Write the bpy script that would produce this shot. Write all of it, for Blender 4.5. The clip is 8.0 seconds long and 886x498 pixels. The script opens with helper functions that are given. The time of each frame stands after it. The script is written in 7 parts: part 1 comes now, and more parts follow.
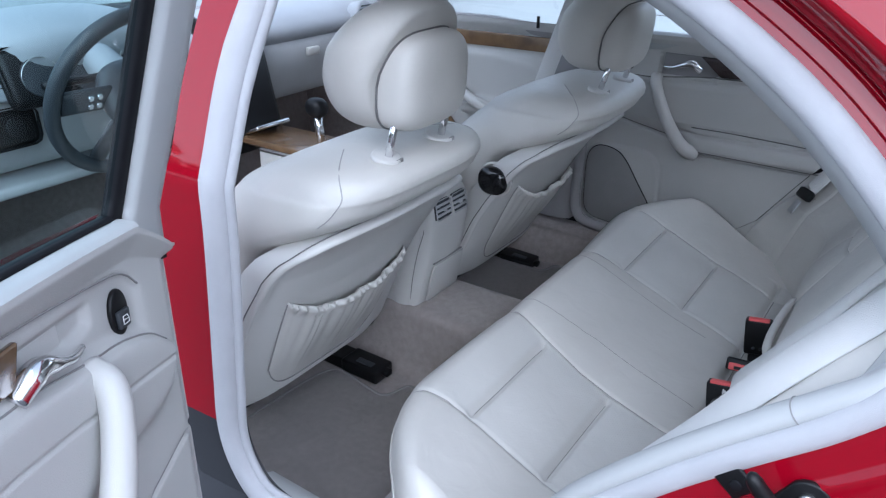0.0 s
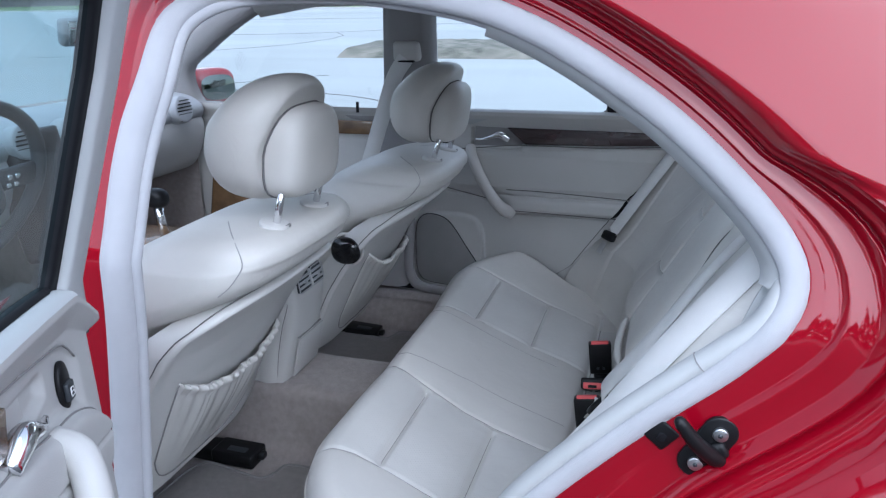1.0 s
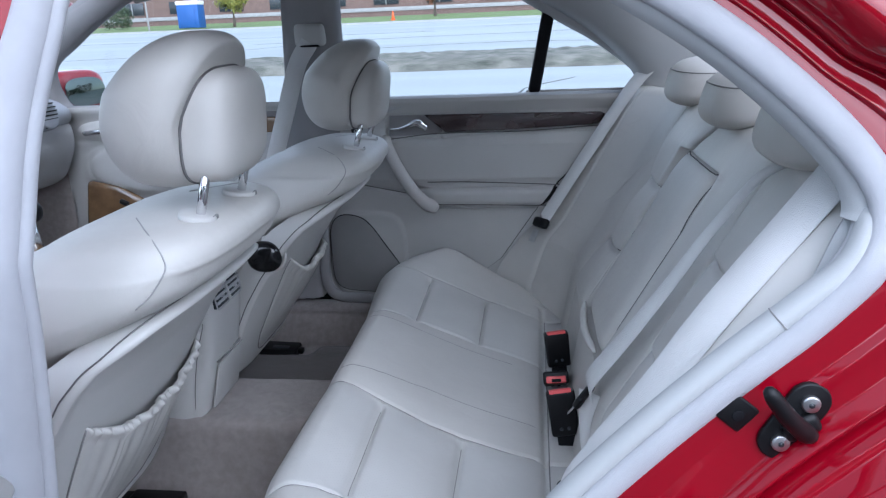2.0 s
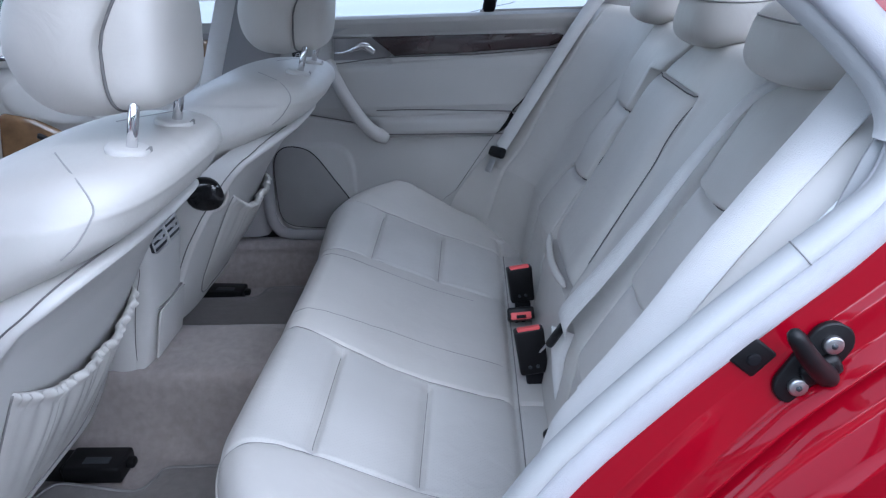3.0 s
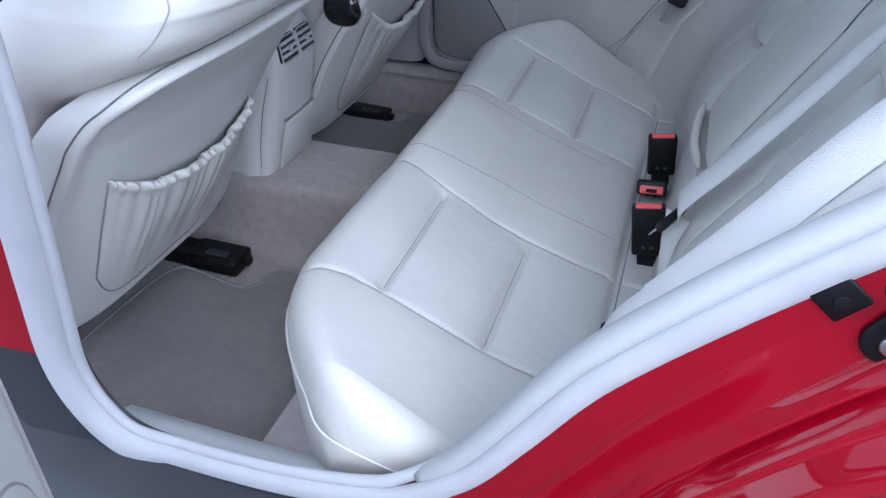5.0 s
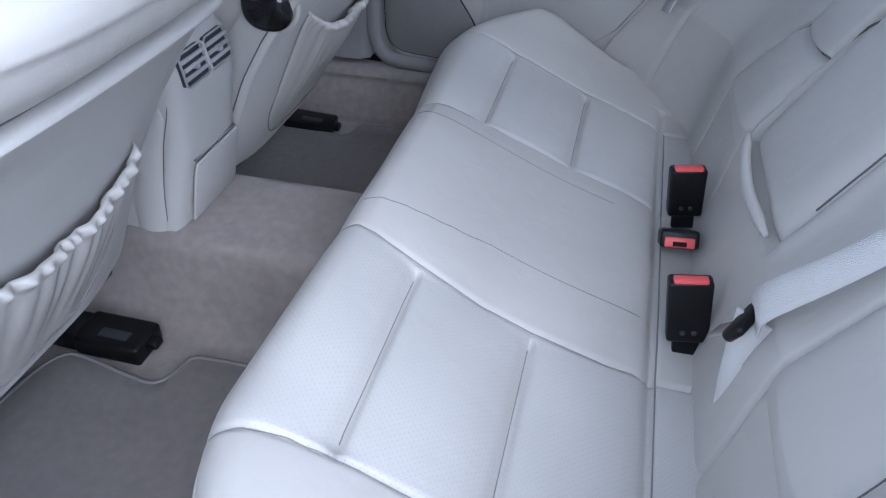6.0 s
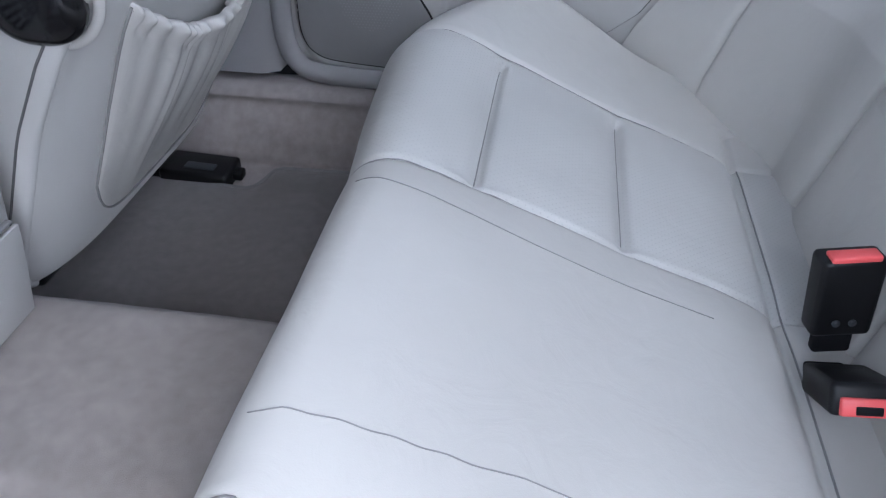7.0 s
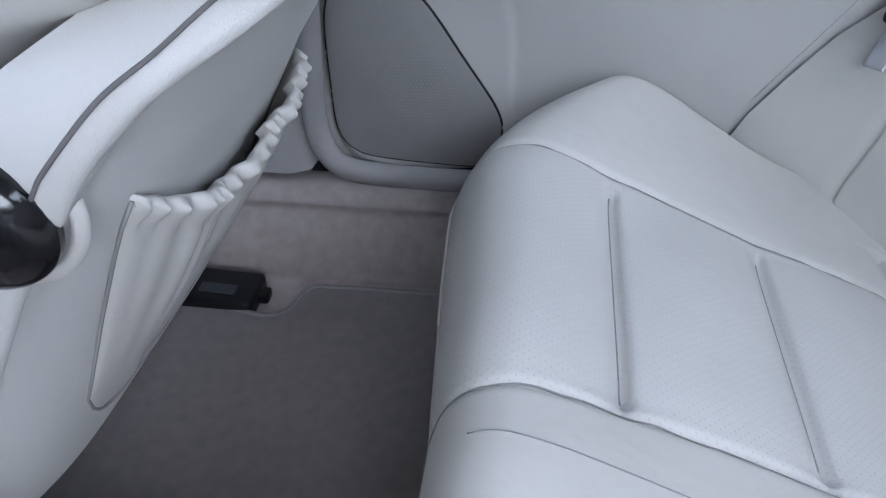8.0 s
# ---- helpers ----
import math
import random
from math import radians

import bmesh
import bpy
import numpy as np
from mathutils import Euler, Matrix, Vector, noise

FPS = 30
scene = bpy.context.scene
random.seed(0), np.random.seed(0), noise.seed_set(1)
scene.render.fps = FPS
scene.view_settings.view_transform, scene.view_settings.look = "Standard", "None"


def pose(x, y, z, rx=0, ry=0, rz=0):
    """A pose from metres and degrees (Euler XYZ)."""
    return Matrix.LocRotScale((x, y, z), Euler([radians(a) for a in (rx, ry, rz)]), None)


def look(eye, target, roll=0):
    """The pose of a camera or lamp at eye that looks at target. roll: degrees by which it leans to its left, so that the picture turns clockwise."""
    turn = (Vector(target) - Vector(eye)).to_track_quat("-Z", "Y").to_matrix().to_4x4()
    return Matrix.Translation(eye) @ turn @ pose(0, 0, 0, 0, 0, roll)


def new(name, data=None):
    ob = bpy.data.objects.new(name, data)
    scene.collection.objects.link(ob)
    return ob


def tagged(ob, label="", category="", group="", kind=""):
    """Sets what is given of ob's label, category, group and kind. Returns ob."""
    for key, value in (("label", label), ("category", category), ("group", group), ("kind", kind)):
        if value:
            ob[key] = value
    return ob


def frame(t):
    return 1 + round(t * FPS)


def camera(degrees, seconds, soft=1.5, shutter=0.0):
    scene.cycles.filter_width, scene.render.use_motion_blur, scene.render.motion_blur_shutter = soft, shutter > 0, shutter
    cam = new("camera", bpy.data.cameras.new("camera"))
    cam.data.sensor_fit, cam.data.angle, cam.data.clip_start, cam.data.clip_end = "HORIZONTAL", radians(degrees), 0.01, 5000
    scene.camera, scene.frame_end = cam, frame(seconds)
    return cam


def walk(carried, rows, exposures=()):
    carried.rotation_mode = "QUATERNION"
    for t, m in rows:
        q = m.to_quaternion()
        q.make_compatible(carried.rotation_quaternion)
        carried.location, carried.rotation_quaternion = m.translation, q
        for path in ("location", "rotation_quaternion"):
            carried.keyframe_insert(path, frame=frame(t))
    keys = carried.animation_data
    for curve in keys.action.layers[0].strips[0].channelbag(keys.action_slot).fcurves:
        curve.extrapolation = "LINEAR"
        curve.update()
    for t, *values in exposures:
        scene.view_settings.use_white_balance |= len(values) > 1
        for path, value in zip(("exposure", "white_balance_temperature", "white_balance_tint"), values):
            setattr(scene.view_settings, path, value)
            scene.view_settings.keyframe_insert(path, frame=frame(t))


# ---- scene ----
cam = camera(62.5, 8.0, soft=1.25)
PATH = [
    (0, (0.195, -1.34, 1.329), (-0.839, 0.138, 0.465), -0.2),
    (0.5, (0.136, -1.447, 1.336), (-0.646, 0.23, 0.577), -0.6),
    (1, (0.099, -1.517, 1.298), (-0.466, 0.296, 0.67), -0.7),
    (1.5, (0.026, -1.522, 1.247), (-0.398, 0.346, 0.672), -1.7),
    (1.7, (-0.018, -1.474, 1.222), (-0.37, 0.409, 0.648), -2.0),
    (2.8, (-0.118, -1.297, 1.165), (-0.206, 0.565, 0.44), -2.4),
    (3, (-0.117, -1.3, 1.167), (-0.204, 0.542, 0.394), -2.1),
    (3.5, (-0.093, -1.317, 1.171), (-0.28, 0.465, 0.283), -0.9),
    (4, (-0.037, -1.298, 1.164), (-0.425, 0.397, 0.175), -0.2),
    (4.2, (-0.008, -1.29, 1.164), (-0.457, 0.369, 0.141), 0.1),
    (5.5, (-0.033, -1.077, 1.126), (-0.557, 0.44, -0.067), -0.3),
    (6, (-0.155, -0.868, 1.085), (-0.533, 0.674, -0.132), 1.1),
    (6.5, (-0.221, -0.612, 0.958), (-0.493, 0.937, -0.277), 1.4),
    (7, (-0.292, -0.373, 0.891), (-0.531, 1.188, -0.336), 0.3),
    (7.5, (-0.384, -0.224, 0.877), (-0.622, 1.35, -0.334), -0.8),
    (8, (-0.416, -0.132, 0.89), (-0.669, 1.455, -0.3), -1.3),
]
walk(cam, [(t, look(eye, target, roll)) for t, eye, target, roll in PATH],
     [(0.0, 1.60, 5430, 10.5), (1.5, 1.48, 5430, 11), (3.0, 1.70, 5300, 12.5), (4.2, 1.79, 5300, 12), (5.5, 1.87, 5280, 13), (6.5, 2.19, 5450, 13.5), (7.2, 2.52, 5500, 12.5), (8.0, 2.62, 5520, 11.5)])

# ---- light: overcast late-day sky ----
world = bpy.data.worlds.new("sky")
scene.world = world
world.use_nodes = True
wn = world.node_tree.nodes
wl = world.node_tree.links
sky = wn.new("ShaderNodeTexSky")
sky.sky_type = 'NISHITA'
sky.sun_disc = False
SUN_EL, SUN_ROT = 42.0, 154.0
sky.sun_elevation = radians(SUN_EL)
sky.sun_rotation = radians(SUN_ROT)
sky.air_density = 1.2
sky.dust_density = 1.2
haze = wn.new("ShaderNodeHueSaturation")
haze.inputs["Saturation"].default_value = 0.35
wl.new(sky.outputs[0], haze.inputs["Color"])
wl.new(haze.outputs[0], wn["Background"].inputs[0])
wn["Background"].inputs[1].default_value = 0.15
sun_data = bpy.data.lights.new("sun", 'SUN')
sun_data.energy = 1.3
sun_data.angle = radians(100)
sun_data.color = (1.0, 0.97, 0.93)
sun = new("sun", sun_data)
a, e = radians(SUN_ROT), radians(SUN_EL)
sun_from = Vector((math.sin(a) * math.cos(e), math.cos(a) * math.cos(e), math.sin(e)))
sun.matrix_basis = look(sun_from * 30, (0, 0, 0))


# ---- materials ----
def material(name, color, rough=0.5, metal=0.0, spec=0.5, var=0.0, var_scale=8.0, grain=0.0, grain_scale=400.0,
             coat=0.0, stain=0.0, stain_scale=3.0, second=None, sheen=0.0, stretch=None):
    """Principled surface with a wide tone variation, fine grain bump and optional stains."""
    m = bpy.data.materials.new(name)
    m.use_nodes = True
    n, l = m.node_tree.nodes, m.node_tree.links
    b = n["Principled BSDF"]
    b.inputs["Base Color"].default_value = (*color, 1)
    b.inputs["Roughness"].default_value = rough
    b.inputs["Metallic"].default_value = metal
    b.inputs["Specular IOR Level"].default_value = spec
    b.inputs["Coat Weight"].default_value = coat
    b.inputs["Coat Roughness"].default_value = 0.04
    b.inputs["Sheen Weight"].default_value = sheen
    co = n.new("ShaderNodeTexCoord")
    if stretch:
        turn = n.new("ShaderNodeMapping")
        turn.inputs["Scale"].default_value = stretch
        l.new(co.outputs["Object"], turn.inputs["Vector"])
        wide = turn.outputs["Vector"]
    else:
        wide = co.outputs["Object"]
    if var or second:
        t = n.new("ShaderNodeTexNoise")
        t.inputs["Scale"].default_value = var_scale
        t.inputs["Detail"].default_value = 6
        l.new(wide, t.inputs["Vector"])
        mix = n.new("ShaderNodeMix")
        mix.data_type = 'RGBA'
        low = second or tuple(c * (1 - var) for c in color)
        mix.inputs["A"].default_value = (*low, 1)
        mix.inputs["B"].default_value = (*[min(1, c * (1 + var * 0.6)) for c in color], 1)
        ramp = n.new("ShaderNodeMapRange")
        ramp.inputs["From Min"].default_value, ramp.inputs["From Max"].default_value = 0.32, 0.68
        l.new(t.outputs["Fac"], ramp.inputs["Value"])
        l.new(ramp.outputs["Result"], mix.inputs["Factor"])
        out = mix.outputs["Result"]
        if stain:
            s = n.new("ShaderNodeTexNoise")
            s.inputs["Scale"].default_value = stain_scale
            s.inputs["Detail"].default_value = 3
            s.inputs["Distortion"].default_value = 0.6
            l.new(wide, s.inputs["Vector"])
            r2 = n.new("ShaderNodeMapRange")
            r2.inputs["From Min"].default_value, r2.inputs["From Max"].default_value = 0.5, 0.7
            r2.inputs["To Max"].default_value = stain
            l.new(s.outputs["Fac"], r2.inputs["Value"])
            m2 = n.new("ShaderNodeMix")
            m2.data_type = 'RGBA'
            l.new(out, m2.inputs["A"])
            m2.inputs["B"].default_value = (*[c * 0.6 for c in color], 1)
            l.new(r2.outputs["Result"], m2.inputs["Factor"])
            out = m2.outputs["Result"]
        l.new(out, b.inputs["Base Color"])
        rr = n.new("ShaderNodeMapRange")
        rr.inputs["To Min"].default_value, rr.inputs["To Max"].default_value = rough * 0.9, min(1, rough * 1.12)
        l.new(t.outputs["Fac"], rr.inputs["Value"])
        l.new(rr.outputs["Result"], b.inputs["Roughness"])
    if grain:
        g = n.new("ShaderNodeTexNoise")
        g.inputs["Scale"].default_value = grain_scale
        g.inputs["Detail"].default_value = 3
        l.new(co.outputs["Object"], g.inputs["Vector"])
        bump = n.new("ShaderNodeBump")
        bump.inputs["Strength"].default_value = grain
        bump.inputs["Distance"].default_value = 0.001
        l.new(g.outputs["Fac"], bump.inputs["Height"])
        l.new(bump.outputs["Normal"], b.inputs["Normal"])
    return m


def leather(name, color, perforated=False):
    """Grained hide: pebble cells, soft creases and a slow tone drift; optionally punched with small holes."""
    m = material(name, color, rough=0.47, spec=0.42, var=0.085, var_scale=4, stain=0.12, stain_scale=3.5)
    n, l = m.node_tree.nodes, m.node_tree.links
    b = n["Principled BSDF"]
    co = n.new("ShaderNodeTexCoord")
    cell = n.new("ShaderNodeTexVoronoi")
    cell.feature = 'DISTANCE_TO_EDGE'
    cell.inputs["Scale"].default_value = 700
    l.new(co.outputs["Object"], cell.inputs["Vector"])
    crease = n.new("ShaderNodeTexNoise")
    crease.inputs["Scale"].default_value = 22
    crease.inputs["Detail"].default_value = 5
    crease.inputs["Distortion"].default_value = 0.8
    l.new(co.outputs["Object"], crease.inputs["Vector"])
    b1 = n.new("ShaderNodeBump")
    b1.inputs["Strength"].default_value, b1.inputs["Distance"].default_value = 0.15, 0.0005
    l.new(cell.outputs["Distance"], b1.inputs["Height"])
    b2 = n.new("ShaderNodeBump")
    b2.inputs["Strength"].default_value, b2.inputs["Distance"].default_value = 0.35, 0.004
    l.new(crease.outputs["Fac"], b2.inputs["Height"])
    l.new(b1.outputs["Normal"], b2.inputs["Normal"])
    last = b2
    if perforated:
        scale = n.new("ShaderNodeVectorMath")
        scale.operation = 'SCALE'
        scale.inputs["Scale"].default_value = 1 / 0.0052
        turn = n.new("ShaderNodeVectorRotate")
        turn.rotation_type = 'Z_AXIS'
        turn.inputs["Angle"].default_value = radians(45)
        l.new(co.outputs["Object"], turn.inputs["Vector"])
        l.new(turn.outputs["Vector"], scale.inputs[0])
        sep = n.new("ShaderNodeSeparateXYZ")
        l.new(scale.outputs["Vector"], sep.inputs[0])
        sq = []
        for axis in "XY":
            f = n.new("ShaderNodeMath")
            f.operation = 'PINGPONG'
            f.inputs[1].default_value = 0.5
            l.new(sep.outputs[axis], f.inputs[0])
            p = n.new("ShaderNodeMath")
            p.operation = 'POWER'
            p.inputs[1].default_value = 2
            l.new(f.outputs[0], p.inputs[0])
            sq.append(p)
        add = n.new("ShaderNodeMath")
        add.operation = 'ADD'
        l.new(sq[0].outputs[0], add.inputs[0])
        l.new(sq[1].outputs[0], add.inputs[1])
        hole = n.new("ShaderNodeMapRange")
        hole.inputs["From Min"].default_value, hole.inputs["From Max"].default_value = 0.006, 0.03
        l.new(add.outputs[0], hole.inputs["Value"])
        b3 = n.new("ShaderNodeBump")
        b3.inputs["Strength"].default_value, b3.inputs["Distance"].default_value = 0.3, 0.0005
        l.new(hole.outputs["Result"], b3.inputs["Height"])
        l.new(b2.outputs["Normal"], b3.inputs["Normal"])
        last = b3
        mix = n.new("ShaderNodeMix")
        mix.data_type = 'RGBA'
        old = b.inputs["Base Color"].links[0].from_socket
        mix.inputs["A"].default_value = (*[c * 0.84 for c in color], 1)
        l.new(hole.outputs["Result"], mix.inputs["Factor"])
        l.new(old, mix.inputs["B"])
        l.new(mix.outputs["Result"], b.inputs["Base Color"])
    l.new(last.outputs["Normal"], b.inputs["Normal"])
    return m


def pane_material(name, tint, ior=1.45):
    """Thin clear pane: straight view through, with a surface reflection."""
    m = bpy.data.materials.new(name)
    m.use_nodes = True
    n, l = m.node_tree.nodes, m.node_tree.links
    n.remove(n["Principled BSDF"])
    clear, shine, mix = n.new("ShaderNodeBsdfTransparent"), n.new("ShaderNodeBsdfGlossy"), n.new("ShaderNodeMixShader")
    clear.inputs["Color"].default_value = (*tint, 1)
    shine.inputs["Roughness"].default_value = 0.0
    fres = n.new("ShaderNodeFresnel")
    fres.inputs["IOR"].default_value = ior
    l.new(fres.outputs[0], mix.inputs[0])
    l.new(clear.outputs[0], mix.inputs[1])
    l.new(shine.outputs[0], mix.inputs[2])
    l.new(mix.outputs[0], n["Material Output"].inputs[0])
    return m


M_LEATHER = leather("grey_leather", (0.505, 0.486, 0.458))
M_PERF = leather("perforated_leather", (0.503, 0.490, 0.468), True)
M_PLASTIC = material("light_grey_plastic", (0.50, 0.487, 0.468), 0.5, var=0.04, var_scale=4, grain=0.35, grain_scale=900)
M_PANEL = material("door_card_vinyl", (0.43, 0.42, 0.405), 0.5, var=0.05, var_scale=4, grain=0.4, grain_scale=700)
M_DARKGREY = material("shaded_speaker_panel", (0.22, 0.213, 0.212), 0.6, var=0.08, grain=0.6, grain_scale=600)
M_SEAL = material("pale_velour_seal", (0.37, 0.37, 0.388), 0.85, var=0.05, var_scale=20, grain=0.5, grain_scale=1200, sheen=0.2)
M_TRIM = material("pale_pillar_trim", (0.38, 0.384, 0.385), 0.55, var=0.03, grain=0.3, grain_scale=900)
M_CARPET = material("grey_carpet", (0.30, 0.263, 0.248), 0.95, var=0.14, var_scale=60, grain=1.0, grain_scale=1500, stain=0.25, stain_scale=7, sheen=0.2)
M_MAT = material("mat_carpet", (0.185, 0.166, 0.158), 0.95, var=0.12, var_scale=70, grain=1.0, grain_scale=1500, stain=0.35, stain_scale=6, sheen=0.2)
M_MATEDGE = material("mat_binding", (0.21, 0.20, 0.198), 0.8, var=0.05, grain=0.6, grain_scale=1500)
M_RED = material("red_paint", (0.215, 0.0004, 0.0078), 0.35, spec=0.03, coat=0.85, var=0.03, var_scale=2)
M_BLACK = material("black_plastic", (0.006, 0.006, 0.007), 0.42, spec=0.25, var=0.2, var_scale=40)
M_GLOSS = material("gloss_black", (0.006, 0.006, 0.007), 0.14, var=0.1)
M_RUBBER = material("black_rubber", (0.008, 0.008, 0.010), 0.6, spec=0.15, var=0.1)
M_CHROME = material("chrome", (0.75, 0.75, 0.76), 0.12, metal=1.0, var=0.02)
M_SILL = material("dark_sill_shade", (0.028, 0.029, 0.033), 0.5, spec=0.3, var=0.15, var_scale=6)
M_STEEL = material("zinc_steel", (0.5, 0.5, 0.5), 0.35, metal=1.0, var=0.1, var_scale=60)
M_BUTTON = material("red_release_button", (0.75, 0.10, 0.10), 0.4, var=0.04)
M_WOOD = material("shaded_burl_wood", (0.038, 0.022, 0.022), 0.25, spec=0.5, coat=0.6, second=(0.018, 0.011, 0.012), var_scale=14)
M_WOODL = material("light_burl_wood", (0.20, 0.12, 0.06), 0.25, spec=0.5, coat=0.8, second=(0.11, 0.065, 0.035), var_scale=18)
M_WEB = material("belt_webbing", (0.62, 0.61, 0.60), 0.7, var=0.04, grain=0.8, grain_scale=900)
M_LINER = material("headliner_cloth", (0.46, 0.45, 0.44), 0.95, var=0.04, grain=0.8, grain_scale=1500)
M_PILLAR = material("grey_pillar_cloth", (0.27, 0.26, 0.262), 0.9, var=0.05, grain=0.6, grain_scale=1200)
M_STITCH = material("seam_thread", (0.23, 0.222, 0.218), 0.8, var=0.05)
M_THREAD = material("pale_thread", (0.33, 0.32, 0.312), 0.8, var=0.05)
M_GAP = material("thread_and_gap_shade", (0.13, 0.125, 0.125), 0.9, var=0.1, var_scale=60)
M_DASH = material("dash_grey", (0.30, 0.31, 0.33), 0.55, var=0.05, grain=0.5, grain_scale=700)
M_DASHLOW = material("dash_light", (0.40, 0.40, 0.405), 0.5, var=0.04, grain=0.4, grain_scale=700)
M_WHEEL = material("dark_wheel_leather", (0.03, 0.034, 0.04), 0.45, var=0.1, grain=0.3, grain_scale=600)
M_GLASS = pane_material("window_glass", (0.90, 0.94, 0.95))
M_GLASSD = pane_material("door_glass", (0.55, 0.72, 0.75), 1.25)
M_MIRROR = material("mirror_silver", (0.8, 0.82, 0.82), 0.02, metal=1.0)
M_MIRRORD = material("dark_reflection_mirror", (0.10, 0.125, 0.115), 0.03, metal=1.0)


# ---- mesh helpers ----
def mesh_data(name, verts, faces, mat, smooth=True):
    me = bpy.data.meshes.new(name)
    me.from_pydata([tuple(map(float, v)) for v in verts], [], [tuple(map(int, f)) for f in faces])
    me.materials.append(mat)
    if smooth:
        me.polygons.foreach_set("use_smooth", [True] * len(me.polygons))
    me.update()
    return me


def put_under(ob, parent):
    """Hang ob under parent without moving it."""
    if parent is not None:
        ob.parent = parent
        m, up = parent.matrix_basis.copy(), parent.parent
        if up is not None:
            m = up.matrix_basis @ parent.matrix_parent_inverse @ m
        ob.matrix_parent_inverse = m.inverted()
    return ob


def thing(name, at, label, category, group="", kind=""):
    ob = new(name)
    ob.matrix_basis = pose(*at)
    ob.empty_display_size = 0.05
    return tagged(ob, label, category, group, kind)


def solid(name, verts, faces, mat, parent=None, label="", smooth=True, category="", kind="", group=""):
    ob = new(name, mesh_data(name, verts, faces, mat, smooth))
    put_under(ob, parent)
    return tagged(ob, label, category, group, kind)


def part(name, bm, mat, parent, label="", smooth=True):
    me = bpy.data.meshes.new(name)
    bm.to_mesh(me)
    bm.free()
    me.materials.append(mat)
    if smooth:
        me.polygons.foreach_set("use_smooth", [True] * len(me.polygons))
    ob = new(name, me)
    put_under(ob, parent)
    return tagged(ob, label)


def sheet(P, wrap_u=False, wrap_v=False):
    """Vertices and quads of a grid of points P[u, v]."""
    nu, nv = P.shape[:2]
    idx = np.arange(nu * nv).reshape(nu, nv)
    iu = np.r_[np.arange(nu), 0] if wrap_u else np.arange(nu)
    iv = np.r_[np.arange(nv), 0] if wrap_v else np.arange(nv)
    g = idx[np.ix_(iu, iv)]
    f = np.stack([g[:-1, :-1], g[1:, :-1], g[1:, 1:], g[:-1, 1:]], -1).reshape(-1, 4)
    return P.reshape(-1, 3), f


def smooth_path(points, n, closed=False):
    """n points evenly spaced on a Catmull-Rom curve through the points."""
    p = np.array(points, float)
    q = np.vstack([p[-1], p, p[0], p[1]]) if closed else np.vstack([2 * p[0] - p[1], p, 2 * p[-1] - p[-2]])
    out = []
    segs = len(p) if closed else len(p) - 1
    for i in range(segs):
        a, b, c, d = q[i:i + 4]
        for t in np.linspace(0, 1, 24, endpoint=False):
            out.append(0.5 * (2 * b + (c - a) * t + (2 * a - 5 * b + 4 * c - d) * t * t + (3 * b - a - 3 * c + d) * t ** 3))
    out.append(p[0] if closed else p[-1])
    out = np.array(out)
    s = np.r_[0, np.cumsum(np.linalg.norm(np.diff(out, axis=0), axis=1))]
    w = np.linspace(0, s[-1], n + 1 if closed else n)
    r = np.stack([np.interp(w, s, out[:, k]) for k in range(out.shape[1])], 1)
    return r[:-1] if closed else r


def straight_path(points, per=10, closed=True):
    """Points on the straight sides of an outline, per of them a side."""
    p = np.array(points, float)
    q = np.vstack([p, p[:1]]) if closed else p
    return np.concatenate([q[i] + (q[i + 1] - q[i]) * np.linspace(0, 1, per, endpoint=False)[:, None] for i in range(len(q) - 1)])


def curve_through(xs, ys):
    """A smooth function through points (monotone cubic by finite slopes)."""
    xs, ys = np.array(xs, float), np.array(ys, float)
    d = np.gradient(ys, xs)
    def f(x):
        x = np.clip(x, xs[0], xs[-1])
        i = np.clip(np.searchsorted(xs, x) - 1, 0, len(xs) - 2)
        h = xs[i + 1] - xs[i]
        t = (x - xs[i]) / h
        return ((1 + 2 * t) * (1 - t) ** 2 * ys[i] + t * (1 - t) ** 2 * h * d[i]
                + t * t * (3 - 2 * t) * ys[i + 1] + t * t * (t - 1) * h * d[i + 1])
    return f


def tube(path, radius, sides=10, closed=False, squash=(1.0, 1.0), up=(0, 0, 1), cap=True):
    """A tube round a path; squash scales its section across and along up."""
    p = np.array(path, float)
    n = len(p)
    tan = np.roll(p, -1, 0) - np.roll(p, 1, 0) if closed else np.gradient(p, axis=0)
    tan /= np.linalg.norm(tan, axis=1, keepdims=True) + 1e-12
    upv = np.broadcast_to(np.array(up, float), p.shape)
    side = np.cross(tan, upv)
    side /= np.linalg.norm(side, axis=1, keepdims=True) + 1e-9
    top = np.cross(side, tan)
    a = np.linspace(0, 2 * np.pi, sides, endpoint=False)
    r = np.broadcast_to(np.asarray(radius, float), (n,))[:, None, None]
    P = p[:, None] + r * (np.cos(a)[None, :, None] * side[:, None] * squash[0] + np.sin(a)[None, :, None] * top[:, None] * squash[1])
    v, f = sheet(P, wrap_u=closed, wrap_v=True)
    f = [tuple(q) for q in f]
    if not closed and cap:
        f += [tuple(range(sides)), tuple(range(n * sides - 1, n * sides - sides - 1, -1))]
    return v, f


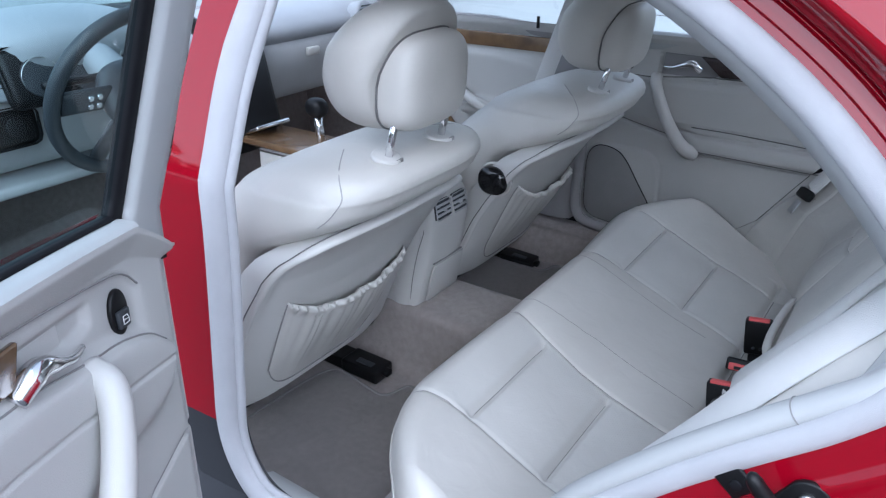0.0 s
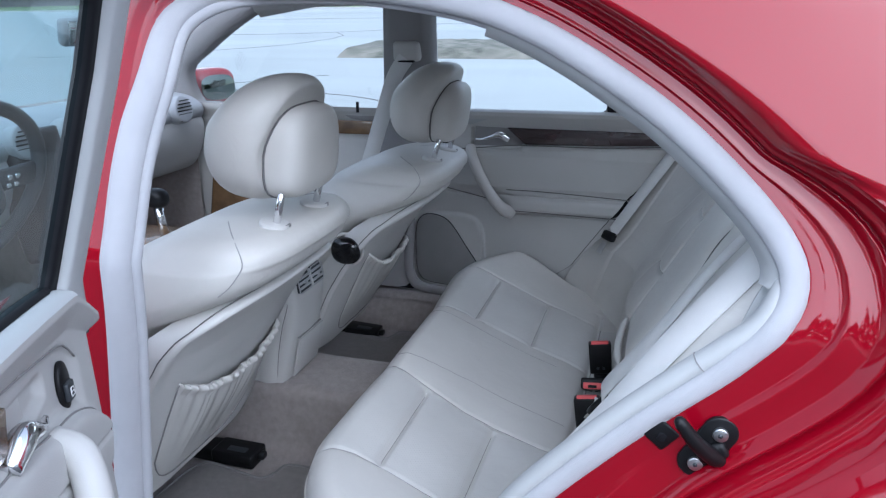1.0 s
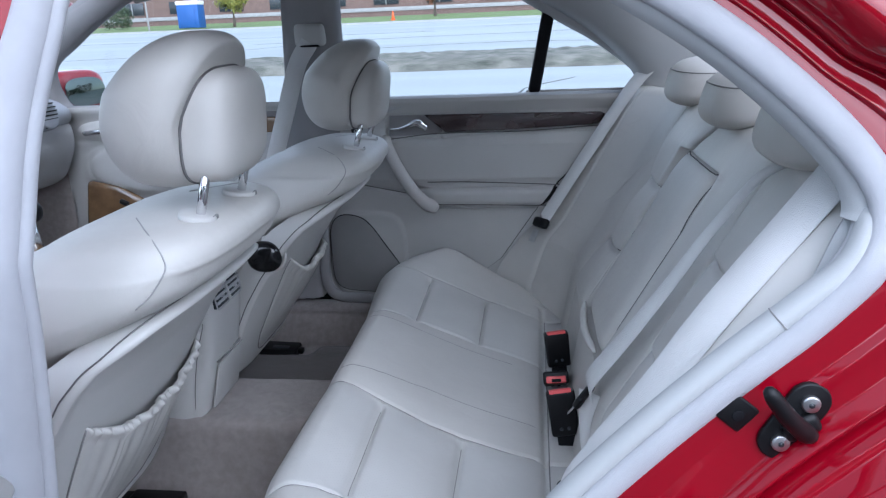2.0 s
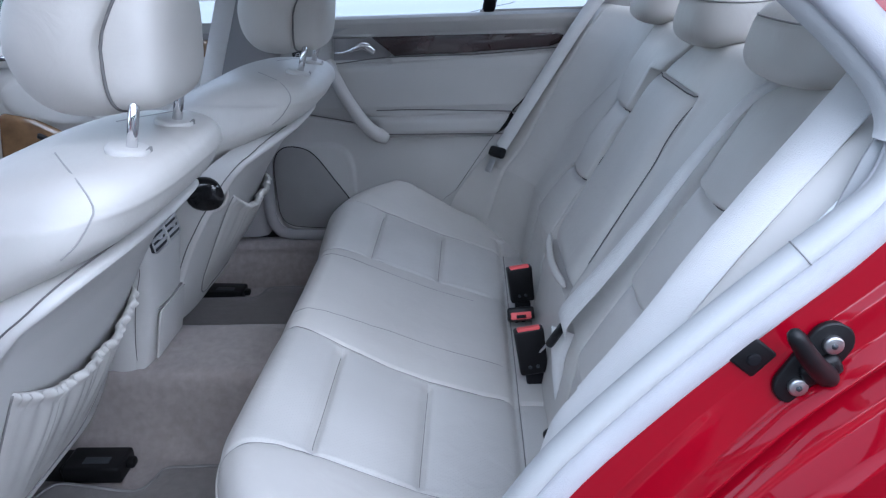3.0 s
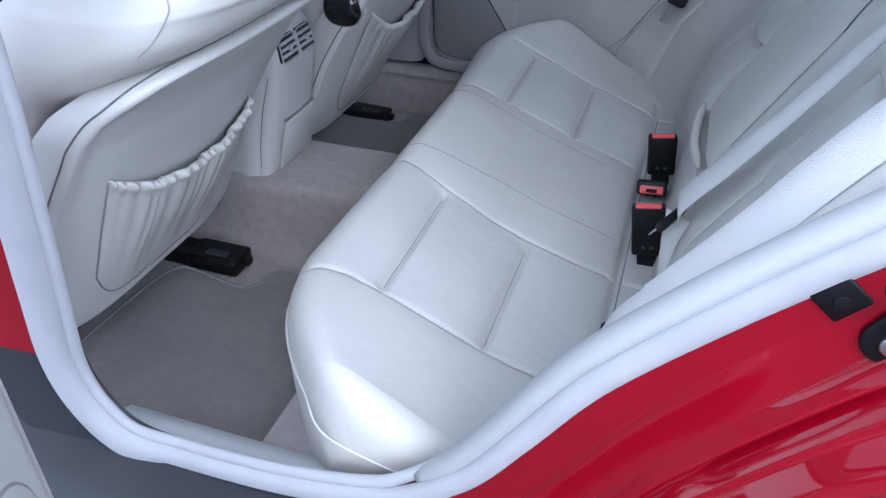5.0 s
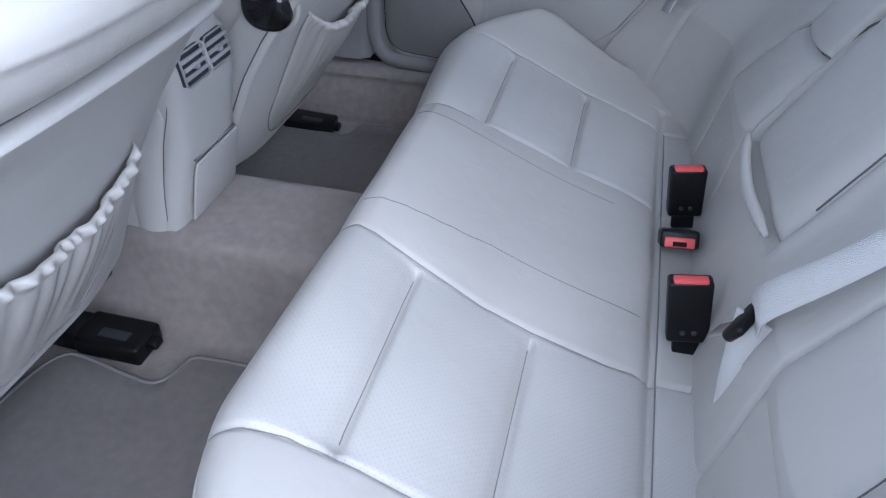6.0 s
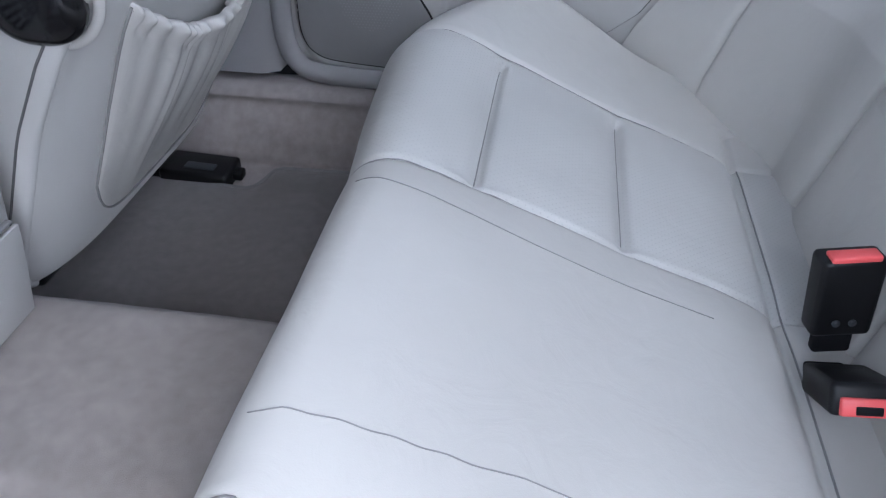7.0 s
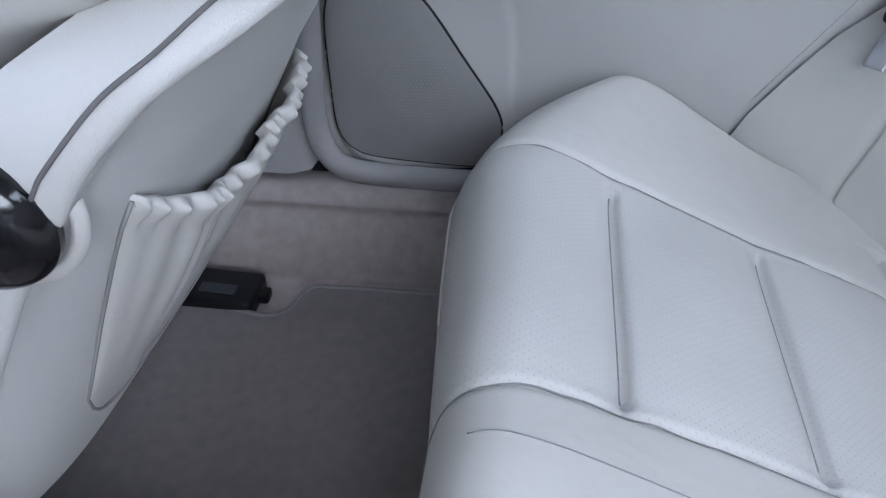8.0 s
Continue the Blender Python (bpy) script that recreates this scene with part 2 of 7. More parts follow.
def box(size, at=(0, 0, 0), bevel=0.004, turn=(0, 0, 0), segments=2, taper=1.0):
    """A bevelled block as a bmesh; taper narrows its top."""
    bm = bmesh.new()
    bmesh.ops.create_cube(bm, size=1.0)
    for v in bm.verts:
        k = taper if v.co.z > 0 else 1.0
        v.co = Vector((v.co.x * size[0] * k, v.co.y * size[1] * k, v.co.z * size[2]))
    if bevel:
        bmesh.ops.bevel(bm, geom=list(bm.edges), offset=bevel, segments=segments, profile=0.5, affect='EDGES')
    bm.transform(pose(*at, *turn))
    return bm


def drum(radius, depth, at, turn=(0, 0, 0), sides=24, bevel=0.002, top=None):
    bm = bmesh.new()
    bmesh.ops.create_cone(bm, cap_ends=True, segments=sides, radius1=radius, radius2=radius if top is None else top, depth=depth)
    if bevel:
        rim = [e for e in bm.edges if len([f for f in e.link_faces if len(f.verts) > 4]) == 1]
        bmesh.ops.bevel(bm, geom=rim, offset=bevel, segments=2, profile=0.5, affect='EDGES')
    bm.transform(pose(*at, *turn))
    return bm


def slab(outline, thick, to_world, bevel=0.0):
    """A plate with the outline (2D), thick along its normal; to_world maps (u, v, w) to the place."""
    bm = bmesh.new()
    vs = [bm.verts.new((u, v, 0)) for u, v in outline]
    f = bm.faces.new(vs)
    r = bmesh.ops.extrude_face_region(bm, geom=[f])
    bmesh.ops.translate(bm, verts=[g for g in r["geom"] if isinstance(g, bmesh.types.BMVert)], vec=(0, 0, thick))
    bmesh.ops.recalc_face_normals(bm, faces=list(bm.faces))
    if bevel:
        bmesh.ops.bevel(bm, geom=[e for e in bm.edges if e.calc_face_angle(0) > 0.6], offset=bevel, segments=2, profile=0.5, affect='EDGES')
    for v in bm.verts:
        v.co = Vector(to_world(*v.co))
    bmesh.ops.recalc_face_normals(bm, faces=list(bm.faces))
    return bm


def blob(center, radii, power=2.5, nu=40, nv=28, turn=None, shape=None):
    """A superellipsoid; shape may bend its points (an array n x 3, relative to the centre)."""
    u = np.linspace(0, 2 * np.pi, nu, endpoint=False)[:, None]
    v = np.linspace(-np.pi / 2, np.pi / 2, nv)[None, :]
    sp = lambda a: np.sign(a) * np.abs(a) ** (2 / power)
    P = np.stack([radii[0] * sp(np.cos(u)) * sp(np.cos(v)), radii[1] * sp(np.sin(u)) * sp(np.cos(v)), radii[2] * sp(np.sin(v)) + 0 * u], -1)
    if shape is not None:
        P = shape(P)
    if turn is not None:
        R = np.array(Euler([radians(k) for k in turn]).to_matrix())
        P = P @ R.T
    return sheet(P + np.array(center), wrap_u=True)


# ---- the ground and what lies beyond the car ----
def rise(x, y):
    """The car park climbs gently away from the car."""
    return 0.024 * np.maximum(0, y - 4.0) * (1 - np.exp(-np.maximum(0, y - 4.0) / 8)) - 0.0006 * np.minimum(0, x + 10) * (y > 4)


gx = np.r_[-900, -400, -200, -120, np.linspace(-90, 60, 61), 120, 300, 900]
gy = np.r_[-900, -300, -100, -40, np.linspace(-20, 66, 44), 90, 140, 300, 900]
GX, GY = np.meshgrid(gx, gy, indexing="ij")
GZ = rise(GX, np.minimum(GY, 66.0))
M_LOT = material("pale_worn_asphalt", (0.30, 0.322, 0.322), 0.85, var=0.10, var_scale=0.35, grain=0.6, grain_scale=60, stain=0.28, stain_scale=0.15, stretch=(0.16, 1.0, 1.0))
solid("ground", *sheet(np.stack([GX, GY, GZ], -1)), M_LOT, kind="structure", label="pale worn asphalt car park with cracks", category="ground")


def ground_strip(name, x0, x1, y0, y1, lift, mat, label, category, rough=0.0, kind="", slant=0.0, nx=120, ny=14):
    X, Y = np.meshgrid(np.linspace(x0, x1, nx), np.linspace(y0, y1, ny), indexing="ij")
    Y = Y + slant * (X - x0)
    edge = np.minimum.reduce([np.linspace(0, 1, ny)[None, :] + 0 * X, 1 - np.linspace(0, 1, ny)[None, :] + 0 * X]) * 6
    Z = rise(X, Y) + lift * np.clip(edge, 0, 1) + rough * np.random.rand(*X.shape) * np.clip(edge, 0, 1) - 0.02 * (edge <= 0)
    return solid(name, *sheet(np.stack([X, Y, Z], -1)), mat, label=label, category=category, kind=kind)


M_VERGE = material("weedy_gravel", (0.17, 0.16, 0.135), 0.95, var=0.5, var_scale=2.2, grain=1.0, grain_scale=80, second=(0.045, 0.05, 0.035), stain=0.6, stain_scale=0.8)
M_BAY = material("dark_near_asphalt", (0.062, 0.064, 0.068), 0.9, var=0.15, var_scale=1.2, grain=0.8, grain_scale=90, stain=0.3, stain_scale=0.5)
M_GRASS = material("lawn", (0.12, 0.17, 0.05), 0.95, var=0.3, var_scale=2, grain=1.0, grain_scale=60)
M_KERB = material("old_concrete", (0.30, 0.295, 0.28), 0.9, var=0.15, var_scale=3, grain=0.6, grain_scale=80)
M_CRACK = material("tarred_crack", (0.10, 0.10, 0.10), 0.9, var=0.2, var_scale=5)
M_BRICK = material("brown_brick", (0.16, 0.105, 0.085), 0.9, var=0.15, var_scale=1.5, grain=0.6, grain_scale=20)
M_ROOFING = material("dark_roofing", (0.06, 0.055, 0.055), 0.8, var=0.1)
M_BLUE = material("blue_booth_plastic", (0.02, 0.09, 0.30), 0.5, var=0.08)
M_WHITE = material("white_plastic", (0.75, 0.75, 0.75), 0.5, var=0.05)
M_LEAFY = material("yellow_leaves", (0.30, 0.26, 0.05), 0.7, second=(0.16, 0.19, 0.04), var_scale=6)
M_LEAFR = material("russet_leaves", (0.26, 0.10, 0.05), 0.7, second=(0.15, 0.07, 0.04), var_scale=6)
M_LEAFG = material("dark_green_leaves", (0.05, 0.08, 0.03), 0.7, second=(0.03, 0.05, 0.02), var_scale=6)
M_BARK = material("bark", (0.09, 0.07, 0.055), 0.9, var=0.2, grain=1.0, grain_scale=60)
M_DARKWIN = material("dark_window", (0.03, 0.035, 0.04), 0.1, var=0.1)


def build_outside():
    ground_strip("island", -7.6, 12, 14.8, 19.2, 0.16, M_VERGE, "weedy gravel island in the car park", "planting island", 0.06, "structure", -0.01)
    # dark ground added beside the car to cut bounce and darken paint reflections
    ground_strip("bay", -9, 9, -9.5, 1.5, 0.008, M_BAY, "dark asphalt added round the car, mostly unseen", "parking bay", 0.0, "structure")
    ground_strip("lawn", -90, 60, 60, 92, 0.15, M_GRASS, "mown roadside grass before the building", "grass", 0.05, "stuff")
    ground_strip("pavement", -90, 60, 58.6, 60.2, 0.12, M_KERB, "concrete path along the grass", "pavement", 0.0, "structure")
    rng = random.Random(4)
    for x0, y0, ang, length in ((-4.5, 5.0, 0.55, 7.0), (-1.5, 6.5, 1.1, 7.0), (-9.0, 9.0, 0.25, 8.0), (-6.0, 24.0, 0.1, 14.0), (1.0, 5.5, 0.9, 4.5), (-16, 14, 0.2, 14), (-12, 30, 0.05, 22), (-30, 36, 0.0, 26), (-3, 42, 0.1, 20), (-9, 6.5, 0.7, 6), (-22, 24, 0.15, 16), (2, 10, 0.3, 6)):
        p, pts = np.array([x0, y0]), []
        for k in range(28):
            pts.append((*p, float(rise(p[0], p[1])) + 0.003))
            ang += rng.uniform(-0.25, 0.25)
            p = p + length / 28 * np.array([math.cos(ang), math.sin(ang)])
        v, f = tube(pts, 0.02, 5, squash=(1, 0.25))
        solid("crack", v, f, M_CRACK, label="tar-filled crack in the asphalt", category="crack", group="asphalt cracks")
    # long low brick building
    b = thing("brick_building", (-20, 100, 1.4), "long low brown brick building behind the grass", "building")
    part("wall", box((120, 12, 6.5), (-15, 106, 4.4), 0.05), M_BRICK, b)
    part("roof", box((121, 13, 0.6), (-15, 106, 7.9), 0.05), M_ROOFING, b)
    part("band", box((120.2, 0.2, 0.5), (-15, 99.95, 3.2), 0.02), M_KERB, b, "pale concrete band")
    for i in range(16):
        x = -70 + 7.2 * i
        w = part("window", box((3.4, 0.16, 1.6), (x, 99.94, 4.6), 0.02), M_DARKWIN, b)
        part("mullion", box((0.12, 0.1, 1.6), (x, 99.84, 4.6), 0.01), M_KERB, w)
    # site toilet and street furniture
    booth = thing("portable_booth", (-29.5, 62, 1.5), "blue and white plastic portable booth", "booth")
    part("body", box((1.9, 1.4, 1.9), (-29.5, 62, 2.55), 0.05), M_BLUE, booth)
    part("roof", box((2.0, 1.5, 0.35), (-29.5, 62, 3.65), 0.1), M_WHITE, booth, "white rounded roof")
    part("door", box((0.9, 0.06, 1.6), (-29.3, 61.27, 2.45), 0.02), M_BLUE, booth)
    cone = thing("traffic_cone", (-11.5, 60.5, 1.5), "orange traffic cone at the lot edge", "traffic cone")
    M_CONE = material("orange_cone", (0.8, 0.13, 0.03), 0.6, var=0.05)
    part("cone", drum(0.16, 0.7, (-11.5, 60.5, 1.92), sides=16, bevel=0, top=0.03), M_CONE, cone)
    part("base", box((0.4, 0.4, 0.05), (-11.5, 60.5, 1.56), 0.01), M_CONE, cone)
    post = thing("light_pole", (-33, 61, 1.5), "slim grey light pole by the booth", "street lamp")
    part("pole", drum(0.07, 7, (-33, 61, 5.0), sides=12), M_KERB, post)
    part("arm", box((1.2, 0.1, 0.1), (-32.5, 61, 8.4), 0.02), M_KERB, post)
    # lorry cab parked far off
    truck = thing("truck", (-46, 66, 1.6), "red truck parked beyond the lot", "truck")
    part("cab", box((2.6, 2.2, 2.2), (-44.6, 66, 3.3), 0.2), M_RED, truck)
    part("bed", box((4.0, 2.2, 1.0), (-48, 66, 2.7), 0.08), M_ROOFING, truck)
    part("windscreen", box((1.2, 2.24, 0.8), (-44.4, 66, 3.8), 0.1), M_DARKWIN, truck)
    for x in (-44.4, -47.2, -48.6):
        w = part("wheel", drum(0.5, 0.35, (x, 64.95, 2.1), (90, 0, 0), 20, 0.05), M_RUBBER, truck)
        part("rim", drum(0.24, 0.36, (x, 64.93, 2.1), (90, 0, 0), 16, 0.02), M_WHITE, w)
    # unseen wood added on the open side for darker reflections in the red paint
    rw = np.random.RandomState(9)
    n = 5200
    along = rw.uniform(-70, 70, n)
    deep = rw.uniform(0, 6, n)
    tall = 7.0 + 1.8 * np.sin(along * 0.31) + 1.2 * np.sin(along * 0.83 + 1) + 0.8 * np.sin(along * 1.9)
    high = rw.uniform(0, 1, n) ** 0.8 * tall
    c = np.stack([np.where(along < 35, along, 35 + deep), np.where(along < 35, -26 - deep, -26 + (along - 35) * 1.6), high], 1)
    u = rw.normal(size=(n, 3))
    u /= np.linalg.norm(u, axis=1, keepdims=True)
    w = np.cross(u, rw.normal(size=(n, 3)))
    w /= np.linalg.norm(w, axis=1, keepdims=True)
    s = rw.uniform(0.5, 1.1, (n, 1))
    quad = np.stack([c - u * s, c + w * s * 0.8, c + u * s, c - w * s * 0.8], 1).reshape(-1, 3)
    solid("woodland", quad, np.arange(4 * n).reshape(n, 4), M_LEAFG, label="unseen dark green wood added along the car park edge", category="woods", kind="stuff", smooth=False)

    def tree(name, x, y, h, mat, label, spread=0.42, seed=1, bush=False):
        r = random.Random(seed)
        z0 = float(rise(x, min(y, 66))) + 0.1
        t = thing(name, (x, y, z0), label, name.split("_")[-1])
        verts, faces = [], []
        tops = []
        if not bush:
            trunk = [(x, y, z0 - 0.1), (x + 0.03, y, z0 + h * 0.25), (x, y + 0.02, z0 + h * 0.7)]
            v, f = tube(smooth_path(trunk, 8), np.linspace(0.035, 0.012, 8) * h, 8)
            verts, faces = list(v), list(f)
            for k in range(7):
                a0, z1 = r.uniform(0, 6.28), z0 + h * r.uniform(0.3, 0.6)
                end = (x + spread * h * 0.7 * math.cos(a0), y + spread * h * 0.7 * math.sin(a0), z1 + h * r.uniform(0.15, 0.3))
                v, f = tube(smooth_path([(x, y, z1), ((x + end[0]) / 2, (y + end[1]) / 2, (z1 + end[2]) / 2 - 0.05), end], 6), np.linspace(0.012, 0.004, 6) * h, 6)
                faces += [tuple(i + len(verts) for i in q) for q in f]
                verts += list(v)
                tops.append(end)
        solid("trunk", verts, faces, M_BARK, t) if verts else None
        cv, cf = [], []
        for k in range(1500):
            d = np.array([r.gauss(0, 1), r.gauss(0, 1), r.gauss(0, 1)])
            d /= np.linalg.norm(d)
            rr = r.uniform(0.35, 1) ** 0.5 * (0.8 + 0.35 * noise.noise(Vector(d * 2.2) + Vector((seed, 0, 0))))
            c = np.array([x, y, z0 + (0.62 if not bush else 0.45) * h]) + d * rr * h * np.array([spread, spread, 0.36 if not bush else 0.5])
            if bush and c[2] < z0:
                c[2] = z0 + 0.05
            u = np.array([r.gauss(0, 1), r.gauss(0, 1), r.gauss(0, 1)])
            u /= np.linalg.norm(u)
            w = np.cross(u, d)
            w /= np.linalg.norm(w) + 1e-6
            s = 0.035 * h * r.uniform(0.6, 1.4)
            n = len(cv)
            cv += [c - u * s, c + w * s * 0.6, c + u * s, c - w * s * 0.6]
            cf.append((n, n + 1, n + 2, n + 3))
        solid("crown", cv, cf, mat, t)
    tree("yellow_tree", -26.5, 64, 4.2, M_LEAFY, "small tree with yellowing leaves on the grass", seed=2)
    tree("russet_tree", -9.5, 72, 4.8, M_LEAFR, "small tree with russet autumn leaves", seed=3)
    tree("green_bush", 2.5, 74, 2.6, M_LEAFG, "dark green rounded bush before the building", 0.62, 5, True)
    tree("dark_bush", -41, 70, 3.0, M_LEAFG, "dark green bush by the truck", 0.7, 6, True)


# ---- car body ----
def yside(z):
    """Half width of the opening's plane: upright below the belt, leaning in above it."""
    return 0.745 - 0.35 * np.maximum(0, np.asarray(z, float) - 0.97)


def ybody(z):
    """Half width of the painted outer skin."""
    return np.interp(z, [0.18, 0.30, 0.5, 0.72, 0.88, 0.955, 0.985, 1.30, 1.34], [0.815, 0.845, 0.858, 0.862, 0.85, 0.828, 0.800, 0.690, 0.672])


OPENING = [(-0.655, 0.52), (-0.645, 0.62), (-0.632, 0.72), (-0.612, 0.88), (-0.604, 1.0), (-0.598, 1.1), (-0.578, 1.2), (-0.556, 1.285),
           (-0.50, 1.322), (-0.42, 1.332), (-0.28, 1.328), (-0.15, 1.308), (-0.06, 1.277), (0.03, 1.229), (0.115, 1.172), (0.19, 1.105),
           (0.229, 1.058), (0.241, 1.02), (0.229, 0.98), (0.188, 0.935), (0.125, 0.877), (0.045, 0.797), (-0.04, 0.70), (-0.10, 0.605),
           (-0.16, 0.515), (-0.24, 0.445), (-0.36, 0.412), (-0.50, 0.402), (-0.59, 0.408), (-0.635, 0.45)]
LOOP = smooth_path(OPENING, 220, closed=True)
LOOP_T = np.roll(LOOP, -1, 0) - np.roll(LOOP, 1, 0)
LOOP_T /= np.linalg.norm(LOOP_T, axis=1, keepdims=True)
LOOP_N = np.stack([-LOOP_T[:, 1], LOOP_T[:, 0]], 1)


def loop_at(offset, inset, side, sel=slice(None)):
    """The opening's loop pushed outward in its plane by offset and out of the car by inset."""
    p = LOOP[sel] + LOOP_N[sel] * np.reshape(offset, (-1, 1))
    return np.stack([p[:, 0], side * (yside(p[:, 1]) + inset), p[:, 1]], 1)


def opening_trim(side, label_side):
    if side > 0:
        p = smooth_path([(-0.690, 0.715, 0.90), (-0.704, 0.714, 0.70), (-0.713, 0.713, 0.57), (-0.718, 0.712, 0.46), (-0.708, 0.712, 0.410), (-0.680, 0.712, 0.384), (-0.62, 0.712, 0.377), (-0.513, 0.712, 0.374), (-0.30, 0.712, 0.376)], 80)
        seal = thing("door_seal", (-0.3, 0.72, 0.38), "pale grey velour weatherstrip round a rear doorway", "door seal")
        v, f = tube(p, 0.017, 12, False, (1.0, 0.8), up=(0, side, 0))
        # the far seal takes the darker pillar cloth colour to paint its shade
        solid("outer_bead", v, f, M_PILLAR, seal)
        return seal
    seal = thing("door_seal", (-0.3, side * 0.745, 0.4), "pale grey velour weatherstrip round a rear doorway", "door seal")
    base = loop_at(0.0, 0.0, side)
    one = np.clip((LOOP[:, 0] + 0.50) / 0.08, 0, 1) * np.clip((LOOP[:, 1] - 0.45) / 0.05, 0, 1)
    low = one * np.clip((1.0 - LOOP[:, 1]) / 0.05, 0, 1)
    low = np.convolve(np.r_[low[-6:], low, low[:6]], np.ones(13) / 13, 'valid')
    front = np.clip((-0.54 - LOOP[:, 0]) / 0.05, 0, 1)
    v, f = tube(loop_at(-0.002 - 0.003 * one + 0.013 * low + 0.012 * front, -0.004 + 0.004 * low, side), 0.016 - 0.0025 * low + 0.009 * front, 12, True, (1.0, 0.66), up=(0, side, 0))
    solid("outer_bead", v, f, M_SEAL, seal)
    v, f = tube(loop_at(-0.021 + 0.012 * low + 0.004 * front, -0.010 - 0.012 * one, side), 0.0085 - 0.002 * one, 12, True, (1.0, 0.8), up=(0, side, 0))
    solid("inner_bead", v, f, M_SEAL, seal)
    return seal


def jamb(side, name, label):
    """Painted door jamb: flat landing, a raised bead and a step out to the skin."""
    z = LOOP[:, 1]
    roofy = np.clip((z - 1.0) / 0.12, 0, 1) * np.clip((LOOP[:, 0] + 0.56) / 0.14, 0, 1)
    fore = np.clip((-0.46 - LOOP[:, 0]) / 0.12, 0, 1)
    # the landing widens at the striker; the outer channel closes to a corner below it
    step = 0.046 + 0.008 * np.clip((0.80 - z) / 0.10, 0, 1)
    ridge = 1 - np.exp(-((z - 0.842) / 0.052) ** 4)
    chan = 0.096 - 0.012 * np.clip((z - 0.72) / 0.12, 0, 1)
    deep = 0.3 + 0.7 * np.clip((z - 0.715) / 0.02, 0, 1)
    one = np.ones(len(z))
    after = lambda d, k: np.maximum(d, chan + k)
    prof = [(-0.004 * one, -0.03), (0.008 * one, 0.0), (0.016 * one, 0.003), (step - 0.010, 0.0034), (step - 0.001, 0.0036), (step, 0.0038), (step + 0.001, 0.004 + 0.0010 * ridge), (step + 0.005, 0.0042 + 0.0060 * ridge),
            (step + 0.006, 0.0043 + 0.0068 * ridge), (step + 0.008, 0.0046 + 0.0066 * ridge), (step + 0.014, 0.0048 + 0.0052 * ridge), (chan - 0.002, 0.0055 + 0.0036 * ridge), (chan - 0.001, 0.0058 + 0.0036 * ridge), (chan, 0.0105), (chan + 0.009, 0.0235), (chan + 0.010, 0.0245),
            (chan + 0.012, 0.0248), (chan + 0.0135, 0.0245 - 0.002 * deep), (chan + 0.0165, 0.0240 - 0.008 * deep), (chan + 0.0175, 0.0243 - 0.008 * deep), (chan + 0.0185, 0.0255 - 0.006 * deep), (chan + 0.0245, 0.0395),
            (chan + 0.0255, 0.0410), (chan + 0.0275, 0.0415), (after(0.117, 0.030), 0.0425), (after(0.1185, 0.031), 0.0440), (after(0.1275, 0.037), 0.0640), (after(0.1285, 0.038), 0.0660), (after(0.131, 0.0385), 0.0690), (0.136 * one, 0.074)]
    rows = []
    for d, y in prof:
        k = 1 - 0.62 * roofy
        rows.append(loop_at(d * k * (1 - (0.04 + 0.28 * np.clip((z - 0.93) / 0.06, 0, 1)) * fore), (y * (1 - fore) + fore * np.where(y < -0.01, y, 0.07 * d)) * (1 - 0.45 * roofy) , side))
    ob = solid(name, *sheet(np.stack(rows, 1), wrap_u=True), M_RED, label=label, kind="structure", category="door frame")
    # the lowest stretch is coloured dark for the shade in the door gap
    ob.data.materials.append(M_SILL)
    zz = np.array([v.co.z for v in ob.data.vertices])
    xx = np.array([v.co.x for v in ob.data.vertices])
    for f in ob.data.polygons:
        k = list(f.vertices)
        if zz[k].mean() < 0.53 and xx[k].mean() < -0.22:
            f.material_index = 1
    return ob


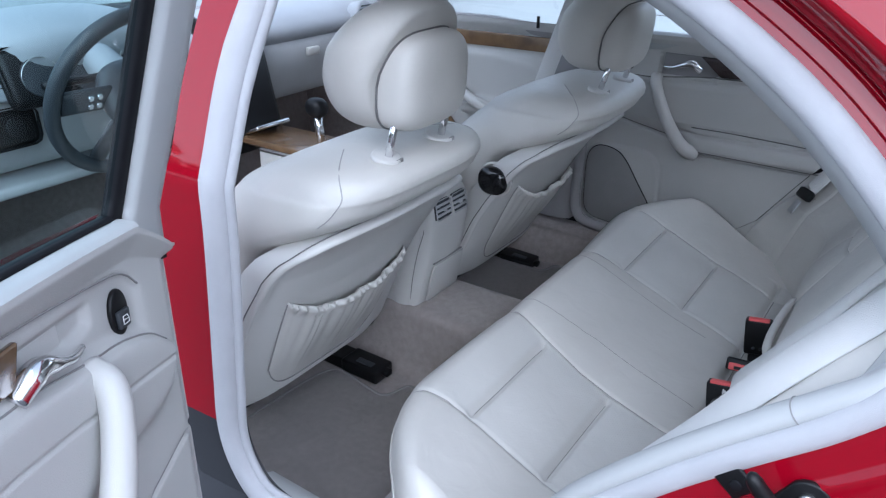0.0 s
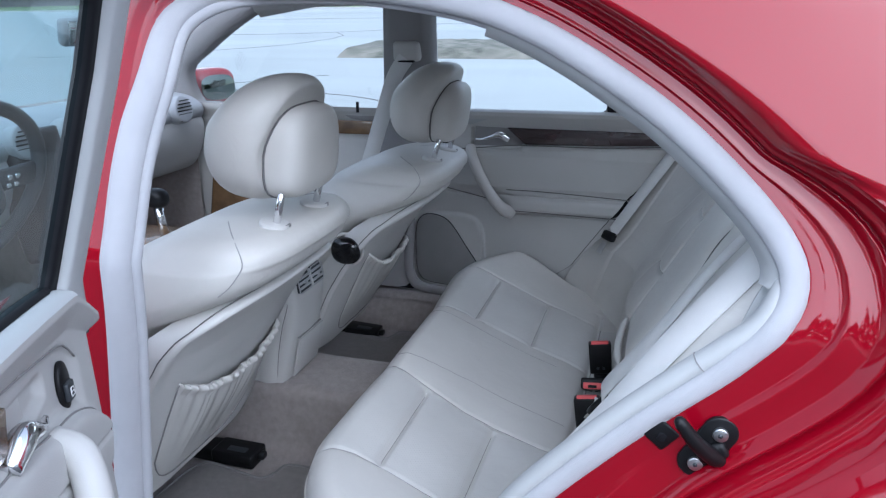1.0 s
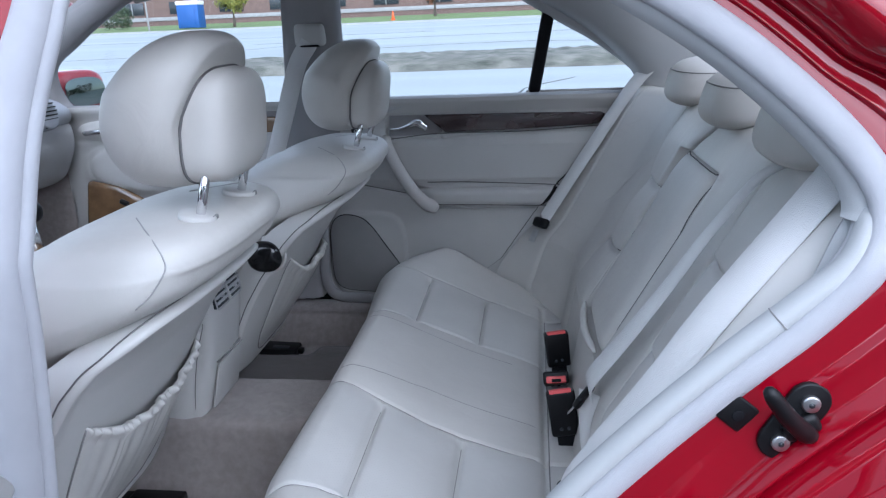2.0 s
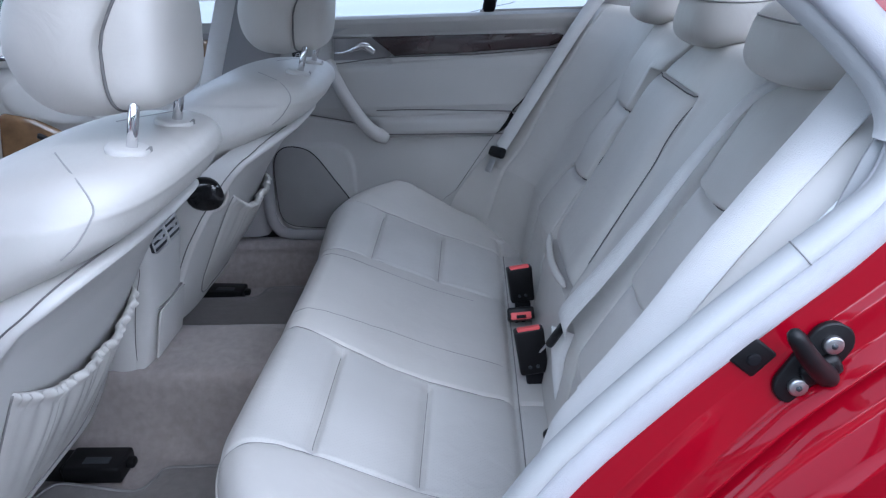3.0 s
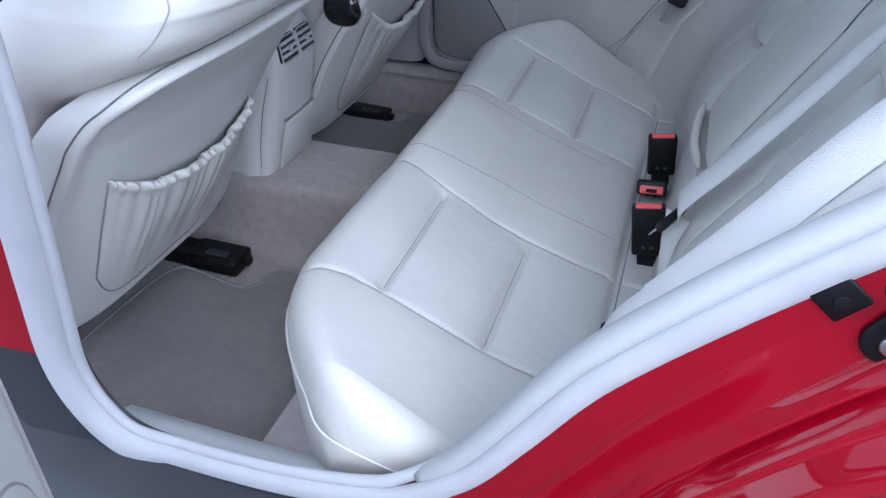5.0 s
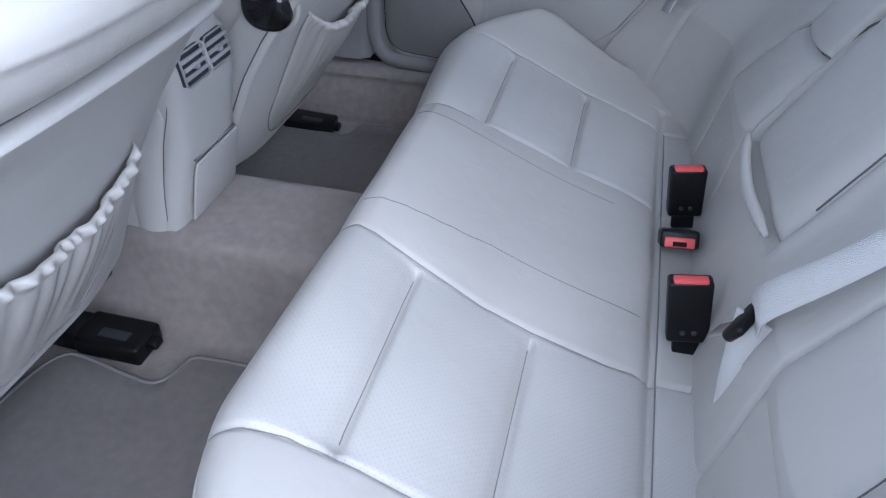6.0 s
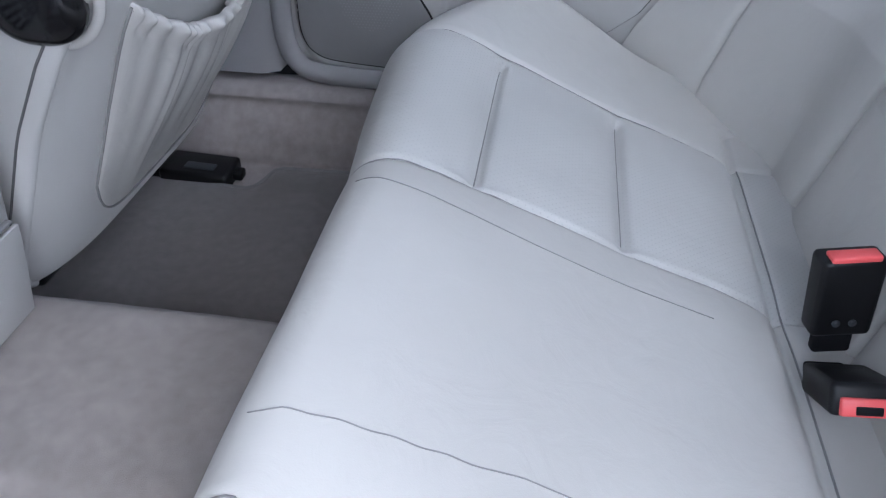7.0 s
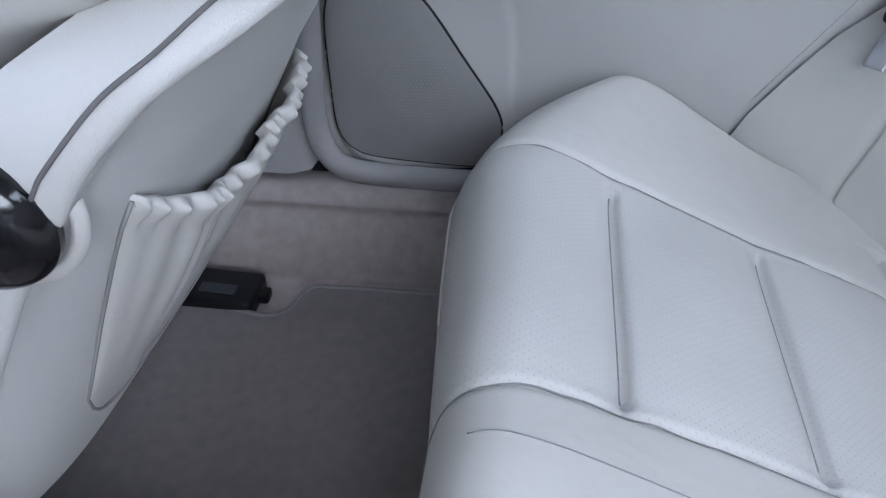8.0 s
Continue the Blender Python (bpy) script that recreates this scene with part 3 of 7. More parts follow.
def build_body():
    for side, word in ((-1, "left"), (1, "right")):
        if side < 0:
            jamb(side, "door_frame", "glossy red painted door frame and jamb")
        opening_trim(side, word)
    # quarter panels round to the rear window and wheel arch
    keys = [((-0.16, 0.515), (0.00, 0.33)), ((-0.04, 0.70), (0.165, 0.61)), ((0.125, 0.877), (0.37, 0.672)), ((0.188, 0.935), (0.72, 0.42)),
            ((0.229, 0.98), (1.45, 0.40)), ((0.241, 1.02), (1.50, 0.93)), ((0.229, 1.058), (0.86, 0.995)), ((0.19, 1.105), (0.74, 1.05)), ((0.115, 1.172), (0.60, 1.13)), ((0.03, 1.229), (0.44, 1.225)),
            ((-0.06, 1.277), (0.27, 1.315)), ((-0.15, 1.308), (0.10, 1.352)), ((-0.28, 1.328), (-0.12, 1.374)), ((-0.42, 1.332), (-0.34, 1.385)), ((-0.50, 1.322), (-0.52, 1.385))]
    where = [int(np.argmin(np.linalg.norm(LOOP - np.array(k[0]), axis=1))) for k in keys]
    order = np.arange(min(where), max(where) + 1)
    tx = np.interp(order, where[::-1], [k[1][0] for k in keys][::-1])
    tz = np.interp(order, where[::-1], [k[1][1] for k in keys][::-1])
    k9 = np.ones(5) / 5
    tx[2:-2], tz[2:-2] = np.convolve(tx, k9, "valid"), np.convolve(tz, k9, "valid")
    zl = LOOP[order, 1]
    rf = np.clip((zl - 1.0) / 0.12, 0, 1) * np.clip((LOOP[order, 0] + 0.56) / 0.14, 0, 1)
    start = LOOP[order] + LOOP_N[order] * (0.136 * (1 - 0.62 * rf))[:, None]
    for side in (-1, 1):
        rows = []
        for s in np.r_[0, 0.01, 0.03, np.linspace(0.06, 1, 22)]:
            x, z = start[:, 0] * (1 - s) + tx * s, start[:, 1] * (1 - s) + tz * s
            blend = np.clip(s / 0.05, 0, 1)
            y0 = yside(start[:, 1]) + 0.074 * (1 - 0.45 * rf)
            rows.append(np.stack([x, side * (y0 * (1 - blend) + ybody(z) * blend), z], 1))
        solid("quarter_panel", *sheet(np.stack(rows, 1)), M_RED, label="glossy red rear quarter panel with rear pillar", category="body panel", kind="structure")
    # roof skin
    xs = np.linspace(-1.15, 0.27, 40)
    ys = np.linspace(-1, 1, 41)
    zr = np.interp(xs, [-1.15, -0.9, -0.5, -0.1, 0.27], [1.372, 1.402, 1.424, 1.412, 1.352])
    X, Y = np.meshgrid(xs, ys, indexing="ij")
    half = np.interp(xs, [-1.15, -0.7, 0.27], [0.62, 0.672, 0.672])[:, None]
    edge = np.interp(xs, [-1.15, -0.9, -0.70, -0.52, -0.34, -0.12, 0.10, 0.27], [1.335, 1.365, 1.378, 1.385, 1.385, 1.374, 1.352, 1.315])[:, None]
    Z = edge + (zr[:, None] - edge) * (1 - np.abs(Y) ** 4)
    top = np.stack([X, Y * half, Z], -1)
    solid("roof", *sheet(top), M_RED, label="glossy red car roof panel", category="roof", kind="structure")
    low = top.copy()
    low[..., 2] -= 0.03
    low[..., 1] *= 0.97
    solid("ceiling", *sheet(low), M_LINER, label="light grey cloth headliner", category="ceiling", kind="structure")
    for side in (-1, 1):
        # roof rail between skin and doorway, ahead of the centre pillar
        fore = xs < -0.48
        r0 = np.stack([xs, side * half[:, 0], edge[:, 0]], 1)
        z1 = np.interp(xs, [-1.15, -0.95, -0.62, -0.4, -0.15, 0.0, 0.12, 0.27], [1.325, 1.355, 1.358, 1.358, 1.345, 1.325, 1.285, 1.20]) - 0.005
        z1 = np.minimum(z1, edge[:, 0] - 0.004)
        r1 = np.stack([xs, side * (ybody(z1) + 0.006), z1], 1)
        mid = (r0 + r1) / 2 + np.array([0, side * 0.008, 0.006])
        r2 = np.stack([xs, side * (yside(z1) - 0.02), z1 - 0.012], 1)
        solid("roof_rail", *sheet(np.stack([r0, mid, r1, r2], 1)[fore]), M_RED, label="red painted roof rail", category="roof rail", kind="structure")
        r3 = np.stack([xs, side * half[:, 0] * 0.9, edge[:, 0] - 0.02], 1)
        r4 = np.stack([xs, side * (yside(z1) - 0.045), z1 - 0.03], 1)
        r5 = np.stack([xs, side * (yside(z1) - 0.015), z1 - 0.045], 1)
        solid("roof_rail_trim", *sheet(np.stack([r3, (r3 + r4) / 2 + (0, 0, -0.008), r4, r5], 1)), M_LINER, label="grey roof rail lining", category="trim", kind="structure")
    # rear window, boot, bonnet, windscreen
    g = np.array([[[0.25, -0.56, 1.325], [0.25, 0.56, 1.325]], [[0.76, -0.60, 1.03], [0.76, 0.60, 1.03]]])
    w = solid("rear_window", *sheet(g), M_GLASS, label="curved clear rear window", category="window", kind="structure")
    w.visible_shadow = False
    bx = np.linspace(0.74, 1.55, 14)
    bz = np.interp(bx, [0.74, 0.9, 1.4, 1.5, 1.55], [1.03, 1.015, 1.0, 0.96, 0.70])
    B = np.stack([np.stack([bx, np.full(14, y), bz - 0.03 * abs(y / 0.8) ** 3], 1) for y in np.linspace(-0.80, 0.80, 17)], 1)
    solid("boot_lid", *sheet(B), M_RED, label="glossy red boot lid", category="boot lid", kind="structure")
    solid("rear_bumper", *sheet(np.array([[[1.56, y, z] for z in (0.25, 0.45, 0.72)] for y in np.linspace(-0.8, 0.8, 12)])), M_RED, label="red rear bumper", category="bumper", kind="structure")
    w = solid("windscreen", *sheet(np.array([[[-1.15 - 0.85 * s, y * (0.60 + 0.08 * s), 1.35 - 0.36 * s] for y in np.linspace(-1, 1, 9)] for s in np.linspace(0, 1, 6)])), M_GLASS, label="clear raked windscreen", category="windscreen", kind="structure")
    w.visible_shadow = False
    hx = np.linspace(-2.0, -3.0, 12)
    hz = np.interp(-hx, [2.0, 2.4, 2.9, 3.0], [0.985, 0.93, 0.80, 0.62])
    B = np.stack([np.stack([hx, np.full(12, y), hz - 0.05 * abs(y / 0.8) ** 3], 1) for y in np.linspace(-0.82, 0.82, 17)], 1)
    solid("bonnet", *sheet(B), M_RED, label="glossy red bonnet", category="bonnet", kind="structure")
    wiper = thing("wiper", (-1.95, -0.2, 1.0), "black wiper arm on the windscreen base", "wiper")
    v, f = tube([(-1.96, -0.62, 1.035), (-1.93, -0.2, 1.045), (-1.95, 0.12, 1.035)], 0.012, 6)
    solid("blade", v, f, M_RUBBER, wiper)
    for side in (-1, 1):
        x1 = -1.72
        F = np.array([[[x, side * ybody(z), min(z, np.interp(-x, [1.7, 2.4, 3.0], [0.93, 0.87, 0.6]))] for z in (0.30, 0.5, 0.7, 0.85, 0.93)] for x in np.linspace(x1, -3.0, 12)])
        solid("front_wing", *sheet(F), M_RED, label="red front wing", category="body panel", kind="structure")
        S = np.array([[[x, side * y, z] for y, z in ((0.735, 0.395), (0.79, 0.385), (0.83, 0.37), (0.845, 0.30), (0.82, 0.19), (0.70, 0.17))] for x in np.linspace(-1.75, 0.05, 20)])
        solid("sill_panel", *sheet(S), M_SILL, label="dark sill panel under the doors", category="sill", kind="structure")
    # underside
    solid("underbody", *sheet(np.array([[[x, y, 0.19] for y in (-0.82, 0, 0.82)] for x in (-3.0, -1, 0, 1.55)])), M_RUBBER, label="dark car underbody", category="underbody", kind="structure")
    for x in (0.36, -2.355):
        for side in (-1, 1):
            t = thing("wheel", (x, side * 0.755, 0.0), "dark tyre with a silver rim on the asphalt", "wheel", group="car wheels")
            v, f = tube([(x + 0.255 * math.cos(k), side * 0.755, 0.313 + 0.255 * math.sin(k)) for k in np.linspace(0, 2 * np.pi, 40, endpoint=False)], 0.06, 10, True, (1.0, 1.7), up=(0, 1, 0))
            solid("tyre", v, f, M_RUBBER, t)
            part("rim", drum(0.205, 0.10, (x, side * 0.79, 0.313), (90, 0, 0), 30, 0.01), M_STEEL, t)


def floor_profile():
    return [(-0.765, 0.385), (-0.73, 0.392), (-0.675, 0.375), (-0.648, 0.30), (-0.635, 0.25), (-0.60, 0.24), (-0.20, 0.24), (-0.135, 0.25), (-0.112, 0.30), (-0.102, 0.39),
            (-0.088, 0.408), (-0.05, 0.413), (0.06, 0.413), (0.098, 0.408), (0.112, 0.39), (0.122, 0.30), (0.145, 0.25), (0.21, 0.24), (0.60, 0.24), (0.635, 0.25), (0.650, 0.29), (0.675, 0.335), (0.70, 0.345), (0.765, 0.335)]


def build_interior_shell():
    prof = smooth_path(floor_profile(), 160)
    xs = np.linspace(-1.9, -0.42, 60)
    P = np.stack([np.stack([np.full(len(prof), x), prof[:, 0], prof[:, 1] + 0.002 * np.random.rand(len(prof)) * (np.abs(prof[:, 0]) < 0.64)], 1) for x in xs])
    solid("floor", *sheet(P), M_CARPET, label="grey carpeted car floor with a raised tunnel", category="floor", kind="structure")
    for side in (-1, 1):
        # door step: smooth plate between seal and carpet, turning up to the seat at its rear end
        path = smooth_path([(-0.655 if side < 0 else -1.6, 0.0), (-0.6, 0.0), (-0.42, 0.0), (-0.34, 0.003), (-0.27, 0.012)], 40)
        rows = []
        for y, z in ((0.744, 0.391), (0.735, 0.397), (0.70, 0.396), (0.672, 0.382), (0.652, 0.335), (0.642, 0.27), (0.640, 0.23))[:7 if side < 0 else 4]:
            rows.append(np.stack([path[:, 0], np.full(40, side * y), path[:, 1] + z - (0.034 if side > 0 and z > 0.3 else 0)], 1))
        # the far step wears the darker carpet colour in place of shade
        solid("door_step", *sheet(np.stack(rows, 1)), M_TRIM if side < 0 else M_CARPET, label="grey door step trim", category="trim", kind="structure")
        # rolled trim running up beside the rear seat
        sel = [k for k in range(220) if 0.47 < LOOP[k, 1] < 1.03 and LOOP[k, 0] > -0.25 and not (LOOP[k, 1] > 0.99 and LOOP[k, 0] < 0.2)][::-1]
        pth = smooth_path(loop_at(-0.010, -0.014, side, sel)[::4], 60)
        t = thing("seat_side_trim", (-0.12, side * 0.688, 0.55), "pale rolled trim beside the rear seat", "trim", kind="structure")
        if side < 0:
            v, f = tube(pth, np.interp(np.arange(60), [0, 4, 52, 59], [0.008, 0.0132, 0.0125, 0.0105]), 16, False, (1.0, 1.25), up=(0, side, 0))
            solid("roll", v, f, M_TRIM, t)
            k0 = int(np.argmin(np.abs(pth[:, 2] - 0.916)))
            c0, d0 = pth[k0], pth[k0 + 1] - pth[k0 - 1]
            d0 /= np.linalg.norm(d0)
            e1 = np.cross(d0, (0, 1, 0))
            e1 /= np.linalg.norm(e1)
            ring = [c0 + 0.0128 * math.cos(a0) * e1 + 0.0160 * math.sin(a0) * np.array([0, 1, 0]) for a0 in np.linspace(0, 2 * np.pi, 30, endpoint=False)]
            v, f = tube(ring, 0.0007, 5, True)
            solid("joint", v, f, M_STITCH, t, "thin joint line across the roll")
        wall = np.stack([pth + np.array([0.004, -side * 0.002, -0.004]), pth + np.array([0.05, -side * 0.004, -0.03]), pth + np.array([0.16, -side * 0.004, -0.05])], 1)
        if side < 0:
            solid("side_wall", *sheet(wall), M_TRIM, t)
            part("wing_panel", slab([(-0.02, 0.66), (0.08, 0.77), (0.155, 0.87), (0.185, 0.93), (0.205, 0.99), (0.235, 1.06), (0.45, 1.06), (0.45, 0.55), (0.05, 0.55)], 0.004, lambda u, v, w: (u, -0.700 - w, v)), M_TRIM, t)
        if side > 0:
            cover = np.array([[[x, 0.738, z] for z in np.linspace(0.36, 1.0, 8)] for x in np.linspace(-0.30, 0.30, 8)])
            cover[..., 0] += 0.42 * np.clip(cover[..., 2] - 0.5, 0, 1)
            solid("wheelhouse_cover", *sheet(cover), M_PANEL, t)
        # rear pillar lining
        sel = [i for i in range(220) if LOOP[i, 0] > -0.12 and LOOP[i, 1] > 0.99]
        a1 = loop_at(-0.035, -0.02, side, sel)
        a2 = a1 + np.array([0.03, -side * 0.045, 0.0])
        a3 = np.stack([np.full(len(sel), 0.50), np.full(len(sel), side * 0.60), np.interp(np.arange(len(sel)), [0, len(sel) * 0.55, len(sel) - 1], [1.26, 1.08, 0.96])], 1)
        rows = [loop_at(-0.012, -0.006, side, sel), a1, a2] + [a2 * (1 - s) + a3 * s for s in (0.3, 0.6, 1.0)]
        solid("rear_pillar_trim", *sheet(np.stack(rows, 1)), M_TRIM, label="pale grey rear pillar lining", category="trim", kind="structure")
        quarter = part("rear_quarter_trim", box((0.42, 0.004, 0.28), (0.455, side * 0.698, 0.99), 0.001), M_TRIM, None)
        tagged(quarter, "pale lining behind the rear seat side", "trim", kind="structure")
        kick = np.array([[[x, side * 0.715, z] for z in np.linspace(0.22, 1.0, 5)] for x in np.linspace(-1.52, -1.98, 5)])
        solid("kick_panel", *sheet(kick), M_CARPET, label="dark carpeted footwell side", category="trim", kind="structure")
    # shelf behind the rear seat, bulkhead and heel board
    solid("parcel_shelf", *sheet(np.array([[[x, y, 0.968 + 0.03 * (x - 0.3)] for y in np.linspace(-0.62, 0.62, 9)] for x in np.linspace(0.315, 0.80, 6)])), M_LINER, label="grey parcel shelf behind the rear seat", category="shelf", kind="structure")
    solid("bulkhead", *sheet(np.array([[[-1.9 + 0.1 * (z < 0.4), y, z] for y in (-0.74, 0, 0.74)] for z in (0.22, 0.5, 1.0)])), M_CARPET, label="dark front footwell bulkhead", category="bulkhead", kind="structure")
    solid("seat_pan", *sheet(np.array([[[x, y, z] for y in np.linspace(-0.66, 0.66, 7)] for x, z in ((-0.47, 0.22), (-0.46, 0.36), (0.02, 0.36), (0.12, 0.5))])), M_CARPET, label="carpeted pan under the rear bench", category="floor", kind="structure")


def window_ring(name, inner, outer, mats, label, deep=0.05, inset=0.0):
    """Lined frame between a window outline and the border of its wall; right-hand side of the car."""
    n = 120
    a, b = smooth_path(inner, n, True), smooth_path(outer, n, True)
    k = np.argmin(np.linalg.norm(b - a[0], axis=1))
    b = np.roll(b, -k, 0)
    at = lambda p, off: np.stack([p[:, 0], yside(p[:, 1]) + 0.02 + off, p[:, 1]], 1)
    rows = [at(b, -0.03 - inset), at(0.5 * a + 0.5 * b, -0.042 - inset), at(a * 0.93 + b * 0.07, -0.036 - inset), at(a, -0.02), at(a, 0.012)]
    solid(name, *sheet(np.stack(rows, 1), wrap_u=True), mats[0], label=label, category="trim", kind="structure")
    rows = [at(a, 0.013), at(a * 0.85 + b * 0.15, 0.02), at(b, 0.02)]
    solid(name.replace("trim", "frame"), *sheet(np.stack(rows, 1), wrap_u=True), mats[1], label="painted outer window frame", category="frame", kind="structure")


REAR_WIN = [(-0.618, 0.985), (-0.40, 0.984), (-0.1, 0.982), (0.15, 0.980), (0.205, 0.995), (0.205, 1.04), (0.10, 1.122), (0.0, 1.180), (-0.10, 1.24), (-0.19, 1.290), (-0.27, 1.320), (-0.40, 1.333), (-0.54, 1.335), (-0.588, 1.30), (-0.606, 1.15)]
FRONT_WIN = [(-0.798, 0.988), (-1.1, 0.99), (-1.44, 0.99), (-1.50, 1.0), (-1.50, 1.10), (-1.40, 1.17), (-1.293, 1.234), (-1.19, 1.285), (-1.087, 1.325), (-0.97, 1.343), (-0.78, 1.342), (-0.735, 1.31), (-0.765, 1.15)]


def build_right_wall():
    window_ring("rear_side_trim", REAR_WIN, [(-0.70, 0.955), (-0.40, 0.95), (-0.1, 0.95), (0.2, 0.95), (0.33, 0.96), (0.36, 1.04), (0.27, 1.13), (0.16, 1.22), (0.06, 1.29), (-0.06, 1.345), (-0.2, 1.365), (-0.38, 1.372), (-0.56, 1.372), (-0.68, 1.36), (-0.69, 1.15)], (M_TRIM, M_RUBBER), "pale grey lining round the rear side window")
    window_ring("front_side_trim", FRONT_WIN, [(-0.70, 0.955), (-1.1, 0.955), (-1.5, 0.955), (-1.6, 0.97), (-1.62, 1.08), (-1.5, 1.19), (-1.37, 1.27), (-1.24, 1.33), (-1.12, 1.366), (-0.98, 1.38), (-0.75, 1.376), (-0.68, 1.36), (-0.69, 1.15)], (M_PILLAR, M_RUBBER), "grey lining round the front side window")
    for name, outline in (("window_1", REAR_WIN), ("window_2", FRONT_WIN)):
        p = smooth_path(outline, 60, True)
        w = solid(name, [(x, float(yside(z)) + 0.024, z) for x, z in p], [tuple(range(60))], M_GLASS, label="clear closed side window", category="window", kind="structure", smooth=False)
        w.visible_shadow = False
    pil = thing("centre_pillar", (-0.70, 0.70, 0.4), "grey trimmed centre pillar with a belt guide", "pillar", kind="structure")
    P = []
    for z in np.linspace(0.38, 1.36, 30):
        c = np.interp(z, [0.38, 0.72, 0.98, 1.36], [-0.80, -0.785, -0.705, -0.655])
        h = np.interp(z, [0.38, 0.72, 0.9, 1.05, 1.36], [0.072, 0.072, 0.095, 0.085, 0.075])
        y = float(yside(z))
        P.append([(c - h, y + 0.01, z), (c - h * 0.94, y - 0.035, z), (c - h * 0.6, y - 0.05, z), (c + h * 0.6, y - 0.05, z), (c + h * 0.94, y - 0.035, z), (c + h, y + 0.01, z)])
    solid("cover", *sheet(np.array(P)), M_PILLAR, pil)
    part("backing", box((0.30, 0.004, 0.16), (-0.72, 0.744, 0.40), 0.001), M_RUBBER, pil)


build_outside()
build_body()
build_interior_shell()
build_right_wall()


# ---- rear bench ----
def groove(d, width, depth):
    return -depth * np.exp(-(d / width) ** 2)


def build_rear_seat():
    seat = thing("rear_bench", (-0.25, 0, 0.36), "pale grey leather rear bench with perforated inserts", "car seat")
    # cushion: profile from the back edge over the front roll and down the front face
    prof = smooth_path([(0.04, 0.385), (0.012, 0.398), (-0.03, 0.402), (-0.06, 0.412), (-0.10, 0.425), (-0.20, 0.459), (-0.28, 0.493), (-0.35, 0.525), (-0.40, 0.546), (-0.435, 0.553),
                        (-0.470, 0.543), (-0.495, 0.515), (-0.505, 0.47), (-0.502, 0.38), (-0.492, 0.27)], 240)
    s = np.r_[0, np.cumsum(np.linalg.norm(np.diff(prof, axis=0), axis=1))]
    yy = np.linspace(-0.665, 0.665, 470)
    lat = np.r_[[[-0.705, 0.17], [-0.706, 0.10], [-0.703, 0.055], [-0.695, 0.028], [-0.682, 0.010]], np.stack([yy, 0 * yy], 1), [[0.682, 0.010], [0.695, 0.028], [0.703, 0.055], [0.706, 0.10], [0.705, 0.17]]]
    Y, DROP = lat[:, 0], lat[:, 1]
    X = prof[:, 0][:, None] + 0 * Y[None, :]
    Z = prof[:, 1][:, None] + 0 * Y[None, :]
    YY = 0 * X + Y[None, :]
    A = np.abs(YY)
    pull = 0.165 * np.clip((A - 0.44) / 0.265, 0, 1) ** 2.0
    front = np.clip((-X - 0.05) / 0.45, 0, 1)
    X = X + pull * front
    # the front roll stands back in the middle
    X = X + np.interp(Y, [-0.70, -0.30, 0.0, 0.20, 0.35, 0.50], [0.010, 0.020, 0.028, 0.024, 0.010, 0.0])[None, :] * np.clip((-prof[:, 0][:, None] - 0.42) / 0.08, 0, 1)
    # outer bolsters swell a little, the middle is flatter
    top = (s < 0.64)[:, None]
    Z = Z + 0.006 * np.exp(-((A - 0.565) / 0.10) ** 2) * top * np.clip(1 - np.abs(prof[:, 0][:, None] + 0.33) / 0.34, 0, 1)
    px = prof[:, 0][:, None] + 0 * YY
    # long seams: they bow inward near the front roll
    fr = np.clip((-px - 0.34) / 0.12, 0, 1)
    yB = 0.204 - np.where(YY < 0, 0.038, 0.018) * np.clip((-px - 0.26) / 0.19, 0, 1) ** 1.2 - 0.010 * np.clip((px + 0.12) / 0.08, 0, 1)
    yA = 0.488 + 0.012 * fr - 0.012 * np.clip((px + 0.15) / 0.12, 0, 1)
    face = np.clip((s[:, None] - 0.685) / 0.02, 0, 1)
    keep = 1 - face
    d = groove(A - yA, 0.0038, 0.0042) * keep + groove(A - yA, 0.020, 0.002) * keep
    d += groove(A - yB, 0.0038, 0.0050 - 0.002 * np.clip((-px - 0.33) / 0.08, 0, 1)) * keep + groove(A - yB, 0.035, 0.003) * keep
    inside = 1 / (1 + np.exp(-(A - yB - 0.008) / 0.004)) / (1 + np.exp(-(yA - 0.008 - A) / 0.004))
    for xs in (-0.352, -0.203):
        d += inside * (groove(px - xs, 0.0065, 0.010) + groove(px - xs, 0.024, 0.0065))
    # pillowing of the three insert fields and of the middle
    for a0, b0 in ((-0.50, -0.352), (-0.352, -0.203), (-0.203, -0.06)):
        u = np.clip((px - a0) / (b0 - a0), 0, 1)
        w = np.clip((A - yB) / (yA - yB), 0, 1)
        d += 0.0035 * (4 * u * (1 - u)) * (4 * w * (1 - w)) * keep
    d += 0.003 * np.clip(1 - (A / yB) ** 2, 0, 1) * keep
    # cross pleat behind, where the bench meets the back
    d += groove(px + 0.050, 0.006, 0.010) * (A < 0.56) + groove(px + 0.050, 0.02, 0.004) * (A < 0.56)
    wob = np.array([[noise.noise(Vector((float(px[i, 0]) * 9, float(Y[j]) * 7, 3.1))) for j in range(0, len(Y), 10)] for i in range(0, len(prof), 10)])
    wi = np.interp(np.arange(len(prof)), np.arange(0, len(prof), 10), np.arange(wob.shape[0]))
    wj = np.interp(np.arange(len(Y)), np.arange(0, len(Y), 10), np.arange(wob.shape[1]))
    i0, j0 = np.minimum(wi.astype(int), wob.shape[0] - 2), np.minimum(wj.astype(int), wob.shape[1] - 2)
    fi, fj = (wi - i0)[:, None], (wj - j0)[None, :]
    fi, fj = fi * fi * (3 - 2 * fi), fj * fj * (3 - 2 * fj)
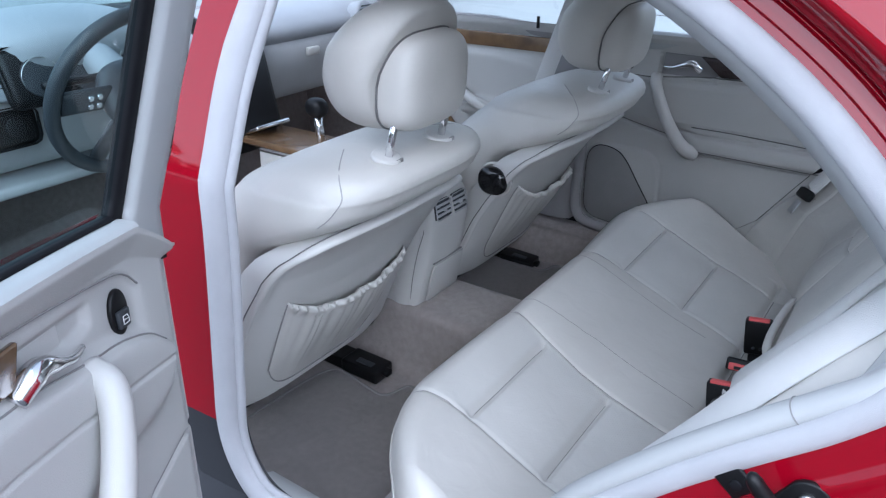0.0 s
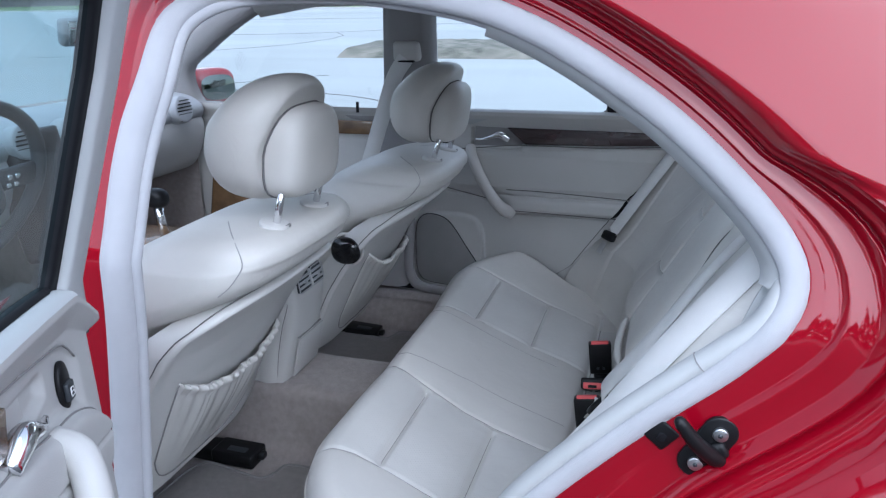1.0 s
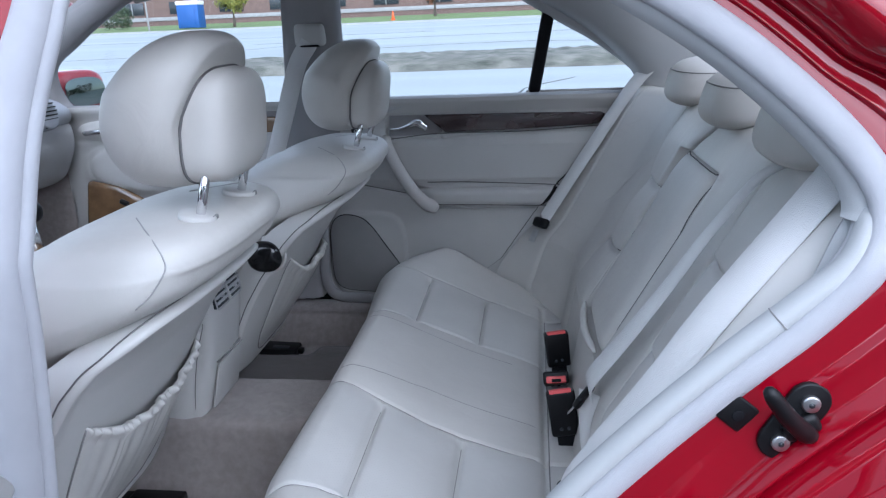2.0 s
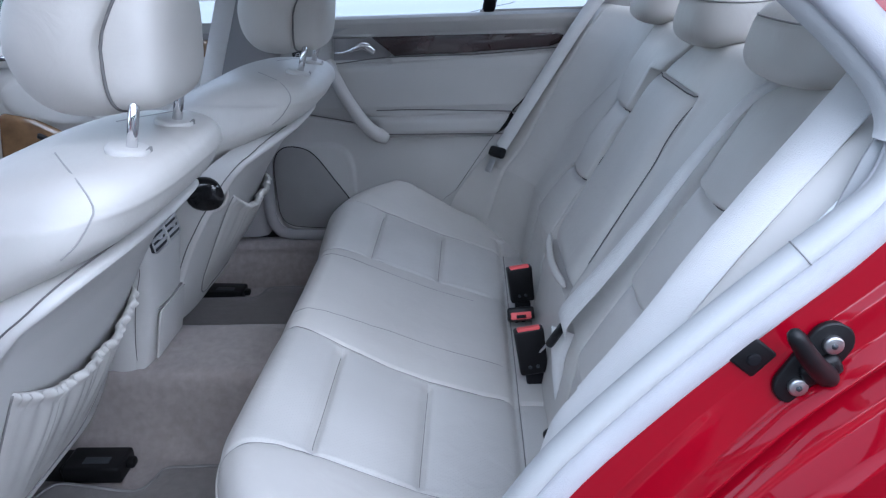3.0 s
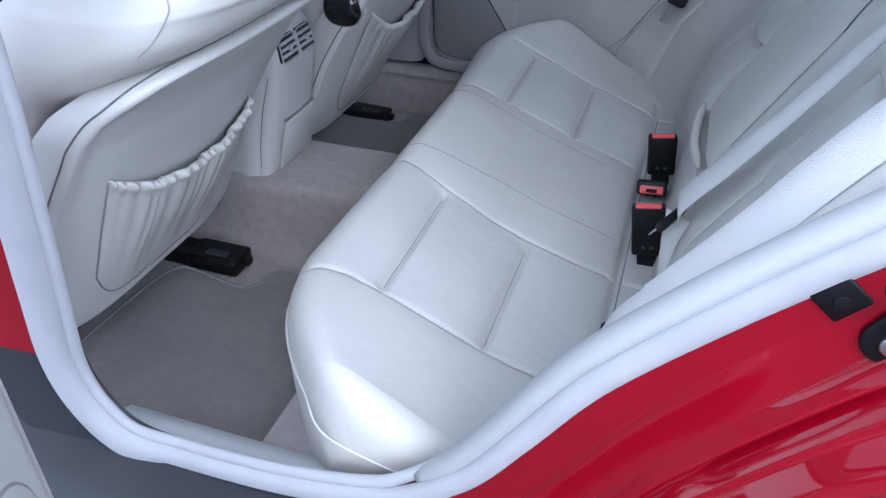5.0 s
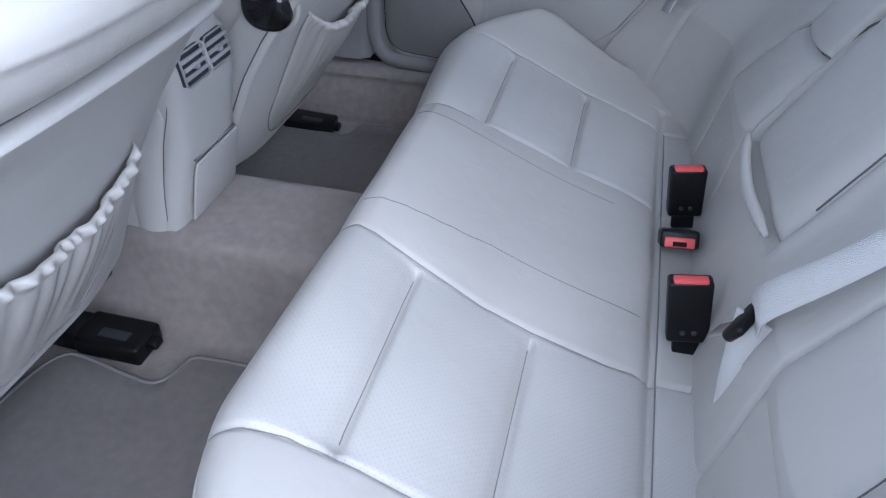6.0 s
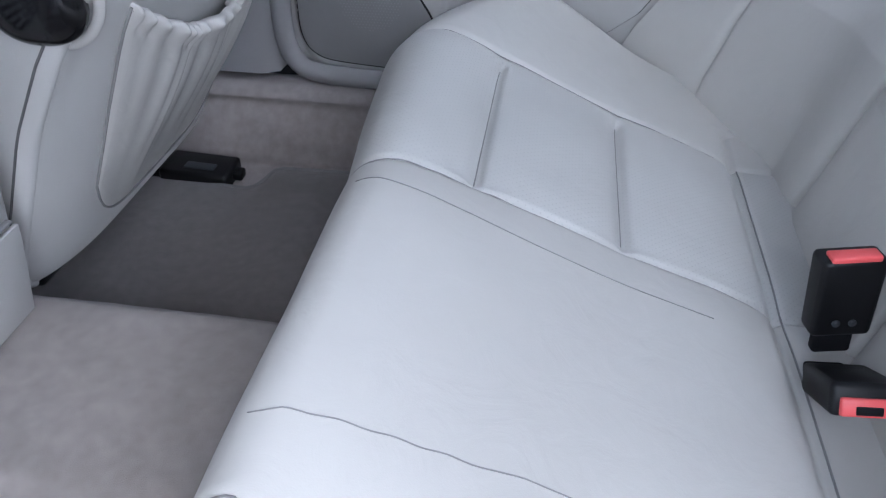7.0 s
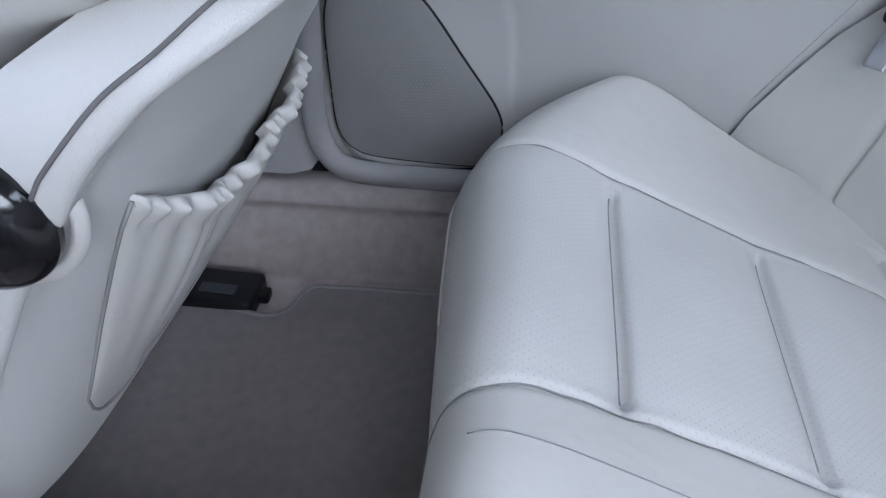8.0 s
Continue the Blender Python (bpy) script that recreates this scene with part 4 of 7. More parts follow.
    W = wob[np.ix_(i0, j0)] * (1 - fi) * (1 - fj) + wob[np.ix_(i0 + 1, j0)] * fi * (1 - fj) + wob[np.ix_(i0, j0 + 1)] * (1 - fi) * fj + wob[np.ix_(i0 + 1, j0 + 1)] * fi * fj
    d += 0.0007 * W * keep
    Z = np.maximum(Z + d * keep - DROP[None, :], 0.235 + 0 * Z)
    P = np.stack([X, YY, Z], -1)
    nu, nv = P.shape[:2]
    idx = np.arange(nu * nv).reshape(nu, nv)
    quads = np.stack([idx[:-1, :-1], idx[:-1, 1:], idx[1:, 1:], idx[1:, :-1]], -1)
    mx = 0.25 * (px[:-1, :-1] + px[1:, :-1] + px[:-1, 1:] + px[1:, 1:])
    my = 0.25 * (YY[:-1, :-1] + YY[1:, :-1] + YY[:-1, 1:] + YY[1:, 1:])
    mA, mB = yA[:-1, :-1], yB[:-1, :-1]
    pts = P.reshape(-1, 3)
    fields = [("centre_panel", M_LEATHER, (np.abs(my) < mB)), ("bolster_panel", M_LEATHER, (my <= -mA)), ("bolster_panel", M_LEATHER, (my >= mA))]
    for sg in (-1, 1):
        lane = (my * sg >= mB) & (my * sg < mA)
        fields += [("front_insert", M_PERF, lane & (mx <= -0.352)), ("middle_insert", M_PERF, lane & (mx > -0.352) & (mx <= -0.203)), ("rear_insert", M_PERF, lane & (mx > -0.203))]
    for nm, mat, mask in fields:
        q = quads[mask]
        used = np.unique(q)
        back = np.full(len(pts), -1)
        back[used] = np.arange(len(used))
        solid(nm, pts[used], back[q], mat, seat)
    # thread lying in the seams; along pleats and rear crease it paints shade
    def lay(name, line, r, mat=M_GAP):
        v, f = tube(smooth_path(line, max(20, 3 * len(line))), r, 5)
        solid(name, v, f, mat, seat)
    rows_top = [i for i in range(len(prof)) if s[i] < 0.63 and prof[i, 0] < -0.055]
    for sg, flat, bow, stop in ((-1, 0.096, 0.016, -0.055), (1, 0.146, 0.0, -0.12)):
        line = []
        for i in rows_top[::5]:
            if -0.47 < prof[i, 0] < stop:
                j = int(np.argmin(np.abs(YY[i] - sg * (flat + bow * np.clip((-prof[i, 0] - 0.28) / 0.17, 0, 1)))))
                line.append(P[i, j] + (0, 0, 0.0002))
        lay("stitch_line", line, 0.0006, M_STITCH)
    for sg in (-1, 1):
        for lim in (yA, yB):
            line = []
            for i in rows_top[::5]:
                j = int(np.argmin(np.abs(YY[i] - sg * lim[i, int(np.argmin(np.abs(YY[i] - sg * 0.3)))])))
                line.append(P[i, j] + (0, 0, 0.0006))
            lay("seam", line, 0.0008, M_STITCH)
    for xs in (-0.352, -0.203):
        i = int(np.argmin(np.abs(prof[:, 0] - xs) + 10 * (s > 0.6)))
        for sg in (-1, 1):
            js = [j for j in range(0, len(Y), 5) if sg * Y[j] > yB[i, j] + 0.012 and sg * Y[j] < yA[i, j] - 0.010]
            lay("pleat_seam", [P[i, j] + (0, 0, 0.0002) for j in js], 0.0008, M_STITCH)
    i = int(np.argmin(np.abs(prof[:, 0] + 0.042)))
    lay("rear_crease", [P[i, j] + (0, 0, 0.0008) for j in range(70, len(Y) - 70, 8)], 0.0011, M_STITCH)
    i = int(np.argmin(np.abs(s - 0.640)))
    lay("front_welt", [P[i, j] + (-0.001, 0, 0.0012) for j in range(70, len(Y) - 70, 8)], 0.0018, M_LEATHER)
    ring_row = int(np.argmax((prof[:, 0] < -0.46) & (prof[:, 1] < 0.488)))
    for sg in (-1, 1):
        cols = [k for k in range(len(Y)) if sg * Y[k] > 0.30 and abs(Y[k]) < 0.67]
        cols = cols if sg > 0 else cols[::-1]
        down = [P[ring_row, k] + (-0.0014, sg * 0.0004, 0.0) for k in cols[::8]]
        down += [np.array(q) for q in ((-0.338, sg * 0.703, 0.480), (-0.287, sg * 0.7065, 0.458), (-0.203, sg * 0.7065, 0.436), (-0.15, sg * 0.7065, 0.415))]
        lay("outer_welt", down, 0.0016, M_LEATHER)
    # backrest: v runs along y, u from the base over the top
    base_z = np.linspace(0.39, 0.988, 300)
    def back_x(z):
        return np.where(z > 0.586, 0.044 + 0.56 * (z - 0.586), 0.044 - 0.22 * (0.586 - z))
    yb = np.linspace(-0.685, 0.728, 600)
    Zb, Yb = np.meshgrid(base_z, yb, indexing="ij")
    Ab = np.abs(Yb)
    h = np.zeros_like(Zb)
    # the flanks sweep forward to the door and to the side trim
    h64 = np.interp(Zb, [0.45, 0.647, 0.944, 1.0], [0.095, 0.064, 0.070, 0.06])
    h73 = np.interp(Zb, [0.45, 0.483, 0.63, 0.82, 1.0], [0.21, 0.20, 0.116, 0.104, 0.066])
    for sg, y1, y2 in ((1, 0.64, 0.735), (-1, 0.615, 0.690)):
        k = sg * Yb
        h += np.where(k > y1, h64 + (h73 - h64) * np.clip((k - y1) / (y2 - y1), 0, 1), h64 * np.clip((k - 0.48) / (y1 - 0.48), 0, 1) ** 1.5)
        h += groove(k - y1, 0.004, 0.007)
    # the back's lower part swells forward
    h += 0.005 * np.exp(-((Zb - 0.55) / 0.07) ** 2)
    # uneven split: a wide share by the near door, a narrow one beyond the armrest
    far_in = smooth_path([(0.39, 0.150), (0.58, 0.150), (0.70, 0.143), (0.845, 0.112), (0.92, 0.090), (0.988, 0.030)], 60)
    far_out = smooth_path([(0.39, 0.40), (0.56, 0.372), (0.66, 0.335), (0.715, 0.292), (0.78, 0.300), (0.845, 0.286), (0.91, 0.335), (0.988, 0.335)], 80)
    yin = np.where(Yb > 0, np.interp(Zb, far_in[:, 0], far_in[:, 1]), 0.322)
    yout = np.where(Yb > 0, np.interp(Zb, far_out[:, 0], far_out[:, 1]), 0.472 + 0.03 * np.clip((0.66 - Zb) / 0.10, 0, 1))
    h += groove(Ab - yin, 0.0045, 0.009) + groove(Ab - yin, 0.018, 0.004)
    h += groove(Ab - yout, 0.0045, 0.007) + groove(Ab - yout, 0.022, 0.006)
    lane = 1 / (1 + np.exp(-(Ab - yin - 0.006) / 0.003)) / (1 + np.exp(-(yout - 0.004 - Ab) / 0.003))
    bend = 0.008 * np.sin(np.clip((Ab - yin) / (yout - yin), 0, 1) * 3.14)
    for z0 in (0.706, 0.852):
        dz = Zb - z0 + bend
        # the pad above overhangs the pleat, the one below falls away gently
        h += lane * (groove(dz, 0.0045, 0.010) + np.where(dz > 0, 0.007 * np.exp(-dz / 0.030), -0.004 * np.exp(dz / 0.022)) * np.clip(np.abs(dz) / 0.006, 0, 1))
    for a0, b0 in ((0.56, 0.706), (0.706, 0.852), (0.852, 1.0)):
        u = np.clip((Zb - a0) / (b0 - a0), 0, 1)
        w = np.clip((Ab - yin) / (yout - yin), 0, 1)
        h += 0.012 * (4 * u * (1 - u)) ** 0.7 * (4 * w * (1 - w)) ** 0.6
    # stitched joint across the far wing
    h += groove(Zb - 0.80 + 0.9 * (Yb - 0.44), 0.0035, 0.0025) * (Yb > 0.36) * (Yb < 0.52)
    # recess of the folding armrest
    ya, yc = 0.136, -0.013
    inside_arm = (np.abs(Yb - yc) < ya + 0.004) & (Zb > 0.585) & (Zb < 0.934)
    h -= 0.022 * inside_arm
    for e0 in (yc - ya - 0.012, yc + ya + 0.012):
        h += 0.005 * np.exp(-((Yb - e0) / 0.014) ** 2) * np.clip((Zb - 0.59) / 0.02, 0, 1) * np.clip((0.95 - Zb) / 0.02, 0, 1) * ~inside_arm
    h += 0.006 * np.clip((Zb - 0.926) / 0.010, 0, 1) * np.exp(-(np.maximum(0, Zb - 0.946) / 0.030) ** 2) * np.exp(-(np.abs(Yb - yc) / 0.15) ** 4)
    # roll over the top, down behind the headrests
    X = back_x(Zb) - h
    ends = np.clip((-Yb - 0.655) / 0.03, 0, 1)
    X = X + 0.03 * ends ** 2
    main = np.stack([X, Yb, Zb], -1)
    along, behind = np.array([0.489, 0, 0.872]), np.array([0.872, 0, -0.489])
    ease = main[-1].copy()
    ease[:, 0] = np.convolve(np.pad(ease[:, 0], 12, mode="edge"), np.ones(25) / 25, "valid")
    topper = [main[-1] * (1 - min(1, q / 50)) + ease * min(1, q / 50) + 0.040 * (math.sin(radians(q)) * along + (1 - math.cos(radians(q))) * behind) for q in range(8, 161, 8)]
    topper.append(topper[-1] + np.array([0.01, 0, -0.06]))
    main = np.concatenate([main, np.stack(topper)], 0)
    back = solid("backrest", *[k if i == 0 else k[:, ::-1] for i, k in enumerate(sheet(main))], M_LEATHER, seat)
    for sg, zs0 in ((1, 0.706), (1, 0.852), (-1, 0.706), (-1, 0.852)):
        i = int(np.argmin(np.abs(base_z - zs0)))
        line = []
        for j in range(0, len(yb), 6):
            if sg * yb[j] > yin[i, j] + 0.006 and sg * yb[j] < yout[i, j] - 0.004:
                i2 = int(np.argmin(np.abs(base_z - zs0 + bend[i, j])))
                line.append(main[i2, j] + (-0.0004, 0, 0.0004))
        lay("pleat_seam", line, 0.0016, M_GAP)
    for sg in (-1, 1):
        for lim in (yin, yout):
            line = []
            for i in range(88, 296, 9):
                jj = [j for j in range(len(yb)) if sg * yb[j] > 0]
                j = min(jj, key=lambda k: abs(sg * yb[k] - lim[i, k]))
                line.append(main[i, j] + (-0.001, 0, 0.0006))
            lay("seam", line, 0.0017, M_GAP)
    # folding armrest pad with rounded borders
    ua, va = np.meshgrid(np.linspace(-1, 1, 60), np.linspace(-1, 1, 50), indexing="ij")
    zc, zh = 0.760, 0.1735
    bulge = (1 - np.abs(ua) ** 12) * (1 - np.abs(va) ** 9)
    Z = zc + zh * ua
    P = np.stack([back_x(Z) - 0.006 - 0.008 * bulge + np.where(ua > 0.5, 0.010 + 0.016 * np.abs(va) ** 9, 0.026) * (1 - bulge), yc + va * (ya - 0.001), Z], -1)
    v, f = sheet(P)
    solid("armrest", v, f[:, ::-1], M_LEATHER, seat, "folding centre armrest panel")
    edge = np.concatenate([P[6:-1, -3][::6], P[-2, ::-1][3:-3:6], P[6:-1, 2][::-6]])
    v, f = tube(smooth_path(edge, 90), 0.0012, 6)
    solid("armrest_piping", v, f, M_GAP, seat, "dark gap round the armrest")
    v, f = tube(smooth_path([(0.040, 0.125, 0.597), (0.033, 0.06, 0.592), (0.031, -0.03, 0.592), (0.040, -0.132, 0.600)], 40), np.interp(np.arange(40), [0, 5, 34, 39], [0.003, 0.0075, 0.0075, 0.003]), 12)
    solid("armrest_hinge_roll", v, f, M_LEATHER, seat, "pale leather roll below the armrest")
    # three headrests
    for y0, w0 in ((-0.385, 0.118), (-0.03, 0.108), (0.335, 0.112)):
        def shape(p):
            q = p.copy()
            q[..., 0] += 0.25 * q[..., 2] + 0.012 * (q[..., 1] / 0.13) ** 2
            q[..., 2] *= 1 - 0.12 * (q[..., 1] / 0.13) ** 2
            q[..., 2] += 0.12 * np.maximum(q[..., 0], 0)
            return q
        v, f = blob((0.318, y0, 1.046), (0.088, w0, 0.053), 3.2, 56, 31, shape=shape)
        hr = solid("headrest", v, f, M_LEATHER, seat)
        g = v.reshape(56, 31, 3)[:, 18]
        v, f = tube((g - g.mean(0)) * 1.004 + g.mean(0), 0.0013, 6, True)
        solid("seam", v, f, M_STITCH, hr)
        for sg in (-1, 1):
            part("post", drum(0.006, 0.06, (0.325, y0 + sg * 0.05, 0.985), (0, 14, 0), 12, 0), M_CHROME, hr, "chrome headrest post")


build_rear_seat()


# ---- front seats ----
SEAT_Y = -0.394


def front_seat(out):
    """A front seat; out is the side (-1 or 1) of its door."""
    seat = thing("car_seat", (-0.95, SEAT_Y, 0.24), "pale grey leather front seat with gathered rear pocket", "car seat", "front seats")
    # upholstered back as a stack of rounded sections: height, rear x, front x, half width
    lv = np.array([(0.39, -0.820, -1.00, 0.230), (0.45, -0.796, -0.985, 0.234), (0.60, -0.738, -0.965, 0.239), (0.70, -0.700, -0.935, 0.238), (0.77, -0.686, -0.90, 0.234), (0.812, -0.640, -0.872, 0.236),
                   (0.85, -0.522, -0.842, 0.243), (0.88, -0.492, -0.806, 0.232), (0.905, -0.478, -0.766, 0.219), (0.925, -0.476, -0.732, 0.207), (0.938, -0.483, -0.705, 0.196), (0.946, -0.495, -0.680, 0.184), (0.950, -0.510, -0.66, 0.170)])
    zz = np.r_[np.linspace(0.39, 0.90, 60), np.linspace(0.905, 0.950, 26)]
    xr, xf, hw = [np.interp(zz, lv[:, 0], lv[:, k]) for k in (1, 2, 3)]
    for arr in (xr, xf, hw):
        pad = np.pad(arr, 4, mode="reflect", reflect_type="odd")
        arr[:] = np.convolve(pad, np.ones(9) / 9, "valid")
    a = np.linspace(0, 2 * np.pi, 180, endpoint=False)
    sp = lambda k, p: np.sign(k) * np.abs(k) ** (2 / p)
    cx, cd = (xr + xf) / 2, (xr - xf) / 2
    P = np.stack([cx[:, None] + cd[:, None] * sp(np.cos(a), 3.2)[None], SEAT_Y + hw[:, None] * sp(np.sin(a), 3.6)[None], zz[:, None] + 0 * a[None]], -1)
    leather_pts = P.copy()
    n = P.shape[1]
    v, f = sheet(P, wrap_v=True)
    cap = np.concatenate([(P[-1] - P[-1].mean(0)) * k + P[-1].mean(0) + (0, 0, dz) for k, dz in ((0.7, 0.0025), (0.3, 0.004))])
    v = np.concatenate([v, cap])
    b0 = len(P) * n - n
    f = [tuple(q) for q in f]
    for r in range(2):
        lo, hi = b0 + r * n, b0 + (r + 1) * n
        f += [(lo + k, hi + k, hi + (k + 1) % n, lo + (k + 1) % n) for k in range(n)]
    f.append(tuple(range(b0 + 3 * n - 1, b0 + 2 * n - 1, -1)))
    solid("backrest", v, f, M_LEATHER, seat)
    # hard rear shell: a bowed panel with rounded upper corners whose rim rolls back to the leather
    zl = np.linspace(0.408, 0.84, 60)
    xs = np.interp(zl, [0.408, 0.436, 0.50, 0.60, 0.68, 0.75, 0.79, 0.815, 0.84], [-0.802, -0.792, -0.765, -0.722, -0.682, -0.638, -0.604, -0.576, -0.556])
    wl = np.interp(zl, [0.408, 0.413, 0.422, 0.437, 0.47, 0.70, 0.84], [0.210, 0.219, 0.226, 0.231, 0.234, 0.241, 0.241])
    crown = np.interp(zl, [0.41, 0.60], [-0.004, 0.012])
    def on_shell(yl, z):
        """The shell's surface: x at a lateral place and height."""
        k = np.clip(np.abs(yl) / np.interp(z, zl, wl), 0, 1)
        return np.interp(z, zl, xs) - 0.024 * k ** 4.2 + np.interp(z, zl, crown) * (1 - k ** 2) + 0.006
    U, V = np.meshgrid(np.linspace(-1, 1, 90), np.linspace(0, 1, 70), indexing="xy")
    top_z = 0.768 + 0.070 * np.clip(1 - np.abs(U) ** 5.6, 0, 1) ** 0.5
    Zs = 0.408 + V * (top_z - 0.408)
    Ys = U * np.interp(Zs, zl, wl)
    # a soft lip swells towards the upper border
    gap = np.minimum(top_z - Zs, 0.10 * (1 - np.abs(U)) * 3)
    lift = 0.010 * np.exp(-(np.maximum(gap, 0) / 0.016) ** 2) * np.clip((Zs - 0.62) / 0.12, 0, 1)
    P = np.stack([on_shell(Ys, Zs) + lift, SEAT_Y + Ys, Zs], -1)
    border = np.concatenate([P[:, 0], P[-1, 1:-1], P[::-1, -1]])
    tang = np.gradient(border, axis=0)
    outw = np.stack([0 * tang[:, 0], -tang[:, 2], tang[:, 1]], 1)
    outw[:, 1] = np.convolve(np.pad(outw[:, 1], 3, mode="edge"), np.ones(7) / 7, "valid")
    outw[:, 2] = np.convolve(np.pad(outw[:, 2], 3, mode="edge"), np.ones(7) / 7, "valid")
    outw /= np.linalg.norm(outw, axis=1, keepdims=True) + 1e-9
    outw *= np.sign(np.sum(outw * (border - np.array([0, SEAT_Y, 0.62])), axis=1, keepdims=True))
    rim = np.stack([border + outw * o + np.array([dx, 0, 0]) for o, dx in ((0, 0), (0.0035, 0.0004), (0.0065, -0.0018), (0.0085, -0.006), (0.0095, -0.012), (0.0095, -0.022), (0.007, -0.045), (0.0, -0.075))], 1)
    v, f = sheet(P)
    v2, f2 = sheet(rim)
    shell = solid("back_shell", np.concatenate([v, v2]), np.concatenate([f, f2 + len(v)]), M_PLASTIC, seat, "smooth grey plastic rear shell with raised lip")
    seam_at = border + outw * 0.0102 + np.array([-0.016, 0, 0])
    v, f = tube(smooth_path(seam_at[4:-4:2], 420), 0.0012, 8)
    solid("piping", v, f, M_GAP, seat, "dark gap between shell and leather")
    arc = np.array([(-0.615, -0.470, 0.953), (-0.585, -0.510, 0.953), (-0.553, -0.552, 0.952), (-0.520, -0.590, 0.947), (-0.493, -0.616, 0.932), (-0.488, -0.628, 0.910), (-0.502, -0.634, 0.880), (-0.528, -0.636, 0.850), (-0.552, -0.634, 0.828)])
    fill = [(leather_pts[-1] - leather_pts[-1].mean(0)) * k + leather_pts[-1].mean(0) + (0, 0, 0.0040 - 0.005 * (k - 0.2)) for k in np.linspace(0.2, 0.98, 30)]
    hide = np.concatenate([leather_pts.reshape(-1, 3)] + fill)
    for sg in (1, -1):
        a1 = arc.copy()
        a1[:, 1] = SEAT_Y + sg * (a1[:, 1] - SEAT_Y)
        line = []
        for q in smooth_path(a1, 60):
            near = hide[np.argmin(np.sum((hide - q) ** 2, axis=1))]
            out_dir = near - np.array([-0.66, SEAT_Y, 0.84])
            line.append(near + out_dir / np.linalg.norm(out_dir) * 0.0010)
        line = np.array(line)
        for k in range(3):
            line[:, k] = np.convolve(np.pad(line[:, k], 4, mode="edge"), np.ones(9) / 9, "valid")
        v, f = tube(smooth_path(line[::6], 80), 0.0011, 6)
        solid("shoulder_seam", v, f, M_THREAD, seat)
    # gathered map pocket
    nu, nv = 260, 60
    uu = np.linspace(-1, 1, nu)
    tt = np.linspace(0, 1, nv)
    U, T = np.meshgrid(uu, tt, indexing="ij")
    yl = 0.1715 * U
    inner = np.clip(-U * out, 0, 1) ** 2 * (out > 0)
    topz = 0.628 + 0.046 * np.abs(U) ** 2.2 + 0.010 * U * out + (0.012 + 0.034 * inner - 0.048 * np.clip(U * out, 0, 1) ** 2) * (out > 0)
    botz = 0.428 + 0.075 * np.abs(U) ** 5.5
    Zp = topz * T + botz * (1 - T)
    yl = yl * (1 - 0.05 * (1 - T)) + 0.0115 * out - (0.008 + 0.018 * T) * inner * out
    rng = np.random.RandomState(3)
    ph = (np.cumsum(np.interp(np.arange(nu), np.arange(0, nu + 13, 13), 0.55 + 0.9 * rng.rand(nu // 13 + 1))) / nu)[:, None]
    folds = np.sin(ph * 2 * np.pi * 13) * np.clip((T - 0.05) / 0.7, 0, 1) ** 1.5
    broad = np.sin(ph * 2 * np.pi * 4.3 + 1.0 + 1.5 * T) * (0.4 + 0.6 * T)
    gather = np.sin(ph * 2 * np.pi * 21 + 1.3 * np.sin(ph * 23)) * np.exp(-((T - 0.95) / 0.04) ** 2)
    off = 0.004 + 0.018 * np.sin(np.pi * np.clip(T, 0, 1) * 0.62) ** 1.6 * (1 - np.abs(U) ** 5) + (0.0020 * folds + 0.0035 * broad) * (1 - np.abs(U) ** 4) + 0.0042 * gather + 0.006 * np.exp(-((T - 0.96) / 0.035) ** 2)
    off *= np.clip((1 - np.abs(U)) / 0.03, 0, 1) ** 0.5 * np.clip(T / 0.06, 0, 1) ** 0.5
    Zp = Zp + 0.0025 * gather
    Pk = np.stack([on_shell(yl, Zp) + off, SEAT_Y + yl, Zp], -1)
    lip = Pk[:, -1] + np.array([-0.004, 0, 0.003])
    lip2 = np.stack([np.maximum(on_shell(yl[:, -1], Zp[:, -1]) + 0.001, Pk[:, -1, 0] - 0.012), Pk[:, -1, 1], Pk[:, -1, 2] - 0.006], -1)
    Pk = np.concatenate([Pk, lip[:, None], lip2[:, None]], 1)
    v, f = sheet(Pk)
    pocket = solid("pocket", v, f, M_LEATHER, seat, "gathered leather map pocket")
    bord = np.concatenate([Pk[0, ::-1][3::6], Pk[:, 0][::10], Pk[-1, 3:-2][::6]])
    v, f = tube(bord + np.array([0.002, 0, 0]), 0.0014, 6)
    solid("pocket_welt", v, f, M_STITCH, seat, "thin welt round the pocket")
    # seat cushion, hidden for the most part
    v, f = blob((-1.16, SEAT_Y, 0.45), (0.27, 0.255, 0.085), 4.0, 60, 24)
    solid("cushion", v, f, M_LEATHER, seat)
    part("base", box((0.40, 0.40, 0.12), (-1.16, SEAT_Y, 0.34), 0.02), M_BLACK, seat, "black seat base")
    for dy, x1 in ((-0.205, -0.945), (0.206, -0.790)):
        rail = part("rail", box((0.46, 0.058, 0.034), (x1 - 0.25, SEAT_Y + dy, 0.262), 0.005), M_BLACK, seat, "black seat rail")
        part("rail_cap", box((0.115, 0.068, 0.036), (x1 - 0.058, SEAT_Y + dy, 0.263), 0.006), M_BLACK, rail)
        part("rail_tongue", box((0.020, 0.022, 0.016), (x1 + 0.004, SEAT_Y + dy + 0.004, 0.266), 0.004), M_BLACK, rail)
        part("cap_slot", box((0.050, 0.018, 0.003), (x1 - 0.052, SEAT_Y + dy - 0.010, 0.2815), 0.001), M_WHEEL, rail)
    part("rear_bar", box((0.030, 0.42, 0.022), (-0.832, SEAT_Y, 0.408), 0.006), M_BLACK, seat, "black frame bar under the backrest")
